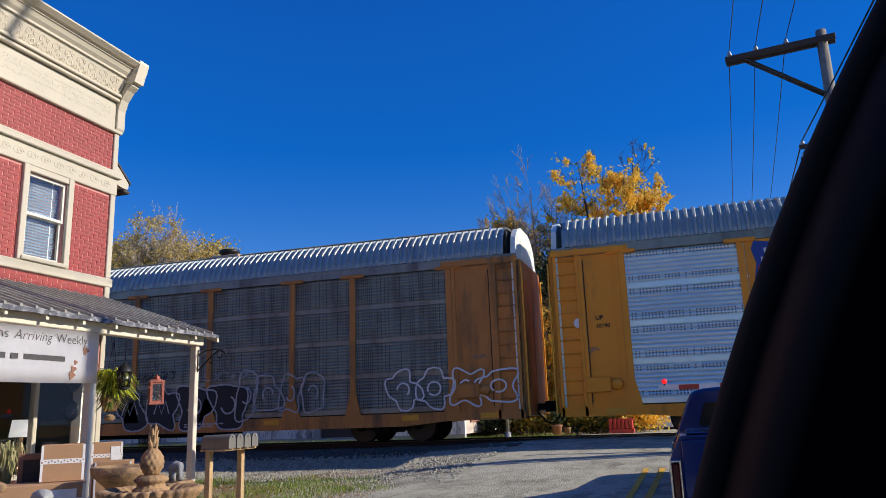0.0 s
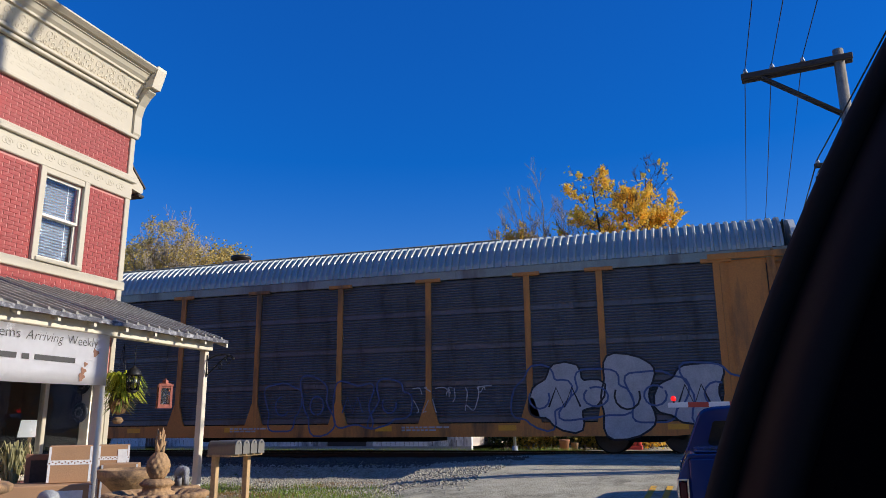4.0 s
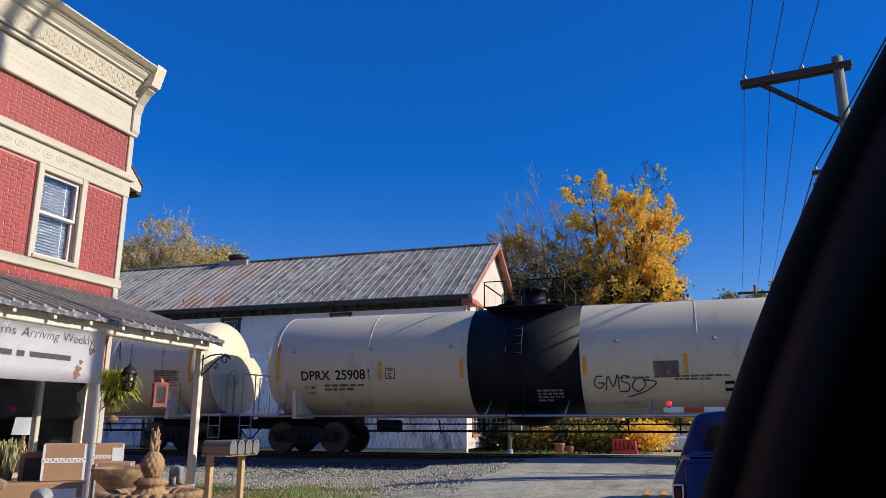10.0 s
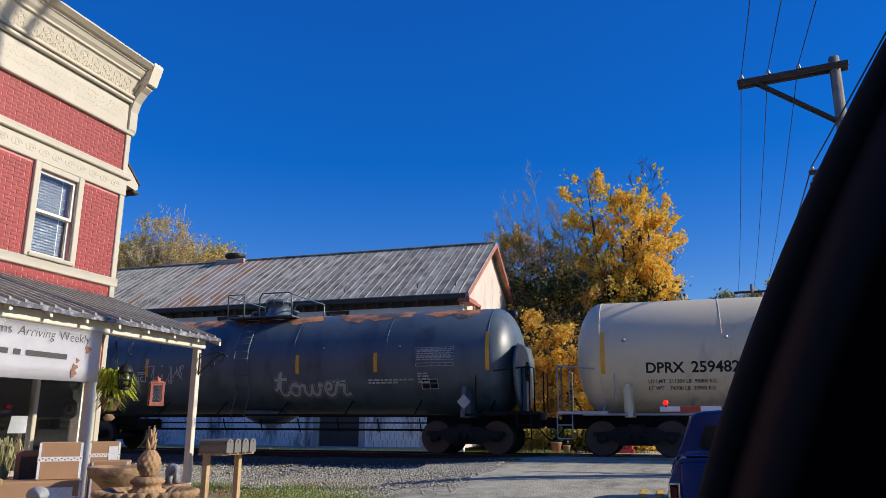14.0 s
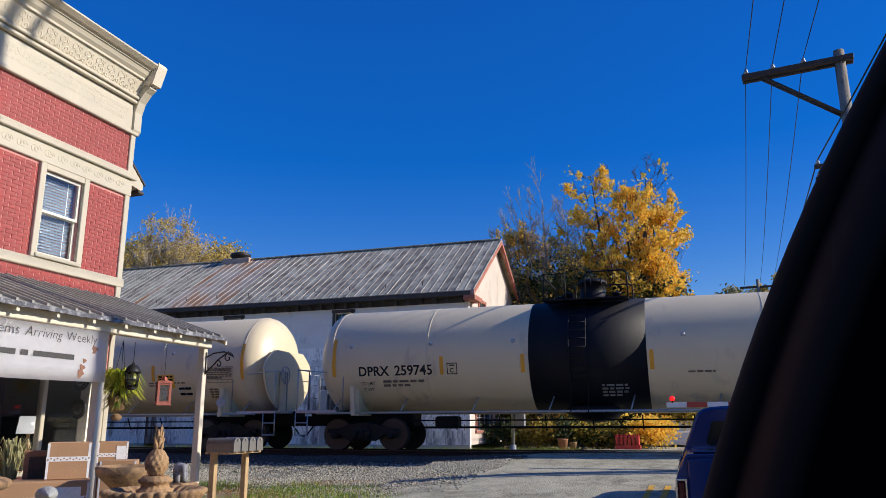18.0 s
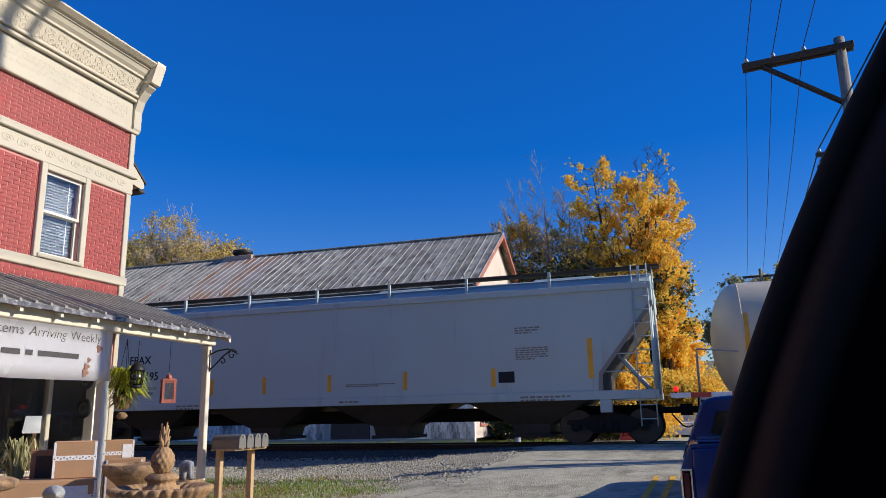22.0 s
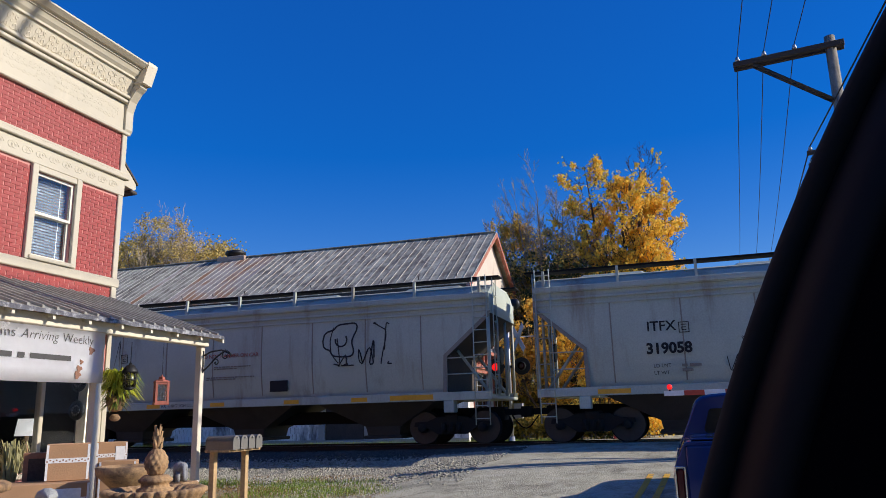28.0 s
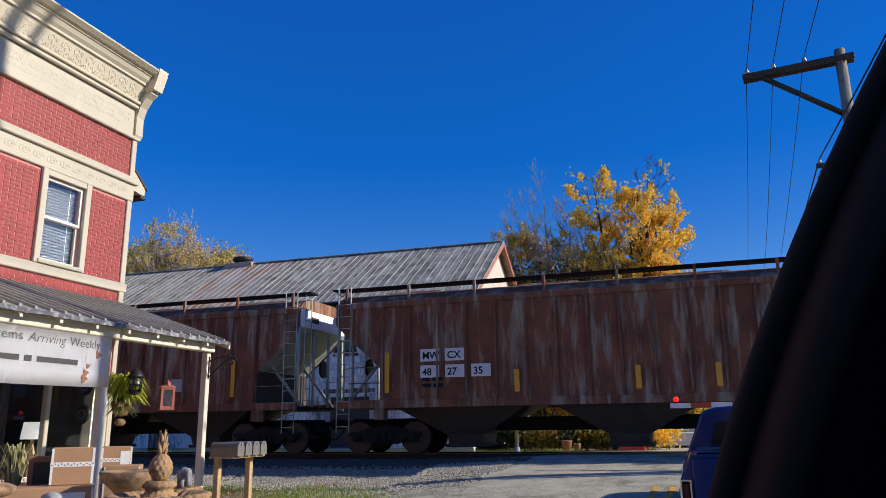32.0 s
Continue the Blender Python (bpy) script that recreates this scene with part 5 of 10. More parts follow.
            x -= w
        z += 0.29
        r += 1
    tagged(part("shingle_rest", rest, M["shingle"], h, "weathered white shingles"), kind="stuff")
    part("corner_board", boxed(-25.45, -24.8, y0 - 0.06, y0 - 0.036, zb, ze - 0.8, 0.01), M["bare_board"], h, "bare weathered board with flaking paint")
    # roof: standing-seam pans
    yr = (y0 + y1) / 2
    slope = (zr - ze) / (yr - y0)
    ov = 0.55
    pan = B()
    prism(pan, [(y0 - ov, ze - ov * slope + 0.12), (yr, zr + 0.12), (yr, zr + 0.15), (y0 - ov, ze - ov * slope + 0.15)], "x", 0, 0.405)
    pan = mesh_of(pan, "roof_pan", M["tin"])
    pan_r = pan.copy()
    pan_r.materials.clear()
    pan_r.materials.append(M["tin_rust"])
    # seams are coloured lighter than the pans, for sun on their sides
    seam = B()
    prism(seam, [(y0 - ov, ze - ov * slope + 0.15), (yr, zr + 0.15), (yr, zr + 0.178), (y0 - ov, ze - ov * slope + 0.178)], "x", 0, 0.015)
    seam = mesh_of(seam, "roof_seam", M["tin_seam"])
    roof = part("roof", boxed(x0 - 0.3, x1 + 0.3, yr - 0.12, yr + 0.12, zr + 0.13, zr + 0.22, 0.03), M["tin"], h, "weathered tin roof with standing seams")
    x = x1 + 0.40 - 0.405
    i = 0
    while x > x0 - 0.4:
        part("roof_pan", pan_r if i in (31, 32, 33, 34, 35, 36, 37, 38, 39, 45) else pan, None, roof, m=pose(x, 0, 0))
        part("roof_seam", seam, None, roof, m=pose(x + 0.39, 0, 0.001))
        x -= 0.405
        i += 1
    bm = B()
    prism(bm, [(yr, zr + 0.12), (y1 + ov, ze - ov * slope + 0.12), (y1 + ov, ze - ov * slope + 0.15), (yr, zr + 0.15)], "x", x0 - 0.4, x1 + 0.4)
    part("rear_roof", bm, M["tin"], h)
    bm = B()
    for k in range(16):
        xx = x1 - 0.3 - k * 1.8
        tube(bm, (xx, y0 - 0.1, ze + 0.2), (xx, y0 - 0.16, ze + 0.36), 0.02, n=5)
    part("snow_guard", bm, M["trim_dark"], h)
    # eave: dark peeling frieze with brackets, gable rakes in faded red
    part("eave_board", boxed(x0, x1 + 0.3, y0 - ov + 0.02, y0 - ov + 0.07, ze - ov * slope - 0.06, ze - ov * slope + 0.13), M["trim_dark"], h)
    part("soffit", boxed(x0, x1 + 0.3, y0 - ov + 0.07, y0, ze - 0.42, ze - 0.38), M["trim_dark"], h)
    part("frieze_board", boxed(x0, x1, y0 - 0.03, y0 - 0.002, ze - 0.65, ze - 0.42), M["trim_dark"], h, "dark peeling frieze board")
    bk = boxed(0, 0.09, y0 - 0.34, y0 - 0.03, ze - 0.66, ze - 0.43, 0.01)
    bk = mesh_of(bk, "eave_bracket", M["trim_dark"])
    for k in range(46):
        part("eave_bracket", bk, None, h, m=pose(x1 - 0.3 - k * 0.62, 0, 0))
    for s in (-1, 1):
        bm = B()
        ya, yb = (y0 - ov, yr) if s < 0 else (y1 + ov, yr)
        prism(bm, [(ya, ze - ov * slope - 0.10), (yb, zr - 0.10), (yb, zr + 0.12), (ya, ze - ov * slope + 0.12)], "x", x1 + 0.25, x1 + 0.42)
        part("rake_board", bm, M["trim_red"], h, "faded red rake board")
    part("corner_board", boxed(x1 - 0.16, x1 + 0.02, y0 - 0.035, y0 + 0.15, zb, ze - 0.4, 0.01), M["siding"], h)
    part("eave_return", boxed(x1 - 0.1, x1 + 0.45, y0 - 0.5, y0 + 0.7, ze - 0.62, ze - 0.40, 0.02), M["trim_red"], h)
    part("storefront_cornice", boxed(x1 + 0.01, x1 + 0.55, y0 - 0.1, y1, 4.20, 4.36, 0.02), M["trim_red"], h, "red bracketed cornice over the ground floor")
    part("corner_cornice", boxed(x1 - 1.0, x1 + 0.008, y0 - 0.42, y0 - 0.036, 4.20, 4.40, 0.03), M["trim_dark"], h, "dark cornice return")
    part("storefront_frieze", boxed(x1 + 0.01, x1 + 0.12, y0, y1, 3.62, 4.19), M["trim_red"], h)
    bm = B()
    box(bm, x1 + 0.13, x1 + 0.4, 0, 0.12, 3.80, 4.19)
    br = mesh_of(bm, "cornice_bracket", M["trim_red"])
    for k in range(16):
        part("cornice_bracket", br, None, h, m=pose(0, y0 + 0.2 + k * 0.6, 0))
    # windows
    def window(a, b, c, d, gable):
        def bx(u0, u1, v0, v1, w0, w1):
            return boxed(x1 + v0, x1 + v1, u0, u1, w0, w1, 0.005) if gable else boxed(u0, u1, y0 - v1, y0 - v0, w0, w1, 0.005)
        w = part("window", bx(a - 0.12, a, 0.0, 0.06, c - 0.05, d + 0.1), M["trim_red"] if gable else M["trim_dark"], h, "old sash window with dark panes")
        for u0, u1, w0, w1 in ((b, b + 0.12, c - 0.05, d + 0.1), (a - 0.16, b + 0.16, d + 0.02, d + 0.16), (a - 0.16, b + 0.16, c - 0.1, c)):
            part("window_frame", bx(u0, u1, 0.002, 0.07, w0, w1), M["trim_red"] if gable else M["trim_dark"], w)
        mid = (c + d) / 2
        for w0, w1 in ((c, mid), (mid, d)):
            for k in range(4):
                u = a + (b - a) * k / 3
                part("muntin", bx(max(a, u - 0.013), min(b, u + 0.013), -0.10, -0.06, w0, w1), M["concrete"], w)
            for zz in (w0 + 0.02, (w0 + w1) / 2, w1 - 0.02):
                part("muntin", bx(a, b, -0.11, -0.065, zz - 0.012, zz + 0.012), M["concrete"], w)
            part("pane", bx(a + 0.01, b - 0.01, -0.10, -0.09, w0 + 0.01, w1 - 0.01), M["tinted"], w)
    for w in wins:
        window(*w, False)
    for w in gw:
        window(*w, True)
    dr = part("door", boxed(-15.6, -13.75, y0 + 0.02, y0 + 0.12, 0.6, 2.84), M["trim_dark"], h, "dark boarded double doorway")
    part("door_sill", boxed(-16.05, -13.3, y0 - 0.5, y0 + 0.01, 0.30, 0.55, 0.02), M["concrete"], dr)
    for u in (-15.95, -13.69):
        part("door_board", boxed(u, u + 0.3, y0 - 0.04, y0 - 0.003, 0.5, 3.0, 0.01), M["concrete"], dr)
    part("electric_meter", boxed(-10.77, -10.36, y0 - 0.14, y0 - 0.036, 3.47, 3.95, 0.02), M["galv"], h, "grey meter box")
    part("foundation", boxed(x0, x1, y0 - 0.06, y1, 0.1, 0.62), M["concrete"], h)
    # chimney
    ch = thing("chimney", "brick chimney with a round metal cap on the ridge", "chimney", pose(-24.1, 36.2, 10.22))
    part("chimney_block", boxed(-0.9, 0.9, -0.5, 0.5, -0.6, 0.58, 0.03), M["chimney_brick"], ch)
    bm = B()
    lathe(bm, [(0.58, 0.46), (0.72, 0.46), (0.74, 0.58), (0.90, 0.58), (0.95, 0.45), (0.98, 0.0)], n=20)
    part("cap", bm, M["iron"], ch, "dark round metal cap")


# ---- plants ----
def limb(bm, p, d, length, r, depth, rnd, tips, spread=0.55, n=6):
    p, d = Vector(p), Vector(d).normalized()
    segs = 3
    for i in range(segs):
        q = p + d * (length / segs)
        tube(bm, p, q, r * (1 - 0.18 * i), r * (1 - 0.18 * (i + 1)), n=n, caps=False)
        d = (d + Vector((rnd.uniform(-1, 1), rnd.uniform(-1, 1), rnd.uniform(-0.3, 0.7))) * 0.16).normalized()
        p = q
        if depth == 0 or i > 0:
            tips.append(p.copy())
    if depth > 0:
        for k in range(rnd.choice((2, 3))):
            e = (d + Vector((rnd.uniform(-1, 1), rnd.uniform(-1, 1), rnd.uniform(-0.2, 0.9))) * spread).normalized()
            limb(bm, p, e, length * rnd.uniform(0.6, 0.85), r * 0.55, depth - 1, rnd, tips, spread, max(3, n - 1))


def leaf_cloud(tips, rnd, per, size, spread, keep=None):
    """Many small bent leaves round the twig ends."""
    vs, fs = [], []
    for t in tips:
        for i in range(per):
            p = t + Vector((rnd.gauss(0, spread), rnd.gauss(0, spread), rnd.gauss(0, spread * 0.8)))
            if keep and not keep(p):
                continue
            a = Vector((rnd.uniform(-1, 1), rnd.uniform(-1, 1), rnd.uniform(-1, 1))).normalized()
            b = a.orthogonal().normalized()
            s = size * rnd.uniform(0.6, 1.4)
            k = len(vs)
            vs += [p - a * s, p + b * s * 0.8, p + a * s, p - b * s * 0.8 + a.cross(b) * s * 0.3]
            fs += [(k, k + 1, k + 2), (k, k + 2, k + 3)]
    me = bpy.data.meshes.new("crown")
    me.from_pydata(vs, [], fs)
    return me


def rod(wood, p, q, r0, r1, n=3):
    """A tapered stick, added to the lists of one wooden mesh."""
    vs, fs = wood
    d = (q - p).normalized()
    a = d.orthogonal().normalized()
    b = d.cross(a)
    k = len(vs)
    for c, r in ((p, r0), (q, r1)):
        for i in range(n):
            t = i * math.tau / n
            vs.append(c + a * (r * math.cos(t)) + b * (r * math.sin(t)))
    for i in range(n):
        j = (i + 1) % n
        fs.append((k + i, k + j, k + n + j, k + n + i))


def twigs(wood, p, d, length, r, depth, rnd, tips, up):
    """A branch that wanders, bends upwards and carries side twigs along its outer half."""
    segs = 4 if depth else 3
    for i in range(segs):
        q = p + d * (length / segs)
        r1 = max(0.009, r * (1 - 0.7 / segs))
        rod(wood, p, q, r, r1, 4 if r > 0.03 else 3)
        p, r = q, r1
        d = (d + Vector((rnd.uniform(-1, 1), rnd.uniform(-1, 1), rnd.uniform(-1, 1) + up)) * 0.2).normalized()
        if depth == 0 or i >= segs - 2:
            tips.append(p.copy())
        if depth and i:
            for k in range(rnd.choice((1, 2))):
                e = (d + Vector((rnd.uniform(-1, 1), rnd.uniform(-1, 1), rnd.uniform(-0.6, 1.0))) * 0.75).normalized()
                twigs(wood, p.copy(), e, length * rnd.uniform(0.45, 0.7), max(0.009, r * 0.6), depth - 1, rnd, tips, up)


def wooden(name, wood, mat, parent):
    me = bpy.data.meshes.new(name)
    me.from_pydata(wood[0], [], wood[1])
    me.materials.append(mat)
    return part(name, me, None, parent)


def tree(name, label, x, y, fork, r, leaders, leaf, per, size, spread, seed, branches=16, reach=1.9, depth=2, up=0.8, bark="bark", keep=None, ivy=None, low=0.15):
    """A trunk that forks into leaders (dx, dy, top), each hung with branches and twigs; leaves gather in clumps with gaps between."""
    rnd = random.Random(seed)
    tr = thing(name, label, "tree", pose(x, y, ground_z(x, y) - 0.05))
    wood = ([], [])
    p = Vector((0, 0, 0))
    for i in range(4):
        q = Vector((rnd.uniform(-0.06, 0.06), rnd.uniform(-0.06, 0.06), fork * (i + 1) / 4))
        rod(wood, p, q, r * (1.25 - 0.07 * i if i == 0 else 1 - 0.05 * i), r * (1 - 0.05 * (i + 1)), 10)
        p = q
    wooden("trunk", wood, M[bark], tr)
    tips, core = [], []
    for dx, dy, top in leaders:
        wood = ([], [])
        n = 8
        a, b = Vector((0, 0, fork * rnd.uniform(0.7, 1.0))), Vector((dx, dy, top))
        mid = a.lerp(b, 0.45) + Vector((dx * 0.22, dy * 0.22, -0.03 * top))
        line = []
        for i in range(n + 1):
            k = i / n
            line.append(a * (1 - k) ** 2 + mid * (2 * k * (1 - k)) + b * k * k + Vector((rnd.uniform(-1, 1), rnd.uniform(-1, 1), 0)) * 0.10 * math.sin(math.pi * k))
        for i in range(n):
            rod(wood, line[i], line[i + 1], r * 0.62 * (1 - 0.93 * i / n), r * 0.62 * (1 - 0.93 * (i + 1) / n), 6)
        for j in range(branches):
            k = low + (1 - low) * (j + rnd.random()) / branches
            i = min(n - 1, int(k * n))
            s = line[i].lerp(line[i + 1], k * n - i)
            core.append(s.copy())
            az = j * 2.4 + rnd.uniform(-0.6, 0.6)
            d = Vector((math.cos(az), math.sin(az), up * rnd.uniform(0.3, 1.3))).normalized()
            twigs(wood, s, d, reach * (1.08 - 0.55 * k) * rnd.uniform(0.7, 1.2), max(0.012, r * 0.2 * (1.1 - k)), depth, rnd, tips, up * 0.7)
        wooden("limb", wood, M[bark], tr)
    if per:
        me = leaf_cloud(tips, rnd, per, size, spread, keep)
        me.materials.append(M[leaf])
        part("crown", me, None, tr)
    if ivy:
        top, count = ivy
        hung = [c for c in core if c.z < top] + [c for c in tips if c.z < top - 1.0 and rnd.random() < 0.12]
        me = leaf_cloud(hung, rnd, count, 0.095, 0.3, lambda q: noise.noise(q * 0.8 + Vector((seed, 0, 0))) > -0.16)
        me.materials.append(M["leaf_green"])
        part("ivy", me, None, tr, "dark green ivy on trunk and limbs")
    return tr


def clumped(seed, fine=0.75, cut=-0.1, top=99.0, bare=2.0):
    """Where leaves stay: in clumps, thinning out towards the top."""
    o = Vector((seed * 3.7, seed, 0))
    return lambda p: noise.noise(p * fine + o) + 0.5 * noise.noise(p * (fine * 2.7) + o) > cut + max(0.0, (p.z - top) / bare)


def build_plants():
    tree("golden_tree", "tall forked tree in golden autumn leaf with bare tips", -2.5, 42.0, 3.4, 0.36,
         ((1.2, 0.2, 15.3), (-1.9, -0.4, 15.2), (-0.1, 0.9, 13.9), (1.7, -0.6, 11.6), (-2.9, 0.3, 12.4), (0.7, -1.0, 12.8), (1.5, 0.8, 13.4)),
         "leaf_gold", 6, 0.082, 0.12, 2, branches=28, reach=1.98, bark="bark_dark", keep=clumped(2, 1.15, 0.04, 14.5, 2.4), ivy=(9.5, 14), low=0.1)
    tree("golden_tree", "dense golden tree leafed down to the ground", -1.35, 41.2, 1.0, 0.2,
         ((0.35, 0, 9.6), (-0.6, -0.3, 8.4), (0.75, 0.4, 7.0), (-0.2, 0.6, 9.0), (0.6, -0.5, 4.6), (-0.9, 0.1, 5.2)),
         "leaf_gold", 6, 0.08, 0.14, 15, branches=16, reach=1.15, bark="bark_dark", keep=clumped(15, 1.2, -0.03), low=0.05)
    tree("ivy_tree", "bare-topped tree clothed in dark green ivy", -6.9, 41.2, 3.0, 0.32,
         ((-0.3, 0, 13.9), (1.1, 0.4, 12.8), (-1.5, -0.3, 13.2), (-2.6, 0.5, 11.6), (0.6, -0.6, 11.6), (1.9, 0, 10.8)),
         "leaf_amber", 2, 0.07, 0.2, 6, branches=24, reach=2.3, depth=2, up=1.0, bark="twig", keep=clumped(6, 0.9, 0.05, 10.5, 2.0), ivy=(10.6, 17), low=0.1)
    tree("ivy_tree", "tangled ivy-hung tree at the verge", -4.9, 40.2, 2.0, 0.24,
         ((0.3, 0, 8.6), (-1.2, 0.2, 7.6), (1.4, 0.2, 7.2), (-2.2, -0.2, 6.0), (2.4, 0.2, 5.6)),
         "leaf_amber", 7, 0.075, 0.15, 61, branches=15, reach=1.7, bark="bark_dark", keep=clumped(61, 0.8, 0.0), ivy=(7.0, 13), low=0.05)
    tree("thinning_tree", "amber-leaved tree beside a gable, thinning at its tips", -8.8, 42.6, 2.4, 0.22,
         ((-0.2, 0, 12.9), (-1.2, 0.3, 12.4), (0.8, 0.2, 11.6), (-0.6, -0.6, 9.4), (1.3, -0.3, 8.6)),
         "leaf_amber", 7, 0.068, 0.16, 19, branches=18, reach=1.6, keep=clumped(19, 0.8, -0.12, 12.2, 1.5), low=0.1)
    tree("thinning_tree", "scrubby tree with golden leaves in clumps", -3.7, 35.4, 1.0, 0.12,
         ((-0.5, 0, 5.0), (0.8, 0.2, 4.6), (-1.4, 0.1, 4.0), (1.3, -0.2, 3.6)),
         "leaf_gold", 7, 0.075, 0.15, 91, branches=13, reach=1.3, keep=clumped(91, 1.1, 0.05), low=0.05)
    tree("thinning_tree", "scrubby tree with amber leaves and pale twigs", -6.6, 36.4, 1.0, 0.14,
         ((-0.6, 0, 6.2), (0.9, 0.2, 5.4), (-1.6, 0.1, 4.6), (1.7, -0.2, 4.8)),
         "leaf_amber", 8, 0.072, 0.15, 93, branches=12, reach=1.3, keep=clumped(93, 1.1, 0.05), low=0.05)
    tree("bare_tree", "wide round tree with sparse yellow-green leaves behind a roof", -38.0, 47.0, 8.0, 0.34,
         ((-0.4, 0, 16.3), (-1.8, 0.6, 15.9), (1.4, -0.5, 15.8), (-2.9, -0.4, 14.6), (2.8, 0.5, 14.2), (0.6, 0.9, 16.2), (-1.3, -0.8, 14.6), (2.0, 0.8, 14.4)),
         "leaf_straw", 2, 0.072, 0.15, 33, branches=20, reach=2.2, up=1.2, bark="twig", keep=clumped(33, 0.9, 0.06), low=0.25)
    tree("roadside_tree", "grey-green thinning tree far down the road", 4.6, 66.0, 3.0, 0.25,
         ((0.2, 0, 11.6), (-1.7, 0.3, 10.4), (1.6, 0.2, 10.2), (-2.4, 0, 7.2), (2.4, 0, 7.0)),
         "leaf_grey", 7, 0.12, 0.3, 41, branches=12, reach=2.1, keep=clumped(41, 0.6, 0.06), low=0.1)
    tree("far_gold_tree", "distant tree in brownish gold leaf", 10.4, 78.0, 5.0, 0.3,
         ((0, 0, 13.9), (-2.0, 0.3, 12.4), (2.2, 0.2, 12.8), (0.8, -0.6, 11.0)),
         "leaf_ochre", 7, 0.15, 0.34, 44, branches=14, reach=2.6, keep=clumped(44, 0.5, -0.3), low=0.15)
    tree("far_gold_tree", "distant ochre tree behind the road", 7.6, 84.0, 4.0, 0.3,
         ((0, 0, 13.4), (-2.4, 0.3, 11.8), (2.2, 0.2, 12.2), (0.8, -0.6, 10.0)),
         "leaf_ochre", 7, 0.15, 0.34, 47, branches=14, reach=2.6, keep=clumped(47, 0.5, -0.3), low=0.15)
    # thicket along the verge beyond the track
    rnd = random.Random(17)
    for i in range(26):
        x = -10.4 + i * 0.46 + rnd.uniform(-0.3, 0.3)
        y = 38.8 + rnd.uniform(-0.4, 1.6)
        h = rnd.uniform(1.8, 3.6)
        leaf = rnd.choice(("leaf_mix", "leaf_green", "leaf_mix", "leaf_ochre" if x > -5 else "leaf_mix"))
        if x > -2.2:
            leaf = "leaf_gold" if i % 2 else "leaf_mix"
        b = thing("bush", {"leaf_mix": "scrubby green and brown bush", "leaf_green": "dark green ivy-hung thicket bush", "leaf_ochre": "leafy ochre autumn bush", "leaf_gold": "bright golden autumn bush"}[leaf], "bush", pose(x, y, ground_z(x, y)), "bushes along the verge")
        tips = []
        for k in range(7):
            bm = B()
            limb(bm, (rnd.uniform(-0.2, 0.2), rnd.uniform(-0.2, 0.2), 0), (rnd.uniform(-0.5, 0.5), rnd.uniform(-0.5, 0.5), 1.0), h * 0.5, 0.03, 1, rnd, tips, 0.6, 4)
            part("stem", bm, M["twig"], b)
        me = leaf_cloud(tips, rnd, 16, 0.085, 0.25)
        me.materials.append(M[leaf])
        part("leaves", me, None, b)
    low_row = ((-7.9, "leaf_green"), (-7.4, "leaf_mix"), (-6.8, "leaf_mix"), (-6.2, "leaf_ochre"), (-5.7, "leaf_mix"), (-5.1, "leaf_green"), (-4.5, "leaf_mix"), (-4.0, "leaf_mix"), (-3.4, "leaf_green"), (-2.9, "leaf_mix"), (-2.3, "leaf_green"), (-1.7, "leaf_gold"), (-1.2, "leaf_gold"))
    for x, leaf in low_row:
        y = 33.6 + rnd.uniform(-0.2, 0.4)
        h = rnd.uniform(0.8, 1.5)
        b = thing("bush", {"leaf_mix": "low tangled green and straw bush", "leaf_green": "low dark green ivy bush", "leaf_ochre": "low ochre autumn bush", "leaf_gold": "low orange-gold autumn bush"}[leaf], "bush", pose(x, y, ground_z(x, y)), "bushes along the verge")
        tips = []
        for k in range(8):
            bm = B()
            limb(bm, (rnd.uniform(-0.3, 0.3), rnd.uniform(-0.2, 0.2), 0), (rnd.uniform(-0.6, 0.6), rnd.uniform(-0.5, 0.5), 0.9), h * 0.5, 0.02, 1, rnd, tips, 0.7, 4)
            part("stem", bm, M["twig"], b)
        me = leaf_cloud(tips, rnd, 15, 0.07, 0.22)
        me.materials.append(M[leaf])
        part("leaves", me, None, b)
    tree("golden_tree", "low golden tree at the roadside", -0.5, 44.5, 0.8, 0.14,
         ((0, 0, 7.0), (0.6, 0.2, 5.8), (-0.7, 0, 6.2)), "leaf_gold", 9, 0.08, 0.22, 71, branches=12, reach=1.0, keep=clumped(71, 0.9, -0.4), low=0.05)
    # far woods all round, uncounted
    tips = []
    for i in range(2600):
        a = rnd.uniform(0, math.tau)
        d = rnd.uniform(85, 150)
        x, y = d * math.cos(a), 20 + d * math.sin(a)
        if abs(x - 2) < 9 and y > 0:
            continue
        if rnd.random() < 0.75 and 0.9 < a < 1.75:
            continue
        tips.append(Vector((x, y, ground_z(x, y) + rnd.uniform(0.5, 6.5))))
    me = leaf_cloud(tips, rnd, 34, 0.3, 1.2)
    me.materials.append(M["leaf_ochre"])
    tagged(new("far_woods", me), "distant autumn woods on low hills", "woods", kind="stuff")
    tips = []
    for i in range(420):
        x, y = rnd.uniform(-52, -33.5), rnd.uniform(50, 54)
        tips.append(Vector((x, y, rnd.uniform(10, 16.6 - (x + 42) * 0.1 + 0.8 * noise.noise((x * 0.5, 0, 4))))))
    me = leaf_cloud(tips, rnd, 70, 0.1, 0.5)
    me.materials.append(M["leaf_straw"])
    tagged(new("ochre_grove", me), "grove of ochre trees behind the long roof", "woods", kind="stuff")


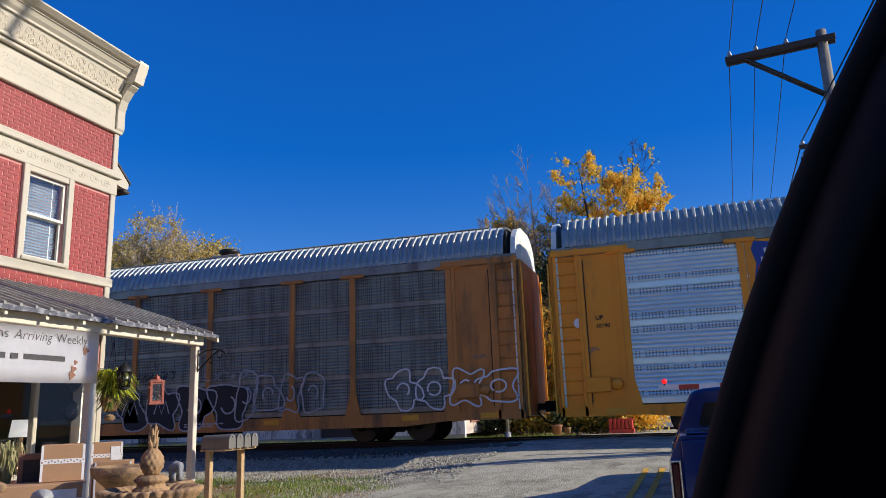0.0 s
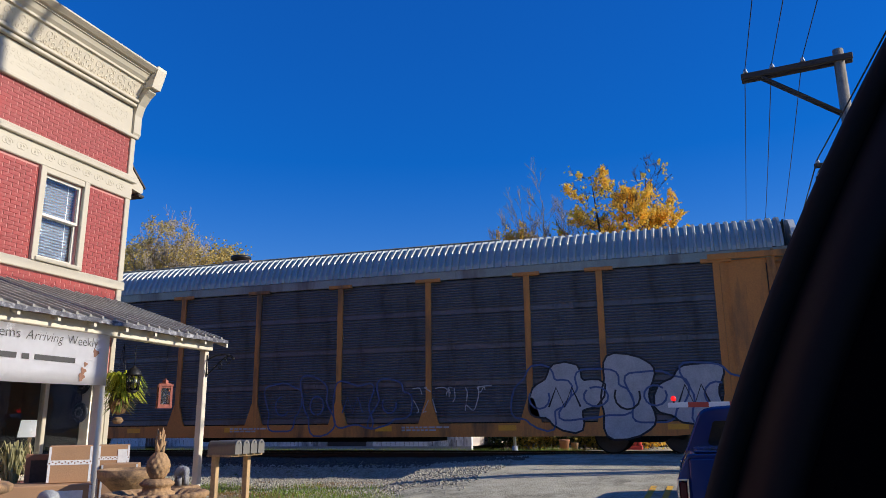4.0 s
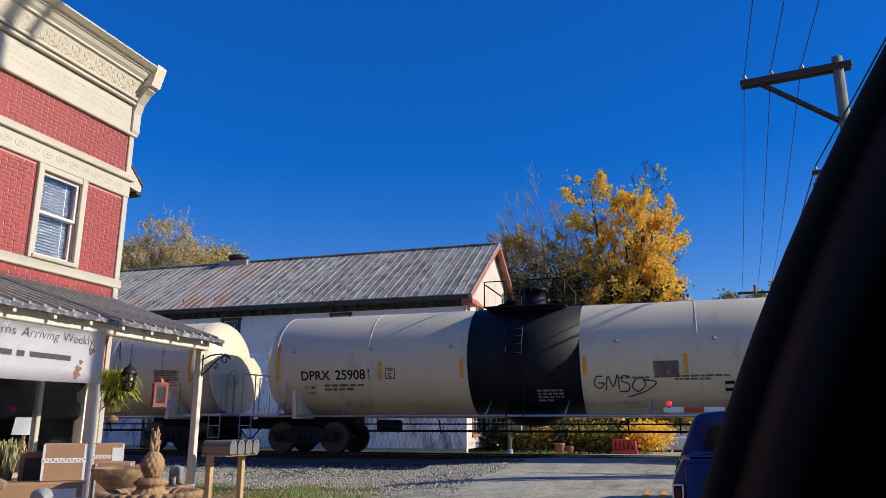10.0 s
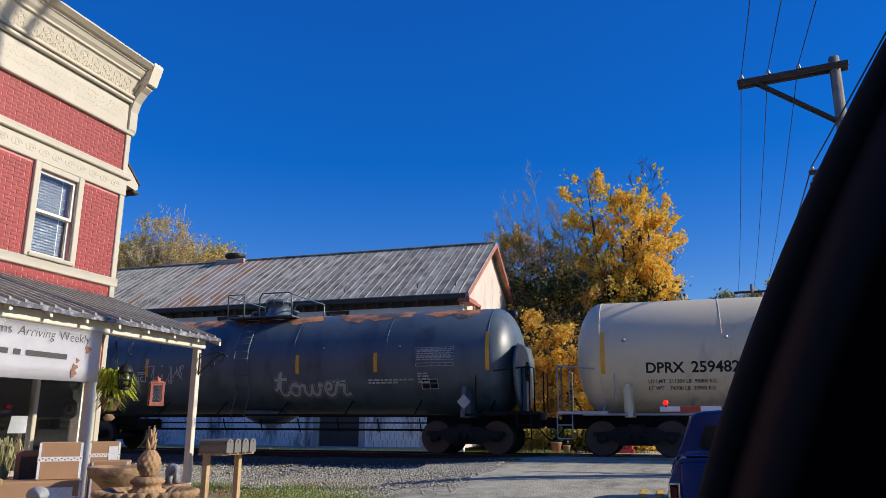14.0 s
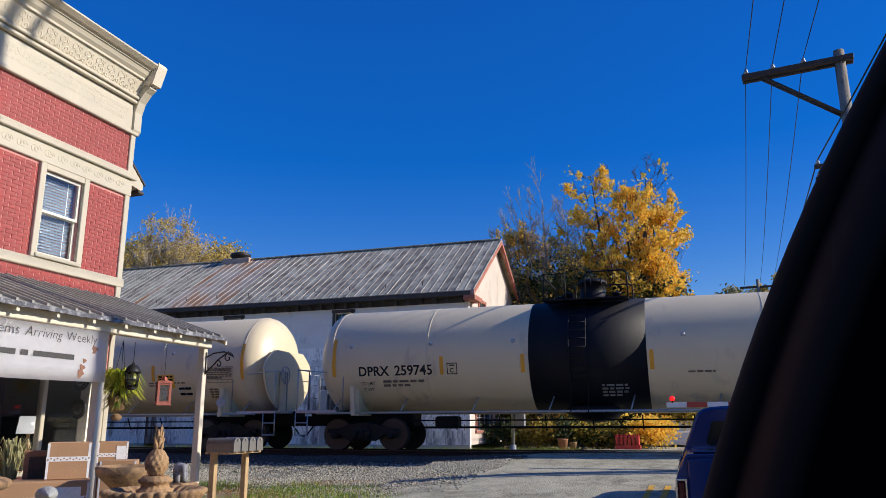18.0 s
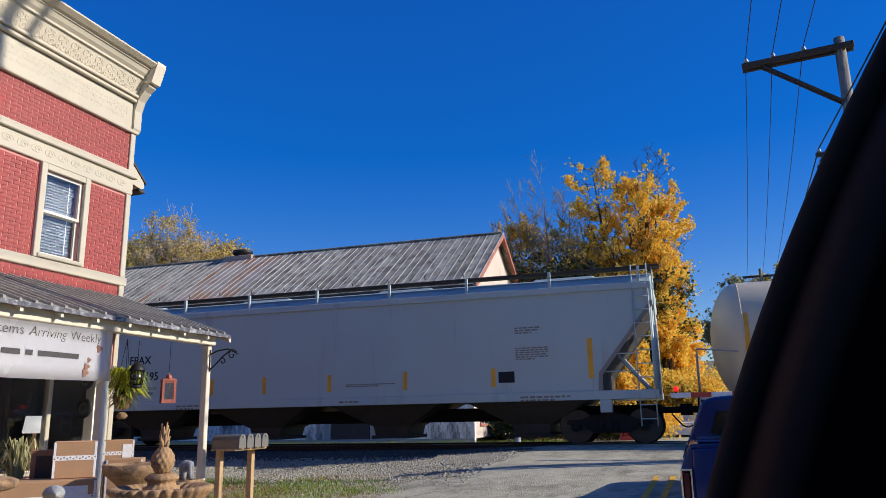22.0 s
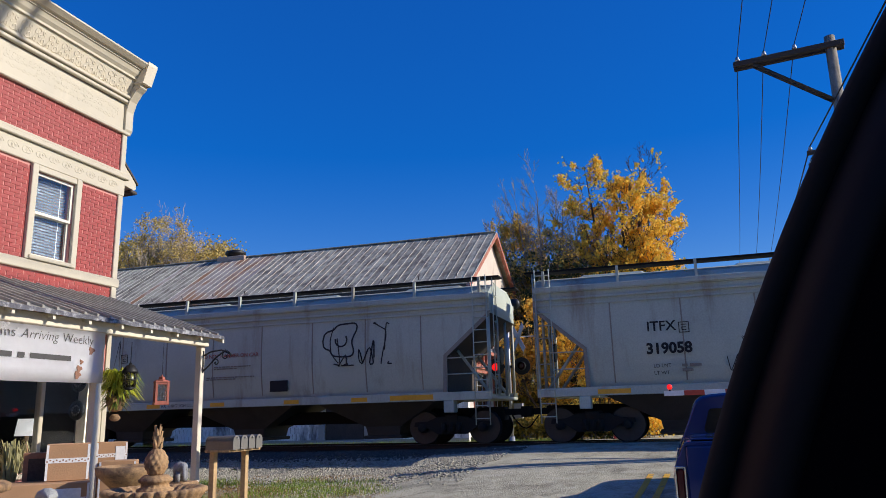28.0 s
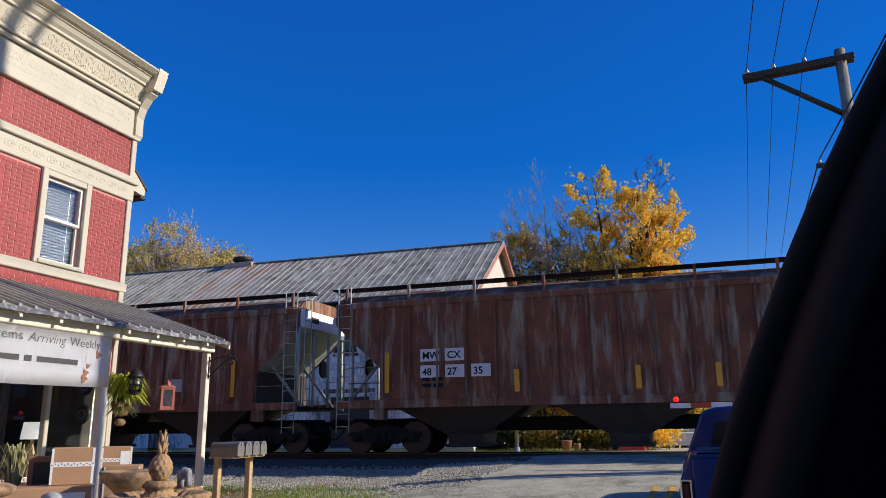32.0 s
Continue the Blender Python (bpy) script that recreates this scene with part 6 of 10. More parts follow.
# ---- poles, wires, crossing gear ----
def build_poles():
    def pole(x, y, top, label):
        p = thing("utility_pole", label, "utility pole", pose(x, y, 0))
        bm = B()
        tube(bm, (0, 0, -0.2), (0, 0, top), 0.17, 0.115, n=14)
        part("pole_shaft", bm, M["old_wood"], p)
        return p
    z = 9.72
    p = pole(3.96, 17.78, 9.95, "weathered wooden utility pole with a one-sided crossarm")
    d = Vector((1.92 - 3.96, 18.1 - 17.78, 0))
    turn = math.degrees(math.atan2(d.y, d.x))
    for s in (-0.105, 0.105):
        part("crossarm", boxed(-0.28, 2.12, s - 0.05, s + 0.05, z - 0.09, z + 0.05, 0.01), M["dark_wood"], p, "dark double timber crossarm", pose(0, 0, 0, 0, 0, turn))
    bm = B()
    for s in (-0.1, 0.1):
        tube(bm, (1.68, s, z - 0.08), (0.08, s, z - 1.36), 0.034, n=6)
    part("brace", bm, M["dark_wood"], p, m=pose(0, 0, 0, 0, 0, turn))
    for u in (0.75, 1.42, 2.02):
        bm = B()
        tube(bm, (u, 0, z + 0.05), (u, 0, z + 0.17), 0.018, n=6)
        lathe(bm, [(z + 0.10, 0.03), (z + 0.12, 0.055), (z + 0.15, 0.06), (z + 0.17, 0.04), (z + 0.20, 0.045), (z + 0.23, 0.02), (z + 0.235, 0.0)], at=(u, 0, 0), n=10)
        part("insulator", bm, M["galv"], p, m=pose(0, 0, 0, 0, 0, turn))
    for dz in (7.22, 6.92):
        part("side_arm", boxed(-0.1, 0.80, -0.05, 0.05, dz - 0.045, dz + 0.045, 0.008), M["dark_wood"], p, m=pose(0, 0, 0, 0, 0, turn))
        bm = B()
        for u in (0.12, 0.72):
            lathe(bm, [(dz + 0.045, 0.03), (dz + 0.10, 0.05), (dz + 0.14, 0.03), (dz + 0.15, 0.0)], at=(u, 0, 0), n=8)
        part("insulator", bm, M["galv"], p, m=pose(0, 0, 0, 0, 0, turn))
    # unseen pole and bar, added to throw two shadow streaks on the cornice
    tall = pole(4.9, 10.8, 15.9, "unseen tall pole added to shadow the shop cornice")
    part("riser_bracket", boxed(-0.08, 0.08, 0.38, 0.50, 14.75, 15.9, 0.01), M["dark_wood"], tall)
    part("bracket_arm", boxed(-0.05, 0.05, 0.1, 0.38, 15.6, 15.72, 0.01), M["dark_wood"], tall)
    far = pole(5.3, 55.0, 11.2, "distant wooden pole with a grey transformer")
    bm = B()
    lathe(bm, [(7.2, 0.22), (7.25, 0.26), (8.0, 0.26), (8.05, 0.2)], at=(0.05, -0.4, 0), n=14)
    part("transformer", bm, M["galv"], far)
    part("crossarm", boxed(-1.2, 1.2, -0.06, 0.06, 10.6, 10.74), M["dark_wood"], far)
    pole3 = pole(7.6, 92.0, 12.0, "farther wooden utility pole")
    part("crossarm", boxed(-1.2, 1.2, -0.06, 0.06, 11.2, 11.34), M["dark_wood"], pole3)
    # wires: sagging runs
    def wire(a, b, sag, r, label, name="power_line"):
        bm = B()
        pts = [Vector(a).lerp(Vector(b), k / 16) - Vector((0, 0, sag * 4 * (k / 16) * (1 - k / 16))) for k in range(17)]
        pipe(bm, pts, r, 5)
        tagged(part(name, bm, M["iron"]), label, "power line", "wires along the road")
    e = Vector((math.cos(radians(turn)), math.sin(radians(turn)), 0))
    base = Vector((3.96, 17.78, z + 0.21))
    for k, u in enumerate((0.75, 1.42, 2.02)):
        a = base + e * u
        wire(a, (5.3 + (0.9, 0.1, -0.9)[k] * 1.0, 55.0, 10.78), 0.5, 0.011, "thin bare power line between poles")
        wire(a, (a.x - 1.2, -28.0, 10.2), 0.35, 0.011, "thin bare power line over the road")
    low = Vector((3.96, 17.78, 7.30))
    for k, (u, dz, r) in enumerate(((0.72, 0.07, 0.016), (0.72, -0.23, 0.02), (0.12, 0.07, 0.014))):
        a = low + e * u + Vector((0, 0, dz))
        wire(a, (5.3 + 0.3 * k, 55.0, 8.6 - 0.3 * k), 0.6, r, "thick black service cable")
        wire(a, (a.x + 0.35, -18.0, 7.9 - 0.2 * k), 0.3, r, "thick black service cable")


def build_crossing_gear():
    # far-side signal: mast, crossbuck seen from behind, two lamp pairs
    x, y, g = -5.74, 25.4, 0.5
    s = thing("crossing_signal", "railway crossing signal with crossbuck and red flashing lamps", "crossing signal", pose(x, y, g))
    bm = B()
    tube(bm, (0, 0, 0.15), (0, 0, 4.95), 0.055, n=12)
    part("mast", bm, M["galv"], s)
    bm = B()
    lathe(bm, [(-0.05, 0.24), (0.12, 0.2), (0.16, 0.1), (0.3, 0.09)], n=14)
    part("base", bm, M["galv"], s)
    for a in (45, -45):
        part("crossbuck_blade", boxed(-0.62, 0.62, 0.06, 0.075, -0.115, 0.115, 0.01), M["galv"], s, "white crossbuck blade, grey on its back", pose(0.3, -0.05, 3.62, 0, 0, -52) @ pose(0, 0.02 if a > 0 else 0, 0, 0, a, 0))
    part("sign_arm", boxed(0.05, 1.0, 0.03, 0.055, 3.66, 3.70), M["galv"], s)
    bm = B()
    lathe(bm, [(-0.09, 0.0), (-0.08, 0.12), (-0.03, 0.19), (0.04, 0.2), (0.05, 0.06), (0.12, 0.05), (0.12, 0.0)], "y", (0.28, 0.0, 4.85), 18)
    box(bm, 0.04, 0.28, 0.06, 0.10, 4.83, 4.87)
    part("bell", bm, M["iron"], s, "dark round warning bell")
    part("lamp_bar", boxed(-0.55, 0.55, -0.04, 0.04, 2.62, 2.70), M["iron"], s)
    for k, (u, lit) in enumerate(((-0.46, True), (0.46, False))):
        bm = B()
        lathe(bm, [(-0.05, 0.30), (-0.045, 0.30), (-0.03, 0.30), (-0.03, 0.0)], "y", (u, 0, 2.66), 24)
        lamp = part("lamp_disc", bm, M["iron"], s, "round black backing disc")
        bm = B()
        rings = []
        for d, r in ((-0.22, 0.145), (-0.05, 0.155), (-0.05, 0.14), (-0.20, 0.135)):
            rings.append([bm.verts.new((u + r * math.cos(q * math.tau / 18), d, 2.66 + r * math.sin(q * math.tau / 18))) for q in range(18)])
        skin(bm, rings)
        part("hood", bm, M["iron"], lamp)
        bm = B()
        lathe(bm, [(-0.14, 0.0), (-0.13, 0.08), (-0.10, 0.132), (-0.055, 0.134)], "y", (u, 0, 2.66), 18)
        part("lens", bm, M["lamp_red"] if lit else M["lens_dark"], lamp, "glowing red lens" if lit else "unlit red lens")
    bm = B()
    box(bm, 0.12, 0.42, -0.12, 0.12, 0.9, 1.4)
    part("relay_case", bm, M["galv"], s)
    # near gate: mast behind the window pillar, arm lowered over the lane
    gt = thing("crossing_gate", "lowered crossing gate arm banded red and white", "crossing gate", pose(4.3, 17.6, 0.55))
    bm = B()
    tube(bm, (0, 0, -0.3), (0, 0, 4.0), 0.06, n=12)
    part("mast", bm, M["galv"], gt)
    part("gear_case", boxed(-0.25, 0.25, 0.07, 0.5, 1.0, 1.65, 0.03), M["galv"], gt)
    L = 4.75
    n = 11
    for i in range(n):
        u0, u1 = -L + L * i / n, -L + L * (i + 1) / n
        zc = 1.36 + 0.01 * i / n
        part("arm_band", boxed(u0, u1 - 0.001, -0.02, 0.02, zc - 0.055, zc + 0.055, 0.004), M["white_paint"] if i % 2 == 0 else M["sign_red"], gt, "white band" if i % 2 == 0 else "red band")
    for u in (-4.62, -2.9, -1.2):
        bm = B()
        lathe(bm, [(-0.05, 0.0), (-0.045, 0.05), (0.0, 0.06), (0.045, 0.05), (0.05, 0.0)], "y", (u, 0, 1.50), 14)
        part("arm_lamp", bm, M["lamp_red"], gt, "lit red arm lamp")
        part("lamp_stem", boxed(u - 0.02, u + 0.02, -0.02, 0.02, 1.40, 1.46), M["iron"], gt)


def build_beyond():
    # red water-filled barrier, far truck, planters
    b = thing("plastic_barrier", "bright red ribbed plastic barrier by the road", "barrier", pose(-2.45, 32.2, ground_z(-2.45, 32.2)))
    bm = B()
    box(bm, -0.5, 0.5, -0.25, 0.25, 0.0, 0.25)
    part("foot", bm, M["barrier_red"], b)
    for i in range(6):
        part("rib", boxed(-0.49 + i * 0.165, -0.36 + i * 0.165, -0.22, 0.22, 0.25, 0.62, 0.02), M["barrier_red"], b)
    part("cap", boxed(-0.5, 0.5, -0.16, 0.16, 0.62, 0.66, 0.01), M["barrier_red"], b)
    v = thing("parked_pickup", "old white pickup parked beyond the crossing", "pickup", pose(-0.66, 38.6, ground_z(-0.66, 38.6) - 0.3))
    bm = B()
    prism(bm, [(-2.3, 0.45), (2.3, 0.45), (2.3, 0.95), (1.0, 1.02), (0.55, 1.5), (-0.6, 1.5), (-0.8, 1.02), (-2.3, 1.0)], "y", -0.0, 1.7)
    part("body", bm, M["white_paint"], v, m=pose(0.85, 0, 0, 0, 0, 90))
    part("windscreen", boxed(-0.72, 0.72, -0.62, -0.58, 1.05, 1.42, 0.02), M["tinted"], v)
    for a in (-0.75, 0.65):
        for u in (-1.5, 1.4):
            bm = B()
            lathe(bm, [(-0.1, 0.2), (-0.1, 0.33), (0.1, 0.33), (0.1, 0.2)], "x", (a + 0.05, u, 0.33), 16)
            part("tyre", bm, M["rubber"], v)
    for x, y, r in ((-5.15, 32.3, 0.22), (-4.75, 32.5, 0.16)):
        pt = thing("planter", "terracotta planter at the verge", "planter", pose(x, y, ground_z(x, y)))
        bm = B()
        lathe(bm, [(0, r * 0.7), (r * 1.9, r), (r * 2.0, r * 1.08), (r * 2.2, r * 1.08), (r * 2.2, r * 0.9), (r * 1.8, 0.0)], n=18)
        part("pot", bm, M["terracotta"] if r > 0.2 else M["stone_tan"], pt)
    bm = B()
    lathe(bm, [(0, 0.16), (0.25, 0.18), (0.4, 0.1), (0.5, 0.12), (0.62, 0.08), (0.68, 0.0)], n=12)
    tagged(part("garden_statue", bm, M["stone_grey"], m=pose(-9.1, 37.0, ground_z(-9.1, 37))), "small pale garden statue by the thicket", "statue")


# ---- the truck ahead and the window frame beside the camera ----
def build_truck():
    t = thing("pickup_truck", "dark blue crew-cab pickup waiting at the crossing", "pickup", pose(0.71, 9.3, -0.02))
    w = 0.92
    def loft(name, half, sections, mat, label=""):
        """A body of rounded cross-sections: half is the profile from the belt up to the middle; sections are (y, width scale, height scale)."""
        z0 = half[0][1]
        bm = B()
        rings = []
        prof = [(u, v) for u, v in half] + [(-u, v) for u, v in half[::-1] if u > 1e-6]
        for y, k, h in sections:
            rings.append([bm.verts.new((u * k, y, z0 + (v - z0) * h)) for u, v in prof])
        skin(bm, rings, smooth=True)
        bm.faces.new(rings[0][::-1])
        bm.faces.new(rings[-1])
        bmesh.ops.recalc_face_normals(bm, faces=bm.faces)
        return part(name, bm, mat, t, label)
    bed = [(0.87, 0.46), (0.915, 0.58), (0.92, 0.78), (0.90, 0.93), (0.865, 1.02), (0.83, 1.08), (0.80, 1.15), (0.775, 1.19), (0.74, 1.205), (0.0, 1.215)]
    loft("bed", bed, ((0.0, 0.985, 0.985), (0.03, 0.997, 0.997), (0.08, 1.0, 1.0), (1.0, 1.0, 1.0), (1.86, 1.0, 1.0)), M["truck_blue"])
    part("tonneau_cover", boxed(-0.70, 0.70, 0.05, 1.84, 1.217, 1.236, 0.008), M["truck_blue"], t, "glossy navy bed cover")
    low = [(0.87, 0.44), (0.915, 0.58), (0.92, 0.78), (0.90, 0.95), (0.86, 1.05), (0.83, 1.10), (0.0, 1.13)]
    loft("cab", low, ((1.89, 1.0, 1.0), (3.9, 1.0, 1.0), (4.6, 0.99, 0.98), (5.4, 0.96, 0.93), (5.55, 0.9, 0.86)), M["truck_blue"])
    top = [(0.835, 1.10), (0.80, 1.18), (0.735, 1.33), (0.665, 1.5), (0.615, 1.63), (0.575, 1.70), (0.51, 1.745), (0.40, 1.772), (0.2, 1.787), (0.0, 1.79)]
    loft("cab_roof", top, ((1.90, 0.985, 0.93), (1.915, 1.0, 0.972), (1.96, 1.005, 0.993), (2.2, 1.01, 1.0), (3.3, 1.0, 1.0), (3.7, 0.99, 0.93), (4.5, 0.95, 0.06)), M["truck_blue"])
    def rounded(x0, x1, z0, z1, taper, c, n=5):
        """A window outline with round corners, narrower at its top by taper a side."""
        pts = []
        for cx, cz, a0 in ((x1 - c, z0 + c, -90), (x1 - c - taper, z1 - c, 0), (x0 + c + taper, z1 - c, 90), (x0 + c, z0 + c, 180)):
            for i in range(n + 1):
                a = radians(a0 + 90 * i / n)
                pts.append((cx + c * math.cos(a), cz + c * math.sin(a)))
        return pts
    bm = B()
    prism(bm, rounded(-0.50, 0.50, 1.24, 1.575, 0.07, 0.06), "y", -0.006, 0.006)
    rw = part("rear_window", bm, M["tinted"], t, "dark tinted rear window with round corners", m=pose(0, 1.898, 0))
    bm = B()
    outer, inner = rounded(-0.53, 0.53, 1.215, 1.60, 0.07, 0.075), rounded(-0.50, 0.50, 1.24, 1.575, 0.07, 0.06)
    skin(bm, [[bm.verts.new((u, d, v)) for u, v in o] for o, d in ((outer, 0.0), (outer, -0.010), (inner, -0.010), (inner, 0.0))])
    part("window_trim", bm, M["truck_blue"], rw)
    for s in (-1, 1):
        bm = B()
        prism(bm, [(2.25, 1.25), (3.2, 1.23), (3.1, 1.58), (2.36, 1.6)], "x", -0.004, 0.004)
        part("side_window", bm, M["tinted"], t, m=pose(s * 0.712, 0, 0) @ pose(0, 0, 1.4, 0, -s * 23.5, 0) @ pose(0, 0, -1.4))
    for s in (-1, 1):
        x0, x1 = sorted((s * 0.80, s * 0.895))
        tl = part("tail_light", boxed(x0, x1, -0.03, 0.10, 0.50, 0.90, 0.02), M["tail_red"], t, "tall smoked tail light with a chrome bezel")
        for q in (x0 - 0.006, x1 + 0.006):
            part("bezel", boxed(q - 0.009, q + 0.009, -0.042, 0.0, 0.48, 0.93, 0.004), M["chrome"], tl)
        part("bezel", boxed(x0, x1, -0.042, 0.0, 0.905, 0.93, 0.004), M["chrome"], tl)
    part("tailgate", boxed(-0.77, 0.77, -0.03, 0.0, 0.5, 1.16, 0.02), M["truck_blue"], t)
    part("tailgate_handle", boxed(-0.12, 0.12, -0.045, -0.031, 0.98, 1.05, 0.01), M["chrome"], t, "chrome tailgate handle")
    part("bumper", boxed(-w + 0.02, w - 0.02, -0.18, -0.032, 0.28, 0.47, 0.03), M["chrome"], t, "chrome rear bumper")
    part("body_trim", boxed(-w - 0.012, -w + 0.002, 0.2, 5.0, 0.77, 0.785), M["chrome"], t, "thin bright side strip")
    part("door_handle", boxed(-0.90, -0.865, 2.55, 2.75, 0.985, 1.02, 0.01), M["chrome"], t)
    for y in (1.0, 4.55):
        for s in (-1, 1):
            bm = B()
            lathe(bm, [(-0.13, 0.24), (-0.12, 0.37), (0.12, 0.37), (0.13, 0.24)], "x", (s * 0.80, y, 0.37), 28)
            wh = part("wheel", bm, M["rubber"], t)
            bm = B()
            lathe(bm, [(-0.135, 0.0), (-0.135, 0.24), (0.135, 0.24), (0.135, 0.0)], "x", (s * 0.80, y, 0.37), 20)
            part("rim", bm, M["chrome"], wh)


def build_window_frame():
    """The window pillar of the car that the camera looks out of."""
    f = thing("car", "dark car with a black windscreen pillar, standing in the lane", "car")
    def line(k):
        # the pillar's outer edge, raked and slightly bowed, k from the sill to the roof
        return Vector((0.005 + 0.115 * k + 0.047 * k * k, 0.632 - 0.03 * k, 1.49 + 0.345 * k))
    def strip_part(name, prof, mat, label=""):
        bm = B()
        rings = []
        for i in range(25):
            k = -0.5 + 2.1 * i / 24
            p = line(k)
            rings.append([bm.verts.new((p.x + u, p.y + v, p.z - u * 0.35)) for u, v in prof])
        skin(bm, rings, smooth=True)
        bm.faces.new(rings[0][::-1])
        bm.faces.new(rings[-1])
        part(name, bm, mat, f, label)
    part("floor_pan", boxed(0.0, 1.62, -2.1, 2.3, 0.28, 0.40, 0.03), M["car_lining"], f)
    part("door_panel", boxed(-0.10, -0.03, -0.8, 0.62, 0.40, 1.02, 0.02), M["car_black"], f)
    part("hood", boxed(0.0, 1.58, 1.52, 2.35, 0.41, 0.98, 0.06), M["car_black"], f)
    part("tail", boxed(0.0, 1.58, -2.15, -1.25, 0.41, 1.05, 0.06), M["car_black"], f)
    for wx in (0.02, 1.60):
        for wy in (-1.6, 1.75):
            bm = B()
            lathe(bm, [(-0.1, 0.2), (-0.1, 0.32), (0.1, 0.32), (0.1, 0.2)], "x", (wx, wy, 0.315), 20)
            part("tyre", bm, M["rubber"], f)
    # unseen roof and side slabs, added to keep sun off the pillar
    part("roof_lining", boxed(0.5, 2.2, -1.2, 0.6, 1.99, 2.04, 0.01), M["car_lining"], f, "unseen roof slab added to shade the pillar")
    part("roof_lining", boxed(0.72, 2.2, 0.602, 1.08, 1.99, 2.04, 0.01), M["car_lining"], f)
    part("far_door", boxed(1.55, 1.62, -1.2, 1.6, 0.4, 2.0, 0.01), M["car_lining"], f)
    part("dashboard", boxed(0.35, 1.54, 0.75, 1.5, 0.5, 1.15, 0.05), M["car_lining"], f)
    strip_part("window_seal", [(0.0, 0.0), (0.003, -0.006), (0.008, -0.008), (0.018, -0.004), (0.020, 0.01), (0.004, 0.012)], M["rubber"], "rubber window seal")
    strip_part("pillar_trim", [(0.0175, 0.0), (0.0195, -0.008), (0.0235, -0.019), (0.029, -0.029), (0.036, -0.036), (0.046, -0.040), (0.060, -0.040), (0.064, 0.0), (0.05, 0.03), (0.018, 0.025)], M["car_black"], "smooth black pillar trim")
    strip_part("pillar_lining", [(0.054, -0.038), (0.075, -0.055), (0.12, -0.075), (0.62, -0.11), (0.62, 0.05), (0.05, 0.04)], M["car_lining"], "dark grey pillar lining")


build_house()
build_plants()
build_poles()
build_crossing_gear()
build_beyond()
build_truck()
build_window_frame()


# ---- railway stock: every car stands on rail tops at z = 0 of its own space ----
CACHE = {}


def once(key, make):
    if key not in CACHE:
        CACHE[key] = make()
    return CACHE[key]


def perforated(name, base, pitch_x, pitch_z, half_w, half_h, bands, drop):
    """Copies a panel material and colours rows of small dark marks into it, standing in for shaded slots: only within
    bands of each tier's height, with whole columns left out by chance.
    """
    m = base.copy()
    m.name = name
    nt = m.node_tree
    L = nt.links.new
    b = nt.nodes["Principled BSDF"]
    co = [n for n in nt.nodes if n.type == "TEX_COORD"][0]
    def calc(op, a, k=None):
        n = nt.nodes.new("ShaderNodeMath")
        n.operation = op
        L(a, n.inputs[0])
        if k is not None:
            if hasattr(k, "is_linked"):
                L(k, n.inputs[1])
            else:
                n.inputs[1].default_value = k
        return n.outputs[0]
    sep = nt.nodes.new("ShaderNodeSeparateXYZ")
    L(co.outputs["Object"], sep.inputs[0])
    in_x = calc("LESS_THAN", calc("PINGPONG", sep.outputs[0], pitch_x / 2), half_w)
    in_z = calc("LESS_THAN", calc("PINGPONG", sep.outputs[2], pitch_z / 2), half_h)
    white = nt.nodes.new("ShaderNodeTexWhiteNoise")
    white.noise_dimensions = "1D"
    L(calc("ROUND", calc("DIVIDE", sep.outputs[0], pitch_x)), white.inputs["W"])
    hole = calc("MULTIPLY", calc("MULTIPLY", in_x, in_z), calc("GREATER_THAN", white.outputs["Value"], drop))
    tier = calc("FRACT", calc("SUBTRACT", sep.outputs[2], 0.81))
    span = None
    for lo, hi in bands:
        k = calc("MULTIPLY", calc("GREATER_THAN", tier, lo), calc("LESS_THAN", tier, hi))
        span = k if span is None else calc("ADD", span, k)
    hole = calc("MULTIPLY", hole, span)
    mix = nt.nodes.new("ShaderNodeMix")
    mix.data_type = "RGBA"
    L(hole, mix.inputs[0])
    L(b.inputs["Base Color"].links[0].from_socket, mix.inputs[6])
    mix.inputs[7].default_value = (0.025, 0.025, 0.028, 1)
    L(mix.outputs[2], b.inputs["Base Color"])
    return m


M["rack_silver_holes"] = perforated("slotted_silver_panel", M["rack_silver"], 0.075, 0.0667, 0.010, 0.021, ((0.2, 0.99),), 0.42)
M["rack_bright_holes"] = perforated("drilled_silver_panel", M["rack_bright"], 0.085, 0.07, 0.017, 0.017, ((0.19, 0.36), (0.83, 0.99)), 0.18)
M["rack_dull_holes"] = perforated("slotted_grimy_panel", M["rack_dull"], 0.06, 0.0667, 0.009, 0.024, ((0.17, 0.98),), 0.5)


def wheelset_mesh():
    bm = B()
    for s in (-1, 1):
        lathe(bm, [(s * 0.70, 0.0), (s * 0.70, 0.36), (s * 0.69, 0.485), (s * 0.715, 0.485), (s * 0.725, 0.457), (s * 0.82, 0.452), (s * 0.82, 0.40), (s * 0.775, 0.37), (s * 0.765, 0.2), (s * 0.80, 0.13), (s * 0.80, 0.0)], "y", n=36)
    tube(bm, (0, -0.98, 0), (0, 0.98, 0), 0.075, n=10)
    return mesh_of(bm, "wheelset", M["wheel"])


def rim_mesh():
    """The polished edge of a wheel's tread."""
    bm = B()
    lathe(bm, [(-0.823, 0.436), (-0.826, 0.440), (-0.826, 0.449), (-0.822, 0.453)], "y", n=36)
    return mesh_of(bm, "tread_edge", M["tread_steel"])


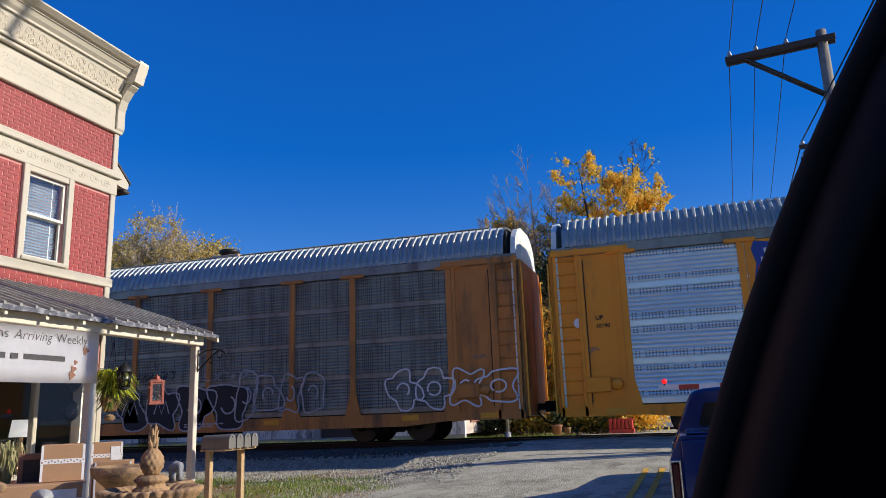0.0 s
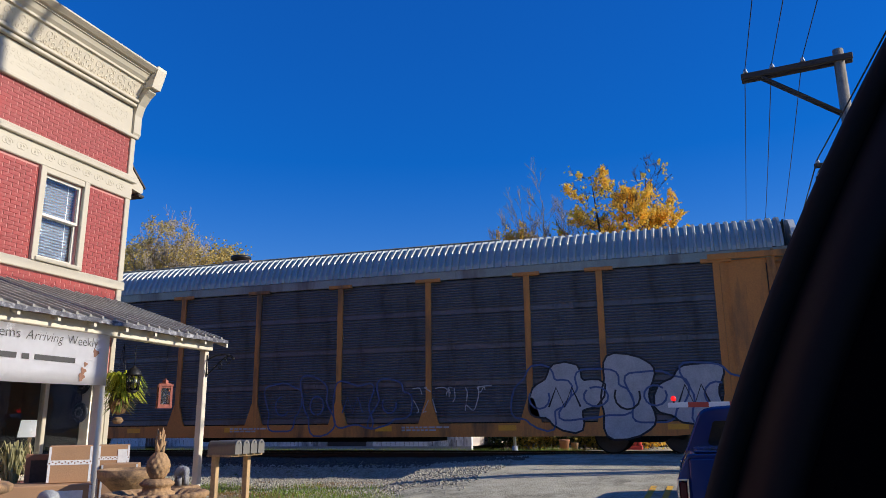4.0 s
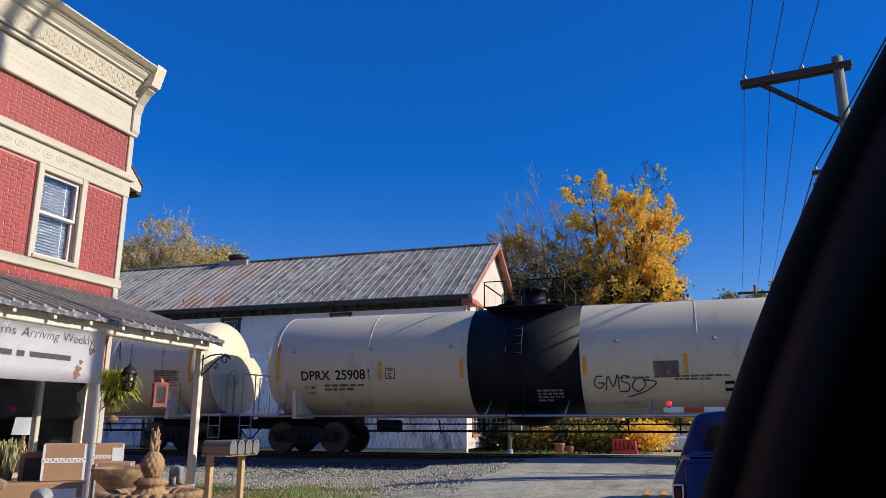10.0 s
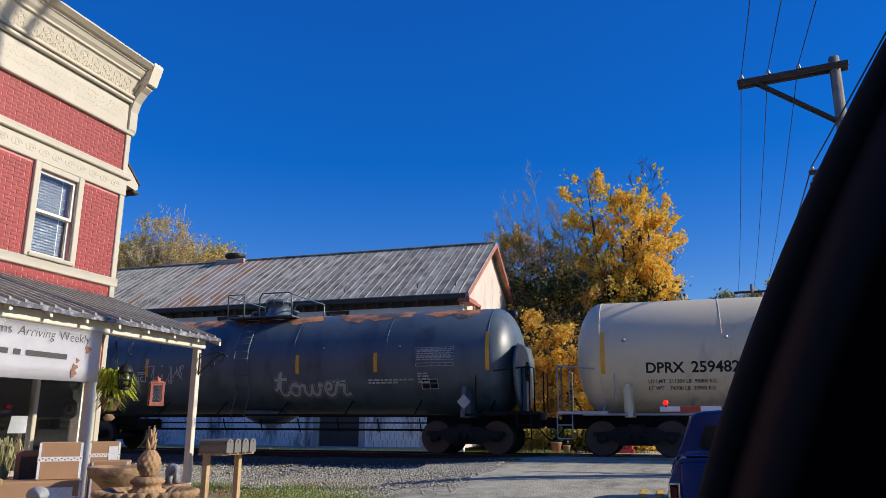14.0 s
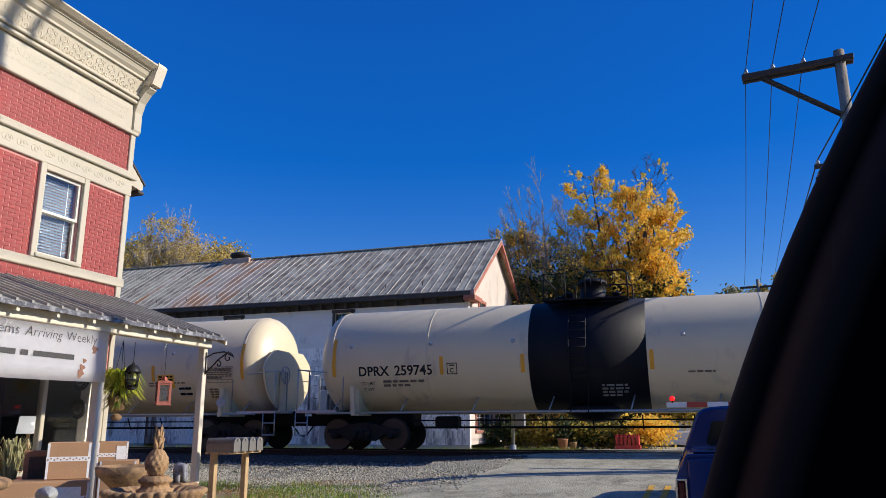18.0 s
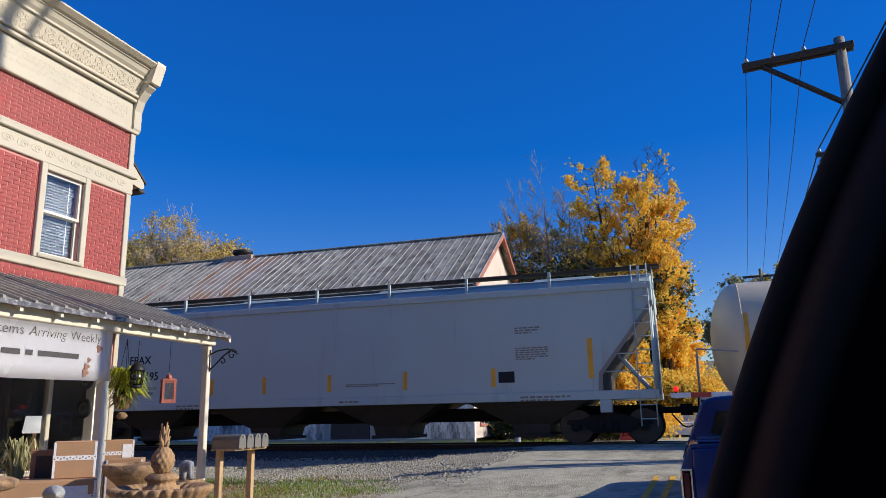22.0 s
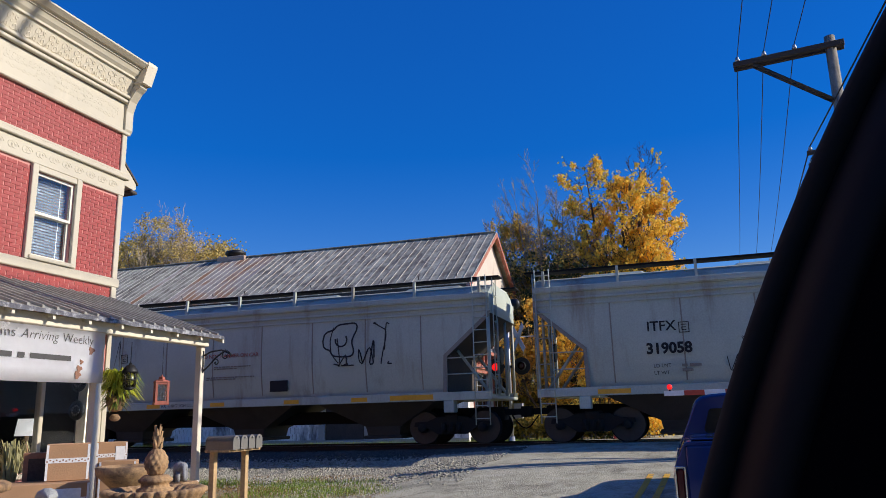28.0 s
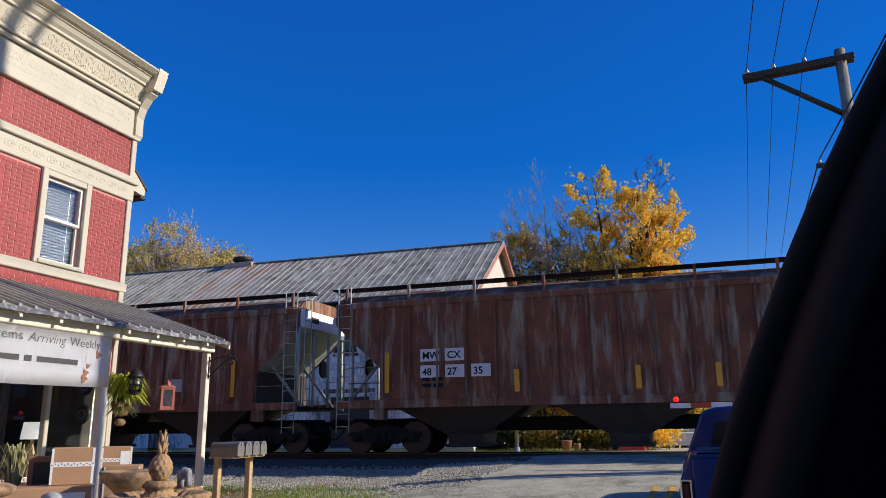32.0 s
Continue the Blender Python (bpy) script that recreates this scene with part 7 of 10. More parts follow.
def sideframe_mesh():
    bm = B()
    top = [(-1.12, 0.50), (-1.10, 0.62), (-0.72, 0.64), (-0.42, 0.76), (0.42, 0.76), (0.72, 0.64), (1.10, 0.62), (1.12, 0.50), (0.72, 0.47), (0.42, 0.28), (-0.42, 0.28), (-0.72, 0.47)]
    prism(bm, top, "y", -0.07, 0.07)
    for x in (-0.89, 0.89):
        lathe(bm, [(-0.13, 0.0), (-0.13, 0.10), (-0.06, 0.13), (0.05, 0.13)], "y", (x, 0, 0.457), 14)
    for x in (-0.22, 0.0, 0.22):
        tube(bm, (x, -0.09, 0.33), (x, -0.09, 0.60), 0.075, n=10)
    return mesh_of(bm, "sideframe", M["bogie"])


def bogies(car, xc):
    """Two trucks; their wheelsets are parts of the car, so that they can turn."""
    ws = once("wheelset", wheelset_mesh)
    rim = once("rim", rim_mesh)
    sf = once("sideframe", sideframe_mesh)
    bol = once("bolster", lambda: mesh_of(boxed(-0.2, 0.2, -1.1, 1.1, 0.50, 0.82, 0.03), "bolster", M["bogie"]))
    sets = []
    for s in (-1, 1):
        tr = part("bogie", bol, None, car, "dark cast-steel bogie", pose(s * xc, 0, 0))
        for y in (-1.0, 1.0):
            part("sideframe", sf, None, tr, m=pose(0, y, 0, 0, 0, 0 if y < 0 else 180))
        for d in (-0.89, 0.89):
            w = part("wheelset", ws, None, car, m=pose(s * xc + d, 0, 0.457))
            part("tread_edge", rim, None, w, "polished tread edge")
            sets.append(w)
    SPIN[car] = sets


SPIN = {}


def coupler(car, half, z=0.85):
    def make():
        bm = B()
        box(bm, -0.55, 0.0, -0.09, 0.09, z - 0.09, z + 0.09)
        prism(bm, [(0.0, -0.14), (0.16, -0.16), (0.24, -0.06), (0.2, 0.05), (0.12, 0.14), (0.0, 0.16)], "z", z - 0.15, z + 0.15)
        return mesh_of(bm, "coupler", M["frame_black"])
    me = once("coupler%.2f" % z, make)
    for s in (-1, 1):
        part("coupler", me, None, car, m=pose(s * (half - 0.16), 0, 0, 0, 0, 0 if s > 0 else 180))
        hb = once("hose%.2f" % z, lambda: hose_mesh(z))
        part("air_hose", hb, None, car, m=pose(s * (half - 0.14), -0.3, 0, 0, 0, 0 if s > 0 else 180))


def hose_mesh(z):
    bm = B()
    pipe(bm, [(-0.25, 0, z - 0.1), (-0.1, 0, z - 0.28), (0.02, 0, z - 0.42), (0.14, 0, z - 0.46)], 0.022, 6)
    return mesh_of(bm, "air_hose", M["rubber"])


def ladder(car, x, y, z0, z1, mat, w=0.42, face="y", n=None, name="ladder"):
    """Two stiles and rungs; face y: lies along the side, face x: across the end."""
    n = n or max(3, round((z1 - z0) / 0.36))
    bm = B()
    for k in (-w / 2, w / 2):
        p, q = ((x + k, y, z0), (x + k, y, z1)) if face == "y" else ((x, y + k, z0), (x, y + k, z1))
        tube(bm, p, q, 0.018, n=5)
    for i in range(n):
        z = z0 + (i + 0.5) * (z1 - z0) / n
        p, q = ((x - w / 2, y, z), (x + w / 2, y, z)) if face == "y" else ((x, y - w / 2, z), (x, y + w / 2, z))
        tube(bm, p, q, 0.016, n=5)
    part(name, bm, mat, car)


def stripes(car, xs, y, z0, z1, mat="stripe", w=0.11, wrap=None):
    for x in xs:
        bm = B()
        if wrap:
            zc, R = wrap
            rows = []
            for i in range(7):
                z = z0 + (z1 - z0) * i / 6
                yy = -math.sqrt(R * R - (z - zc) ** 2) - 0.008
                rows.append([bm.verts.new((x, yy, z)), bm.verts.new((x + w, yy, z))])
            skin(bm, rows, closed=False)
        else:
            box(bm, x, x + w, y - 0.006, y - 0.001, z0, z1)
        part("reflector", bm, M[mat], car)


def print_block(car, x, y, z, w, rows, h, mat="white_print", seed=1, wrap=None):
    bm = B()
    word_bars(bm, x, y, z, w, rows, h, random.Random(seed))
    if wrap:
        zc, R = wrap
        for v in bm.verts:
            v.co.y = -math.sqrt(max(0.05, R * R - (v.co.z - zc) ** 2)) - 0.006
    part("small_print", bm, M[mat], car)


def graffiti(car, x, y, z, w, h, n, seed, fill, line, wrap=None):
    """A row of fat sprayed letter-like blobs with outlines; no words."""
    rnd = random.Random(seed)
    for i in range(n):
        bf, bo = B(), B()
        cx = x + w * (i + 0.5) / n
        rx, rz = w / n * rnd.uniform(0.46, 0.6), h * rnd.uniform(0.42, 0.52)
        ph, k = rnd.uniform(0, 6), rnd.choice((2, 3, 3, 4))
        am = rnd.uniform(0.12, 0.3)
        lean = rnd.uniform(-0.25, 0.25)
        pts = []
        for j in range(32):
            a = j * math.tau / 32
            q = 1 + am * math.sin(k * a + ph) + 0.08 * math.sin(5 * a + ph)
            c, d = math.cos(a), math.sin(a)
            c, d = math.copysign(abs(c) ** 0.7, c), math.copysign(abs(d) ** 0.7, d)
            pts.append(Vector((cx + rx * q * c + lean * rz * d, y - 0.005 - 0.0004 * (i % 2), z + h / 2 + rz * q * d)))
        if fill:
            ctr = bf.verts.new((cx, y - 0.005 - 0.0004 * (i % 2), z + h / 2))
            ring = [bf.verts.new(p) for p in pts]
            for j in range(32):
                bf.faces.new((ctr, ring[j], ring[(j + 1) % 32]))
        strip(bo, pts + [pts[0]], 0.05, (0, -1, 0), 0.003)
        kind = rnd.choice((0, 1, 2))
        if kind < 2:
            a0 = rnd.uniform(0, 6)
            inner = [Vector((cx + rx * 0.4 * math.cos(a0 + j * 0.5), y - 0.006, z + h * 0.5 + rz * 0.4 * math.sin(a0 + j * 0.5))) for j in range(9 + 4 * kind)]
        else:
            inner = [Vector((cx - rx * 0.5 + rx * 0.25 * j, y - 0.006, z + h * (0.35 + 0.3 * (j % 2)))) for j in range(5)]
        strip(bo, inner, 0.05, (0, -1, 0), 0.003)
        for bm in (bf, bo):
            if wrap:
                zc, R = wrap
                for v in bm.verts:
                    v.co.y += R - math.sqrt(max(0.05, R * R - (v.co.z - zc) ** 2))
        if fill:
            part("spray_fill", bf, M[fill], car, "sprayed graffiti fill")
        else:
            bf.free()
        part("spray_outline", bo, M[line], car, "sprayed graffiti outline")


def spray(bm, strokes, x, y, z, sx, sz, wide):
    """Sprayed strokes as smooth ribbons; each stroke is a text of pairs."""
    for stroke in strokes:
        pts = [Vector([float(q) for q in pair.split(",")]) for pair in stroke.split()]
        fine = []
        for i in range(len(pts) - 1):
            p0, p1, p2, p3 = pts[max(0, i - 1)], pts[i], pts[i + 1], pts[min(len(pts) - 1, i + 2)]
            for q in range(6):
                t = q / 6
                fine.append(0.5 * (2 * p1 + (p2 - p0) * t + (2 * p0 - 5 * p1 + 4 * p2 - p3) * t * t + (3 * p1 - p0 - 3 * p2 + p3) * t ** 3))
        fine.append(pts[-1])
        strip(bm, [Vector((x + p.x * sx, y, z + p.y * sz)) for p in fine], wide, (0, -1, 0))


def piece(car, shapes, x, y, z, sx, sz, fill, line=None):
    """Sprayed flat shapes with a thin outline; each shape is a text of pairs."""
    for k, shape in enumerate(shapes):
        pts = [Vector((x + float(p.split(",")[0]) * sx, y - 0.0004 * (k % 2), z + float(p.split(",")[1]) * sz)) for p in shape.split()]
        bm = B()
        bm.faces.new([bm.verts.new(p) for p in pts])
        part("spray_fill", bm, M[fill], car, "sprayed graffiti fill")
        if line:
            bm = B()
            strip(bm, pts + [pts[0]], 0.05, (0, -1, 0), 0.003)
            part("spray_outline", bm, M[line], car, "sprayed graffiti outline")


def scribble(car, x, y, z, w, h, seed, line, turns=9, wrap=None, t=0.03):
    rnd = random.Random(seed)
    bm = B()
    # angular strokes in a row, letter-like but no letters
    for i in range(turns):
        cell, cx = w / turns, x + w * (i + 0.5) / turns
        for s in range(2):
            pts, u, v = [], rnd.uniform(-0.4, 0.0), rnd.choice((0.05, 0.95))
            for j in range(rnd.choice((3, 4, 5, 6))):
                pts.append(Vector((cx + cell * 1.25 * u, y - 0.005 - 0.0015 * s - 0.0004 * (i % 3), z + h * v)))
                u = max(-0.55, min(0.55, u + rnd.uniform(-0.35, 0.6)))
                v = max(0.0, min(1.0, v + rnd.choice((-1, 1)) * rnd.uniform(0.15, 0.7)))
            curve = [pts[0]]
            for a, b, c in zip(pts, pts[1:], pts[2:]):
                curve += [a.lerp(b, 0.75), b.lerp(a, 0.1).lerp(c, 0.06), b.lerp(c, 0.25)]
            curve.append(pts[-1])
            strip(bm, curve, t * rnd.uniform(0.8, 1.1), (0, -1, 0))
    if wrap:
        zc, R = wrap
        for v in bm.verts:
            v.co.y += R - math.sqrt(max(0.05, R * R - (v.co.z - zc) ** 2))
    part("spray_tag", bm, M[line], car, "thin sprayed scribble")


def emblem(car, x, y, z, w, h):
    """A blue-topped shield with red and white stripes."""
    def shield(k):
        out = [(-0.5, 0.36), (-0.44, 0.5), (-0.2, 0.46), (0, 0.5), (0.2, 0.46), (0.44, 0.5), (0.5, 0.36), (0.44, 0.1), (0.5, -0.2), (0.3, -0.42), (0, -0.5), (-0.3, -0.42), (-0.5, -0.2), (-0.44, 0.1)]
        return [(x + u * w * k, z + v * h * k) for u, v in out]
    bm = B()
    prism(bm, shield(1.0), "y", y - 0.008, y - 0.001)
    e = part("emblem", bm, M["logo_blue"], car, "shield emblem in blue, red and white")
    for i in range(9):
        u0 = -0.42 + i * 0.84 / 9
        low = -0.40 + 0.5 * abs(u0 + 0.047) ** 2
        part("emblem_bar", boxed(x + u0 * w, x + (u0 + 0.093) * w, y - 0.012, y - 0.0085, z + low * h, z + 0.06 * h), M["logo_red"] if i % 2 == 0 else M["white_print"], e)
    bm = B()
    for r, (a, b) in enumerate(((-0.3, 0.3), (-0.36, 0.36))):
        box(bm, x + a * w, x + b * w, y - 0.012, y - 0.0085, z + (0.28 - r * 0.15) * h, z + (0.36 - r * 0.15) * h)
    part("emblem_bar", bm, M["white_print"], e)


# ---- enclosed car carrier ----
RACK_POSTS = (-12.1, -9.1, -7.1, -4.2, -1.4, 1.4, 4.2, 7.1, 9.1, 12.1)


def rack_roof_mesh(half):
    prof = [(-1.53, 5.10), (-1.52, 5.22), (-1.36, 5.62), (-1.02, 5.93), (-0.5, 6.07), (0, 6.10), (0.5, 6.07), (1.02, 5.93), (1.36, 5.62), (1.52, 5.22), (1.53, 5.10)]
    bm = B()
    rings = []
    n = int(2 * half / 0.215)
    for i in range(n):
        x = -half + 0.32 + i * (2 * half - 0.64) / n
        for dx, up in ((0.0, 0), (0.10, 0), (0.115, 0.055), (0.175, 0.055)):
            rings.append([bm.verts.new((x + dx, v[0] * (1 + up * 0.55 * (abs(v[0]) > 0.9)), v[1] + (up if v[1] > 5.2 else 0))) for v in prof])
    skin(bm, rings, closed=False)
    return mesh_of(bm, "roof", M["rack_roof"])


def rack_panel_mesh(w, mat, ribs):
    """Four tiers of side sheet, each a flat rail and a run of pressed ribs."""
    prof = []
    for r in range(4):
        z = 0.82 + r * 1.0
        prof += [(-1.455, z), (-1.492, z + 0.012), (-1.492, z + 0.14), (-1.455, z + 0.155)]
        h = 0.82 / ribs
        for i in range(ribs):
            a = z + 0.17 + i * h
            prof += [(-1.458, a), (-1.476, a + 0.2 * h), (-1.484, a + 0.42 * h), (-1.484, a + 0.56 * h), (-1.474, a + 0.82 * h)]
    prof += [(-1.455, 4.83)]
    bm = B()
    rows = [[bm.verts.new((x, y, z)) for y, z in prof] for x in (0, w)]
    skin(bm, rows, closed=False)
    bmesh.ops.recalc_face_normals(bm, faces=bm.faces)
    for r in range(4):
        for i in range(max(2, round(w / 0.75)) + 1):
            x = 0.14 + (w - 0.28) * i / max(2, round(w / 0.75))
            lathe(bm, [(-0.012, 0.0), (-0.010, 0.014), (0.0, 0.018)], "y", (x, -1.492, 0.895 + r * 1.0), 6)
    return mesh_of(bm, "side_panel", mat)


def autorack(label, L, frame, panel, end_mat, ribs=9):
    half = L / 2 - 0.48
    car = thing("autorack_car", label, "rail car", group="cars of the train")
    part("underframe", boxed(-half + 0.3, half - 0.3, -0.5, 0.5, 0.55, 0.80, 0.02), M["frame_black"], car)
    for s in (-1, 1):
        bm = B()
        prism(bm, [(-half, 0.55), (-half + 2.2, 0.55), (-half + 3.4, 0.44), (half - 3.4, 0.44), (half - 2.2, 0.55), (half, 0.55), (half, 0.80), (-half, 0.80)], "y", s * 1.5 - 0.04, s * 1.5 + 0.04)
        part("side_sill", bm, frame, car)
        part("top_rail", boxed(-half, half, s * 1.5 - 0.03, s * 1.5 + 0.03, 4.84, 5.10, 0.01), M["rack_dull"], car)
    # solid near-black block gives the inside its shade by colour
    part("deck_body", boxed(-half + 0.15, half - 0.15, -1.40, 1.40, 0.80, 5.12), M["rack_shade_black"], car, "solid near-black block standing in for the shaded inside")
    part("roof", once("rackroof%.1f" % half, lambda: rack_roof_mesh(half)), None, car, "corrugated silver roof")
    xs = RACK_POSTS
    for i in range(len(xs) - 1):
        w = round(xs[i + 1] - xs[i], 2)
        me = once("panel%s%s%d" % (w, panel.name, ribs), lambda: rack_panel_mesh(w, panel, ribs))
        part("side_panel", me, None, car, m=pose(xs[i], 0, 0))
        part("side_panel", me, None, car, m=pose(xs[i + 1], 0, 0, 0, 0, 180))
    for s in (-1, 1):
        for x in xs:
            q = 0.085
            wide = 0.16 if abs(x) < 8 else 0.10
            bm = B()
            bevel_box(bm, x - q, x + q, s * 1.50 - 0.035, s * 1.50 + 0.035, 0.8, 4.84, 0.01)
            prism(bm, [(x - wide - 0.14, 0.8), (x + wide + 0.14, 0.8), (x + q, 1.45), (x - q, 1.45)], "y", s * 1.515 - 0.03, s * 1.515 + 0.03)
            box(bm, x - 0.38, x + 0.38, s * 1.52 - 0.035, s * 1.52 + 0.035, 4.80, 4.90)
            part("side_post", bm, frame, car)
        for e in (-1, 1):
            inner, outer = 12.19, half - 0.72
            a, b = sorted((e * inner, e * outer))
            bm = B()
            box(bm, a, b, s * 1.46 - 0.02, s * 1.46 + 0.02, 0.8, 4.86)
            m1 = (a + b) / 2
            wd = (b - a) * 0.33
            box(bm, m1 - wd, m1 + wd, s * 1.482 - 0.012, s * 1.482 + 0.012, 1.0, 4.62)
            box(bm, m1 - wd * 0.7, m1 + wd * 0.5, s * 1.498 - 0.004, s * 1.498 + 0.004, 2.72, 3.05)
            box(bm, m1 - wd * 0.5, m1 + wd * 0.4, s * 1.498 - 0.004, s * 1.498 + 0.004, 2.5, 2.6)
            for u in (a + 0.05, b - 0.05):
                box(bm, u - 0.05, u + 0.05, s * 1.49 - 0.03, s * 1.49 + 0.03, 0.8, 4.86)
            part("end_sheet", bm, end_mat, car, "plain painted end sheet with an access door")
            c0, c1 = sorted((e * outer, e * (half - 0.02)))
            part("ladder_recess", boxed(c0, c1, s * 1.43 - 0.02, s * 1.43 + 0.02, 0.8, 5.0), end_mat, car, "recessed sheet behind a ladder")
            bm = B()
            for u in (c0 + 0.045, c1 - 0.045):
                bevel_box(bm, u - 0.045, u + 0.045, s * 1.47 - 0.07, s * 1.47 + 0.07, 0.55, 5.06, 0.01)
            part("corner_post", bm, end_mat, car)
            part("end_top_rail", boxed(min(e * 11.9, e * (half + 0.02)), max(e * 11.9, e * (half + 0.02)), s * 1.54 - 0.04, s * 1.54 + 0.04, 4.86, 5.02, 0.01), end_mat, car)
            if s < 0:
                bm = B()
                for k in range(12):
                    tube(bm, (c0 + 0.05, -1.5, 0.75 + k * 0.36), (c1 - 0.05, -1.5, 0.75 + k * 0.36), 0.016, n=5)
                part("ladder", bm, end_mat, car)
                # black strip painting the shade of the gap by the post, and a bracket low down
                part("door_gap", boxed(b - 0.13 if e > 0 else a + 0.11, b - 0.11 if e > 0 else a + 0.13, -1.508, -1.484, 0.9, 4.7), M["rack_shade_black"], car)
                bm = B()
                bevel_box(bm, m1 - 0.55, m1 + 0.1, -1.60, -1.50, 1.15, 1.55, 0.02)
                lathe(bm, [(-0.14, 0.0), (-0.13, 0.14), (0.0, 0.16)], "y", (m1 + 0.25, -1.5, 1.35), 12)
                part("brake_box", bm, end_mat, car)
    for e in (-1, 1):
        bm = B()
        out = [(-1.5, 0.6), (1.5, 0.6), (1.5, 5.1), (1.36, 5.60), (1.0, 5.90), (0.5, 6.04), (-0.5, 6.04), (-1.0, 5.90), (-1.36, 5.60), (-1.5, 5.1)]
        a, b = sorted((e * (half - 0.16), e * (half - 0.02)))
        prism(bm, out, "x", a, b)
        part("end_frame", bm, M["rack_white"], car, "pale arched end panel")
        for s in (-1, 1):
            a, b = sorted((e * (half - 0.02), e * (half + 0.10)))
            # near-black plate standing in for the shaded gap under the roof end
            part("roof_end", boxed(min(e * (half - 0.33), e * (half - 0.30)), max(e * (half - 0.33), e * (half - 0.30)), min(s * 0.02, s * 1.3), max(s * 0.02, s * 1.3), 5.0, 5.86), M["rack_shade_black"], car)
            part("end_door", boxed(a, b, min(s * 0.03, s * 1.4), max(s * 0.03, s * 1.4), 0.62, 4.95, 0.03), end_mat, car, "folding end door")
            part("end_handrail", boxed(min(e * (half + 0.10), e * (half + 0.14)), max(e * (half + 0.10), e * (half + 0.14)), s * 1.47 - 0.03, s * 1.47 + 0.03, 0.62, 4.7), M["stripe"], car, "yellow door edge rail")
    bogies(car, half - 4.1)
    coupler(car, L / 2)
    xs2 = [x for x in (-12.8, -10.5, -6.0, -2.4, 2.6, 6.2, 10.6, 12.9)]
    for x in xs2:
        part("reflector", boxed(x, x + 0.5, -1.545, -1.541, 0.60, 0.74), M["stripe"], car)
    print_block(car, -2.2, -1.542, 0.68, 1.4, 2, 0.045, "grey_print", 3)
    print_block(car, 3.4, -1.542, 0.68, 1.4, 2, 0.045, "grey_print", 4)
    for e in (-1, 1):
        print_block(car, e * 13.0 - 0.25, -1.512, 2.3, 0.4, 3, 0.03, "ink_faint", 7)
    bm = B()
    box(bm, -4, 4, -0.8, 0.8, 0.30, 0.55)
    part("brake_gear", bm, M["frame_black"], car)
    return car, half


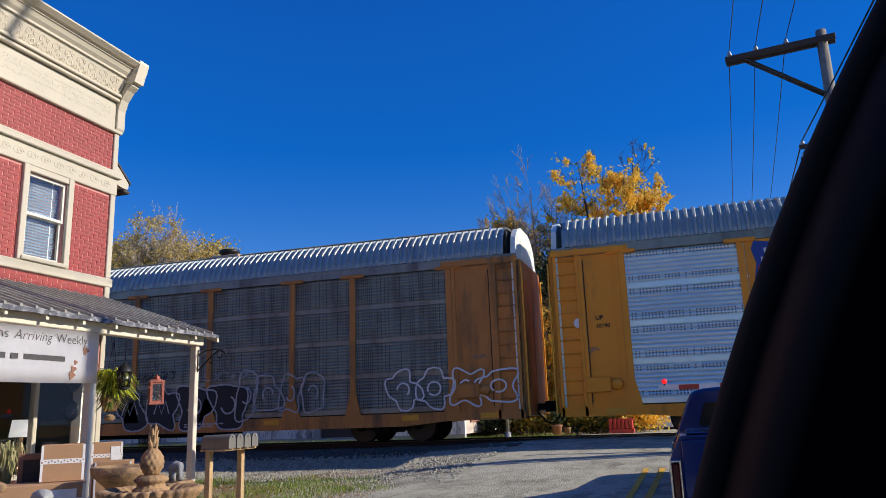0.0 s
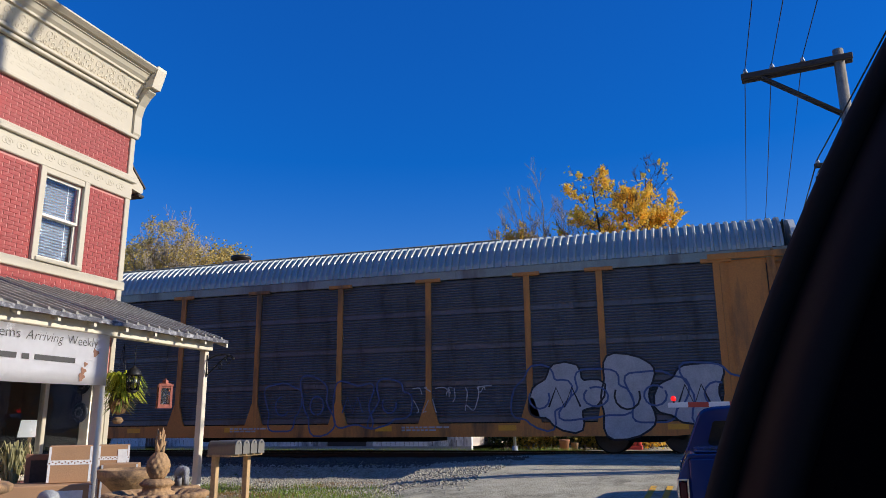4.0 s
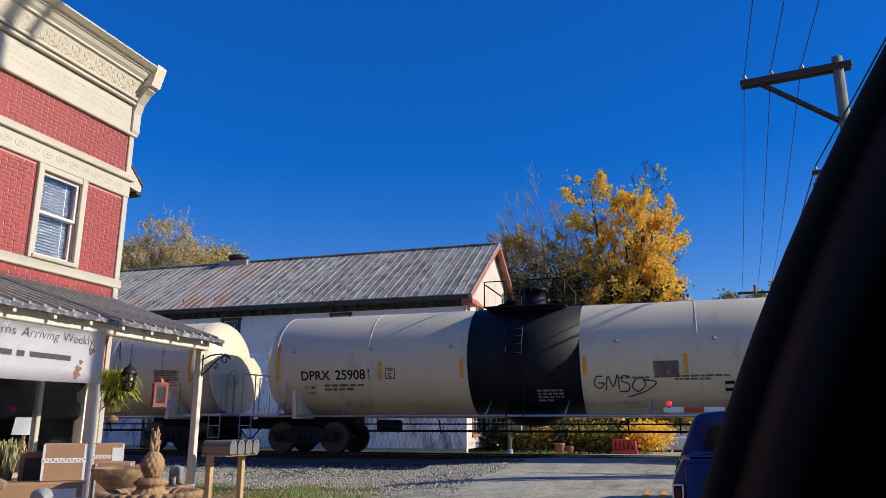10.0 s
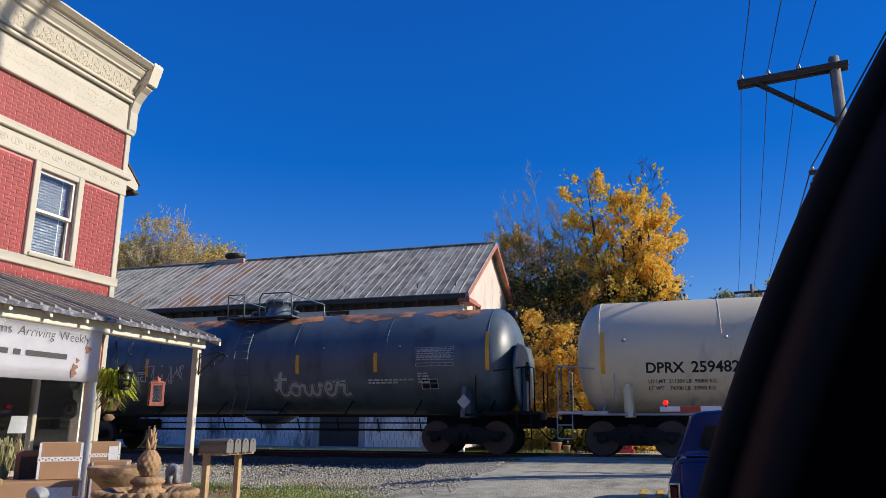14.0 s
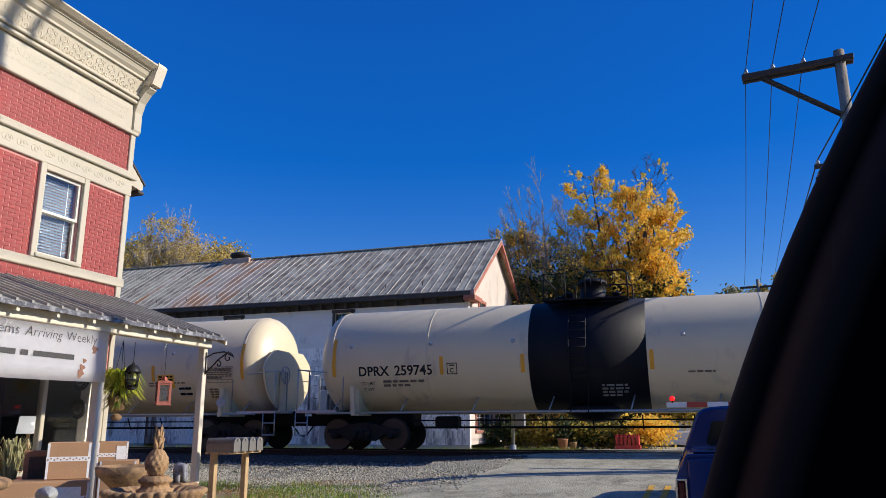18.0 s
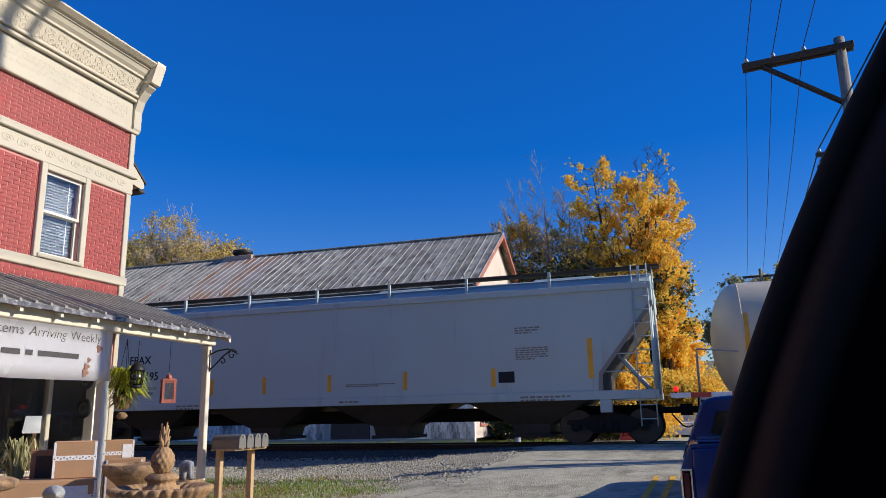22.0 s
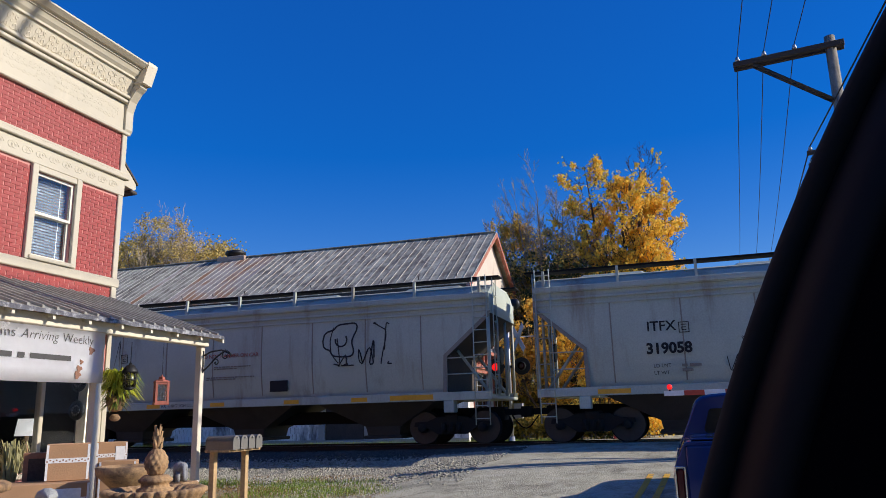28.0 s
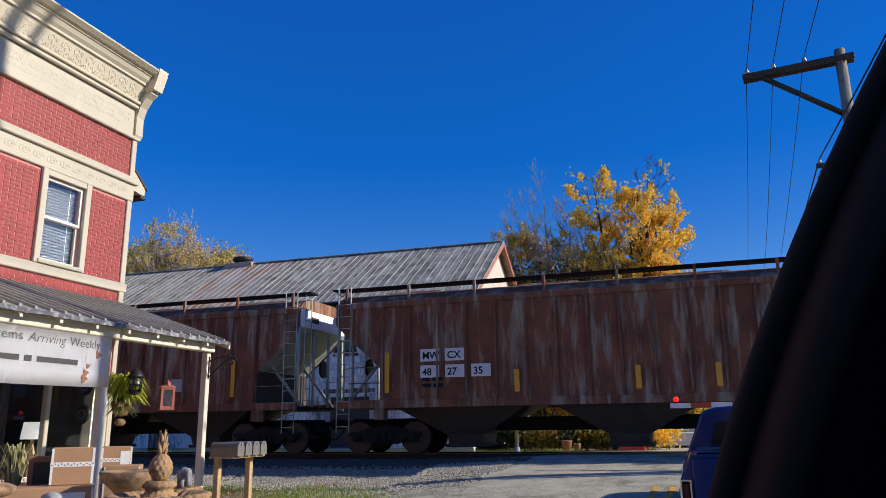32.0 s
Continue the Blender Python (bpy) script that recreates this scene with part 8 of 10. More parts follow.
# ---- centre-beam lumber flat ----
def centerbeam(label, number):
    car = thing("centerbeam_flatcar", label, "rail car", group="cars of the train")
    wall, half, pitch = 11.33, 11.63, 1.225
    deck, top, tb = 1.09, 4.95, 4.62
    for s in (-1, 1):
        part("side_sill", boxed(-half, half, s * 1.44 - 0.06, s * 1.44 + 0.06, 0.84, 1.10, 0.01), M["beam_brown"], car)
    part("deck", boxed(-half, half, -1.38, 1.38, 1.0, deck, 0.01), M["beam_brown"], car)
    part("centre_sill", boxed(-half + 0.1, half - 0.1, -0.30, 0.30, 0.84, 0.98, 0.02), M["frame_black"], car)
    part("top_chord", boxed(-half, half, -0.30, 0.30, top - 0.16, top, 0.02), M["beam_brown"], car, "brown top chord")
    def post():
        # a deep web on the lower half, shaped and coloured as its sunlit strip
        bm = B()
        prism(bm, [(-0.13, deck), (0.13, deck), (0.12, 2.42), (0.05, 2.66), (-0.05, 2.66), (-0.12, 2.42)], "x", -0.035, 0.035)
        return mesh_of(bm, "post", M["beam_red"])
    def face():
        # a flange on each side, joined into a slender bar above
        bm = B()
        for s in (-1, 1):
            prism(bm, [(s * 0.15, deck), (s * 0.138, 2.42), (s * 0.052, 2.70), (s * 0.045, top - 0.17), (s * 0.002, top - 0.17), (s * 0.002, 2.70), (s * 0.12, 2.42), (s * 0.13, deck)], "x", -0.085, 0.085)
        return mesh_of(bm, "post_flange", M["beam_brown"])
    pm, fm = once("cbpost", post), once("cbface", face)
    for i in range(9):
        for s in (-1, 1):
            p = part("post", pm, None, car, "tapered oxide-red post", pose(s * (i + 0.5) * pitch, 0, 0))
            part("flange", fm, None, p)
    def brace(xa, za, xb, zb):
        bm = B()
        d = Vector((xb - xa, 0, zb - za)).normalized()
        q = Vector((-d.z, 0, d.x)) * 0.062
        a, b = Vector((xa, 0, za)), Vector((xb, 0, zb))
        vs = []
        for y in (-0.12, 0.12):
            vs.append([bm.verts.new(p + Vector((0, y, 0))) for p in (a - q, b - q, b + q, a + q)])
        skin(bm, vs)
        bm.faces.new(vs[0][::-1])
        bm.faces.new(vs[1])
        d = part("diagonal", bm, M["beam_brown"], car)
        # corner plates where a diagonal meets its posts
        for x, z, u, v in ((xa, top - 0.17, 0.36 if xb > xa else -0.36, -0.52), (xb, deck, -0.34 if xb > xa else 0.34, 0.46)):
            bm = B()
            prism(bm, [(x, z), (x + u, z), (x + u, z + v * 0.45), (x + u * 0.6, z + v), (x, z + v)], "y", -0.128, -0.122)
            part("gusset", bm, M["beam_brown"], d)
    for k in range(4):
        for s in (-1, 1):
            brace(s * (2 * k - 0.5) * pitch, top - 0.2, s * (2 * k + 1.5) * pitch, deck + 0.1)
    for s in (-1, 1):
        brace(s * 8.5 * pitch, top - 0.2, s * 7.5 * pitch, deck + 0.1)
        # solid web between the last post and the bulkhead
        a, b = sorted((s * 8.5 * pitch, s * wall))
        part("end_web", boxed(a, b, -0.03, 0.03, deck, top - 0.17), M["beam_brown"], car, "brown web plate with white instructions")
        a, b = sorted((s * wall, s * (wall + 0.06)))
        bk = part("bulkhead", boxed(a, b, -1.42, 1.42, deck, tb, 0.01), M["beam_red"], car, "oxide-red end bulkhead")
        a2, b2 = sorted((s * (wall - 0.012), s * half))
        for y in (-1.45, 1.45):
            bm = B()
            prism(bm, [(a2, deck), (b2, deck), (b2, tb + 0.02), (a2, tb + 0.02)], "y", y - 0.028, y + 0.028)
            part("bulkhead_side", bm, M["beam_brown"], bk, "brown side plate")
        a3, b3 = sorted((s * (wall + 0.062), s * half))
        for k in range(4):
            y = -1.0 + k * 0.667
            part("bulkhead_rib", boxed(a3, b3, y - 0.06, y + 0.06, deck, tb - 0.07, 0.01), M["beam_red"], bk)
        for z in (tb - 0.02, tb - 0.55):
            part("bulkhead_cap", boxed(a3, b3, -1.41, 1.41, z - 0.10, z, 0.01), M["beam_red"], bk)
        # markings of the side plate: a reflector, a ring and small print
        part("reflector", boxed(a2 + 0.10, a2 + 0.20, -1.483, -1.479, 2.05, 2.28), M["stripe"], bk)
        bm = B()
        lathe(bm, [(0.0, 0.055), (0.003, 0.055), (0.003, 0.07), (0.0, 0.07)], "y", (a2 + 0.15, -1.482, 1.5), 18)
        part("ring_mark", bm, M["grey_print"], bk)
        print_block(car, a2 + 0.05, -1.480, 1.3, 0.2, 1, 0.02, "grey_print", 5 + s)
        # instructions: plain lines where they are too small to read
        x = a + 0.11 if s < 0 else s * 8.5 * pitch + 0.14
        z = 3.95
        for text, size, gap in (("LOADING AND", 0.102, 0.155), ("UNLOADING", 0.102, 0.155), ("INSTRUCTION", 0.102, 0.17), (3, 0.04, 0.15), (1, 0.04, 0.21), ("SAFETY FIRST", 0.097, 0.10), (8, 0.034, 0.20), ("WARNING", 0.128, 0.145), ("DO NOT MOVE", 0.087, 0.118), ("CAR UNLESS", 0.087, 0.118), ("TIEDOWNS ARE", 0.087, 0.118), ("SECURED IN", 0.087, 0.118), ("KEYSLOTS", 0.087, 0.1)):
            if isinstance(text, int):
                print_block(car, x, -0.034, z, 0.58, text, size, "grey_print", text + s)
                z -= (text - 1) * size * 1.7 + gap
            else:
                letters(text, x, -0.036, z, size, M["white_print"], car, 0.006)
                z -= gap
        bm = B()
        rnd = random.Random(8 + s)
        for z, rows, h, w in ((4.5, 2, 0.03, 1.1), (3.72, 2, 0.07, 0.75), (3.35, 1, 0.09, 0.5), (2.62, 1, 0.075, 1.0), (2.45, 4, 0.045, 1.0), (1.95, 3, 0.05, 0.45)):
            word_bars(bm, -1.22, 0, z, w, rows, h, rnd)
        part("faded_notice", bm, M["grey_print"], bk, "faded white notice", pose(s * (wall - 0.003), 0, 0, 0, 0, -90 * s))
        ladder(car, s * (half + 0.02), -0.9, 1.1, 4.5, M["beam_brown"], 0.4, "x")
    letters(number[0], -7.5, -1.505, 0.86, 0.20, M["white_print"], car, 0.005)
    letters(number[1], -6.53, -1.505, 0.86, 0.20, M["white_print"], car, 0.005)
    letters("IH 11-5", 3.86, -1.505, 0.965, 0.10, M["white_print"], car, 0.002)
    letters("IL 73-0", 3.86, -1.505, 0.845, 0.10, M["white_print"], car, 0.002)
    letters("L 75-0", 4.68, -1.505, 0.86, 0.11, M["white_print"], car, 0.002)
    letters("LD LMT 223600", -3.97, -1.505, 0.965, 0.095, M["white_print"], car)
    letters("LT WT 62200", -3.97, -1.505, 0.85, 0.095, M["white_print"], car)
    print_block(car, -8.3, -1.505, 1.0, 0.5, 2, 0.045, "grey_print", 30)
    print_block(car, 1.1, -1.505, 1.0, 0.6, 4, 0.03, "white_print", 31)
    print_block(car, 2.3, -1.505, 1.0, 0.5, 3, 0.03, "grey_print", 32)
    print_block(car, 7.32, -1.505, 1.02, 0.4, 3, 0.03, "white_print", 33)
    for x in (-11.35, -9.42, -5.05, -1.29, 0.0, 5.85, 9.95, 10.95):
        part("reflector", boxed(x, x + 0.46, -1.506, -1.502, 0.96, 1.07), M["stripe"], car)
    # tie-down winches along the sill, each with its cable, hook block and pale pawls
    def winch(lean):
        bm = B()
        pipe(bm, [(0, -1.46, 1.12), (0.22 * lean, -1.1, 1.7), (0.42 * lean, -0.2, 2.62)], 0.010, 4)
        lathe(bm, [(-0.09, 0.05), (0.09, 0.05)], "x", (0, -1.47, 1.13), 8)
        bevel_box(bm, 0.03 * lean - 0.05, 0.03 * lean + 0.05, -1.46, -1.36, 1.15, 1.36, 0.02)
        bevel_box(bm, 0.02 * lean + 0.08, 0.02 * lean + 0.14, -1.45, -1.38, 1.12, 1.28, 0.015)
        return mesh_of(bm, "tie_cable", M["frame_black"])
    def pawl():
        bm = B()
        for u in (0.0, 0.17):
            pipe(bm, [(u, -1.515, 1.07), (u + 0.03, -1.52, 1.0), (u + 0.09, -1.52, 0.98)], 0.016, 5)
        return mesh_of(bm, "pawl", M["galv"])
    pw = once("cbpawl", pawl)
    for i in range(-9, 9):
        lean = 1 if i % 2 else -1
        x = (i + 0.5) * pitch - 0.42 * lean
        w = part("tie_cable", once(f"cbwinch{lean}", lambda: winch(lean)), None, car, "steel tie-down cable on a winch", pose(x, 0, 0))
        if not (-7.9 < x < -5.4 or -4.3 < x < -2.8 or 3.5 < x < 5.3):
            part("pawl", pw, None, w)
    bogies(car, half - 2.15)
    coupler(car, 12.14)
    return car


# ---- tank cars ----
def tank_profile(h, R, head):
    p = []
    for i in range(9):
        a = i * math.pi / 2 / 8
        p.append((-h - head * math.cos(a), R * math.sin(a)))
    p += [(-h + 2 * h * k / 6, R) for k in range(1, 6)]
    for i in range(9):
        a = math.pi / 2 - i * math.pi / 2 / 8
        p.append((h + head * math.cos(a), R * math.sin(a)))
    p[0] = (p[0][0], 0.0)
    p[-1] = (p[-1][0], 0.0)
    return p


def tank_car(label, L, R, zc, shell, number, band=None, notice=True, limits=None, low=False, seed=1, dark=False, shift=0.0):
    car = thing("tank_car", label, "rail car", group="cars of the train")
    ends = L / 2 - 0.78
    head = 0.75 if not low else 0.6
    h = ends - head
    def make():
        bm = B()
        lathe(bm, tank_profile(h, R, head), "x", (0, 0, zc), 56)
        return mesh_of(bm, "shell", M[shell])
    part("shell", once("tank%s%.2f" % (shell, L), make), None, car, "cylindrical welded tank shell")
    if band:
        bm = B()
        lathe(bm, [(-1.56, R - 0.02), (-1.56, R + 0.006), (1.56, R + 0.006), (1.56, R - 0.02)], "x", (0, 0, zc), 56)
        part("band", bm, M[band], car, "matt black centre band")
    for x in [-h + 2 * h * k / 5 for k in range(6)]:
        if band and abs(x) < 1.6:
            continue
        bm = B()
        lathe(bm, [(x - 0.012, R - 0.01), (x - 0.010, R + 0.007), (x + 0.010, R + 0.007), (x + 0.012, R - 0.01)], "x", (0, 0, zc), 56)
        part("weld_seam", bm, M[shell], car)
    # manway, housing and platform on top
    dk = M["tank_band"] if band or shell != "tank_dark" else M["tank_dark"]
    top = zc + R
    bm = B()
    lathe(bm, [(top - 0.12, 0.40), (top + 0.10, 0.40), (top + 0.12, 0.36), (top + 0.50, 0.36), (top + 0.50, 0.41), (top + 0.56, 0.41), (top + 0.62, 0.33), (top + 0.64, 0.0)], at=(-0.15 if low else 0.08, 0, 0), n=24)
    mw = part("manway", bm, dk, car, "round manway housing")
    bm = B()
    tube(bm, (0, 0, 0), (0, 0, 0.18), 0.025, n=6)
    bolt = mesh_of(bm, "lid_bolt", dk)
    for i in range(8):
        q = i * math.tau / 8
        part("lid_bolt", bolt, None, mw, m=pose((-0.15 if low else 0.08) + 0.40 * math.cos(q), 0.40 * math.sin(q), top + 0.40))
    for vx, vy, vh, vr in ((-0.62, -0.25, 0.26, 0.10), (-0.85, 0.1, 0.2, 0.13), (0.78, -0.2, 0.22, 0.09)):
        bm = B()
        lathe(bm, [(top - 0.1, vr), (top + vh * 0.6, vr), (top + vh * 0.6, vr * 1.5), (top + vh * 0.8, vr * 1.5), (top + vh, vr * 0.6), (top + vh, 0.0)], at=(vx, vy, 0), n=12)
        part("valve", bm, dk, car)
    bm = B()
    lathe(bm, [(top - 0.12, 0.17), (top + 0.28, 0.17), (top + 0.30, 0.0)], at=(-0.65, 0.1, 0), n=14)
    part("valve", bm, dk, car)
    for y in (-0.85, 0.85):
        part("walk_grating", boxed(-1.15, 1.15, y - 0.28, y + 0.28, top - 0.10, top - 0.055), dk, car)
    for y in (-1.12, 1.12):
        bm = B()
        pts = [(-1.15, y, top - 0.1), (-1.15, y, top + 0.66), (-0.55, y, top + 0.66), (-0.55, y, top - 0.1)]
        pipe(bm, pts, 0.024, 6)
        pts = [(0.0, y, top - 0.1), (0.0, y, top + 0.5), (0.08, y, top + 0.66), (1.05, y, top + 0.66), (1.15, y, top + 0.58), (1.15, y, top - 0.1)]
        pipe(bm, pts, 0.024, 6)
        part("safety_rail", bm, dk, car, "black platform rail")
    for e in (-1, 1):
        bm = B()
        pipe(bm, [(e * 1.15, -1.12, top + 0.6), (e * 1.15, 1.12, top + 0.6)], 0.022, 6)
        part("safety_rail", bm, dk, car)
    # ladder curving down the shell
    bm = B()
    lx = 0.75 if low else 0.0
    for x in (lx - 0.46, lx):
        pts = [(x, -R * math.cos(a) - 0.10 * (1 if a > -0.5 else 1), zc + R * math.sin(a)) for a in (1.05, 0.8, 0.55, 0.3, 0.0, -0.3, -0.6)]
        pts.append((x, -R - 0.06, 1.05))
        pipe(bm, pts, 0.018, 5)
    for k in range(11):
        a = 1.0 - k * 0.155
        y, z = (-R * math.cos(a) - 0.10, zc + R * math.sin(a)) if a > -0.6 else (-R - 0.08, zc + R * math.sin(a))
        tube(bm, (lx - 0.46, y, z), (lx, y, z), 0.015, n=5)
    part("ladder", bm, dk if band else M[shell], car)
    # long side bar at sill height, its brackets, catwalk pipes below
    sill = M["galv"] if not dark else M["frame_black"]
    zs = zc - R + 0.0
    bm = B()
    for y in (-1.46, 1.46):
        tube(bm, (-ends + 0.25, y, zs + 0.0), (ends - 0.25, y, zs + 0.0), 0.033, n=6)
    part("side_rail", bm, sill, car, "long pale handrail along the sill")
    for x in [-h + 2 * h * k / 7 for k in range(8)]:
        if abs(x) < 0.9:
            continue
        bm = B()
        tube(bm, (x, -1.46, zs), (x + 0.10, -math.sqrt(R * R - (R - 0.42) ** 2) - 0.02, zs + 0.40), 0.022, n=5)
        part("rail_bracket", bm, sill, car)
    bm = B()
    for y in (-0.5, 0.5):
        tube(bm, (-h * 0.78, y, zs - 0.42), (h * 0.78, y, zs - 0.42), 0.03, n=6)
        tube(bm, (-h * 0.78, y - 0.2, zs - 0.22), (h * 0.78, y - 0.2, zs - 0.22), 0.02, n=6)
    for x in [-h * 0.7 + 1.4 * h * k / 8 for k in range(9)]:
        tube(bm, (x, -0.7, zs - 0.1), (x, -0.5, zs - 0.48), 0.02, n=5)
    part("brake_pipe", bm, M["frame_black"], car)
    bm = B()
    lathe(bm, [(zs - 0.30, 0.10), (zs - 0.25, 0.45), (zs - 0.02, 0.85), (zs + 0.15, 0.9)], at=(0, 0, 0), n=22)
    part("outlet_sump", bm, dk, car, "bottom outlet skid")
    part("brake_cylinder", boxed(-ends * 0.55, -ends * 0.55 + 0.7, -0.75, -0.35, zs - 0.45, zs - 0.1, 0.05), M["frame_black"], car)
    # stub sills, saddles, end platforms
    for e in (-1, 1):
        a, b = sorted((e * (ends - 2.9), e * (L / 2 - 0.3)))
        part("stub_sill", boxed(a, b, -0.38, 0.38, 0.70, 1.16, 0.03), M["frame_black"], car)
        xb = e * (ends - 1.42)
        bm = B()
        prism(bm, [(-1.25, 1.0), (1.25, 1.0), (1.32, zc - 0.75)] + [(R * 0.99 * math.sin(t), zc - R * 0.99 * math.cos(t)) for t in (0.8, 0.4, 0, -0.4, -0.8)] + [(-1.32, zc - 0.75)], "x", xb - 0.12, xb + 0.12)
        part("saddle", bm, M[shell], car)
        bm = B()
        prism(bm, [(xb - e * 0.05 - 0.06, 1.0), (xb - e * 0.05 + 0.06, 1.0), (xb + 0.055, zc - 0.80), (xb - 0.055, zc - 0.80)], "y", -1.55, -1.44)
        part("bolster_post", bm, M[shell], car)
        bm = B()
        rows = []
        for zz in (-0.24, -0.12, 0.0, 0.12, 0.2):
            z = zc - 0.86 + zz
            wd = math.sqrt(max(0.0, 0.25 ** 2 - zz * zz)) + 0.03
            yy = -math.sqrt(R * R - (z - zc) ** 2) - 0.012
            rows.append([bm.verts.new((xb - wd, yy, z)), bm.verts.new((xb + wd, yy, z))])
        skin(bm, rows, closed=False)
        part("post_pad", bm, M[shell], car, "round doubler plate behind a post")
        bm = B()
        for q in range(14):
            a0, a1 = q * math.tau / 14, (q + 1) * math.tau / 14
            tube(bm, (e * (ends + 0.16), -0.45 + 0.27 * math.cos(a0), zc - 0.35 + 0.27 * math.sin(a0)), (e * (ends + 0.16), -0.45 + 0.27 * math.cos(a1), zc - 0.35 + 0.27 * math.sin(a1)), 0.018, n=5)
        for q in range(4):
            a0 = q * math.tau / 8
            tube(bm, (e * (ends + 0.16), -0.45 + 0.27 * math.cos(a0), zc - 0.35 + 0.27 * math.sin(a0)), (e * (ends + 0.16), -0.45 - 0.27 * math.cos(a0), zc - 0.35 - 0.27 * math.sin(a0)), 0.012, n=5)
        if e > 0:
            part("brake_wheel", bm, sill, car, "round hand-brake wheel")
            part("brake_stand", boxed(ends + 0.03, ends + 0.15, -0.6, -0.3, 1.15, zc - 0.2, 0.02), M[shell], car)
        else:
            bm.free()
        a, b = sorted((e * (ends - 0.9), e * (L / 2 - 0.35)))
        part("end_platform", boxed(a, b, -1.48, 1.48, 1.08, 1.16, 0.01), sill, car)
        # head shield covering the lower half
        if not low and e > 0:
            bm = B()
            out = [(R * 0.98 * math.cos(t), zc + R * 0.98 * math.sin(t)) for t in [math.pi + 0.12 + k * (math.pi - 0.24) / 12 for k in range(13)]]
            out += [(1.35, zc + 0.10), (0.9, zc + 0.42), (-0.9, zc + 0.42), (-1.35, zc + 0.10)]
            a, b = sorted((e * (ends - 0.04), e * (ends + 0.02)))
            prism(bm, out, "x", a, b)
            part("head_shield", bm, M[shell], car, "half-height head shield")
        bm = B()
        xr = e * (L / 2 - 0.38)
        for y0, y1 in ((-1.45, -0.75), (0.75, 1.45)):
            pipe(bm, [(xr, y0, 1.16), (xr, y0, 2.35), (xr, y1, 2.35), (xr, y1, 1.16)], 0.022, 5)
            part("end_rail", bm, sill, car, "end platform handrail")
            bm = B()
        pipe(bm, [(e * (ends - 1.1), -1.46, 1.16), (e * (ends - 1.1), -1.46, 2.2), (xr, -1.46, 2.35)], 0.022, 5)
        part("end_rail", bm, sill, car, "end platform handrail")
        bm = B()
        for k in range(2):
            zz = 0.45 + k * 0.35
            tube(bm, (e * (L / 2 - 0.75), -1.47, zz), (e * (L / 2 - 0.35), -1.47, zz), 0.018, n=5)
        for x in (e * (L / 2 - 0.75), e * (L / 2 - 0.35)):
            tube(bm, (x, -1.47, 0.42), (x, -1.47, 1.1), 0.018, n=5)
        part("step", bm, sill, car)
    bm = B()
    prism(bm, [(0.0, -0.2), (0.2, 0.0), (0.0, 0.2), (-0.2, 0.0)], "y", -1.562, -1.55)
    part("placard", bm, M["grey_print"], car, "diamond hazard placard", pose(ends - 1.42, 0, 1.42))
    # lettering wrapped to the shell
    wr = (zc, R)
    ink = M["ink"] if not dark else M["white_print"]
    k = "ink" if not dark else "white_print"
    if low:
        letters("MOLTEN SULFUR", h * 0.45, 0.006, zc - 0.40, 0.16, ink, car, 0.003, wr)
    if number:
        x0 = -h + (0.75 if low or dark else 0.85 + shift)
        big = 0.30 if low else 0.37
        drop = 0.0 if low else 0.17
        letters(number[0], x0, 0.006, zc - 0.34 - drop, big, ink, car, 0.009, wr)
        letters(number[1], x0 + (1.0 if low else 1.13 if not dark else 1.3), 0.006, zc - 0.34 - drop, big * 1.05, ink, car, 0.008, wr)
        for word, n, z in (("LD LMT", 0, 0.60 + drop), ("LT WT", 1, 0.77 + drop)):
            letters(word + (limits[n] if limits else ""), x0 + 0.05, 0.006, zc - z, 0.13, M["ink_soft"] if not dark else ink, car, 0.002, wr)
        if not limits:
            print_block(car, x0 + 0.75, 0, zc - 0.54 - drop, 1.3, 2, 0.065, "ink_faint" if not dark else k, seed, wr)
        bm = B()
        bx = x0 + 2.72
        for a in ((0, 0.30, 0, 0.022), (0, 0.30, 0.29, 0.312), (0, 0.022, 0.022, 0.29), (0.278, 0.30, 0.022, 0.29), (0.07, 0.23, 0.23, 0.262)):
            box(bm, bx + a[0], bx + a[1], -R - 0.008, -R - 0.004, zc - 0.52 + a[2], zc - 0.52 + a[3])
        for v in bm.verts:
            v.co.y = -math.sqrt(R * R - (v.co.z - zc) ** 2) - 0.006
        if low:
            bm.free()
        else:
            part("stencil_box", bm, ink, car)
            letters("C", bx + 0.08, 0.006, zc - 0.47, 0.17, ink, car, 0.004, wr)
    if low:
        stripes(car, (-h + 0.02, -0.44 * h, -0.24 * h, 0.30 * h, h - 0.05), 0, zc - 0.2, zc + 0.24, wrap=wr, w=0.1)
    else:
        stripes(car, (-h + 0.02, -h + 3.36 + shift if band else -h * 0.5, -1.78, 1.62, h * 0.55, h - 0.05), 0, zc - 0.52 if band else zc - 0.36, zc - 0.02 if band else zc + 0.2, wrap=wr)
    stripes(car, (h - 0.06, -h + 0.03), 0, zc - 0.12 if band else zc + 0.05, zc + 0.58 if band else zc + 0.72, wrap=wr)
    print_block(car, 2.55, 0, zc - 0.62, 1.1, 1, 0.045, "ink_faint" if not dark else k, seed + 5, wr)
    print_block(car, 3.95, 0, zc - 0.60, 1.4, 2, 0.045, "ink_faint" if not dark else k, seed + 6, wr)
    bm = B()
    rows = []
    nx, nz = (h * 0.34, zc - 0.08) if low else (h * 0.55 + 0.22, zc - 0.72)
    nw, nh = (0.72, 0.36) if low else (0.62, 0.40)
    for i in range(5):
        z = nz + nh * i / 4
        yy = -math.sqrt(R * R - (z - zc) ** 2) - 0.007
        rows.append([bm.verts.new((nx, yy, z)), bm.verts.new((nx + nw, yy, z))])
    skin(bm, rows, closed=False)
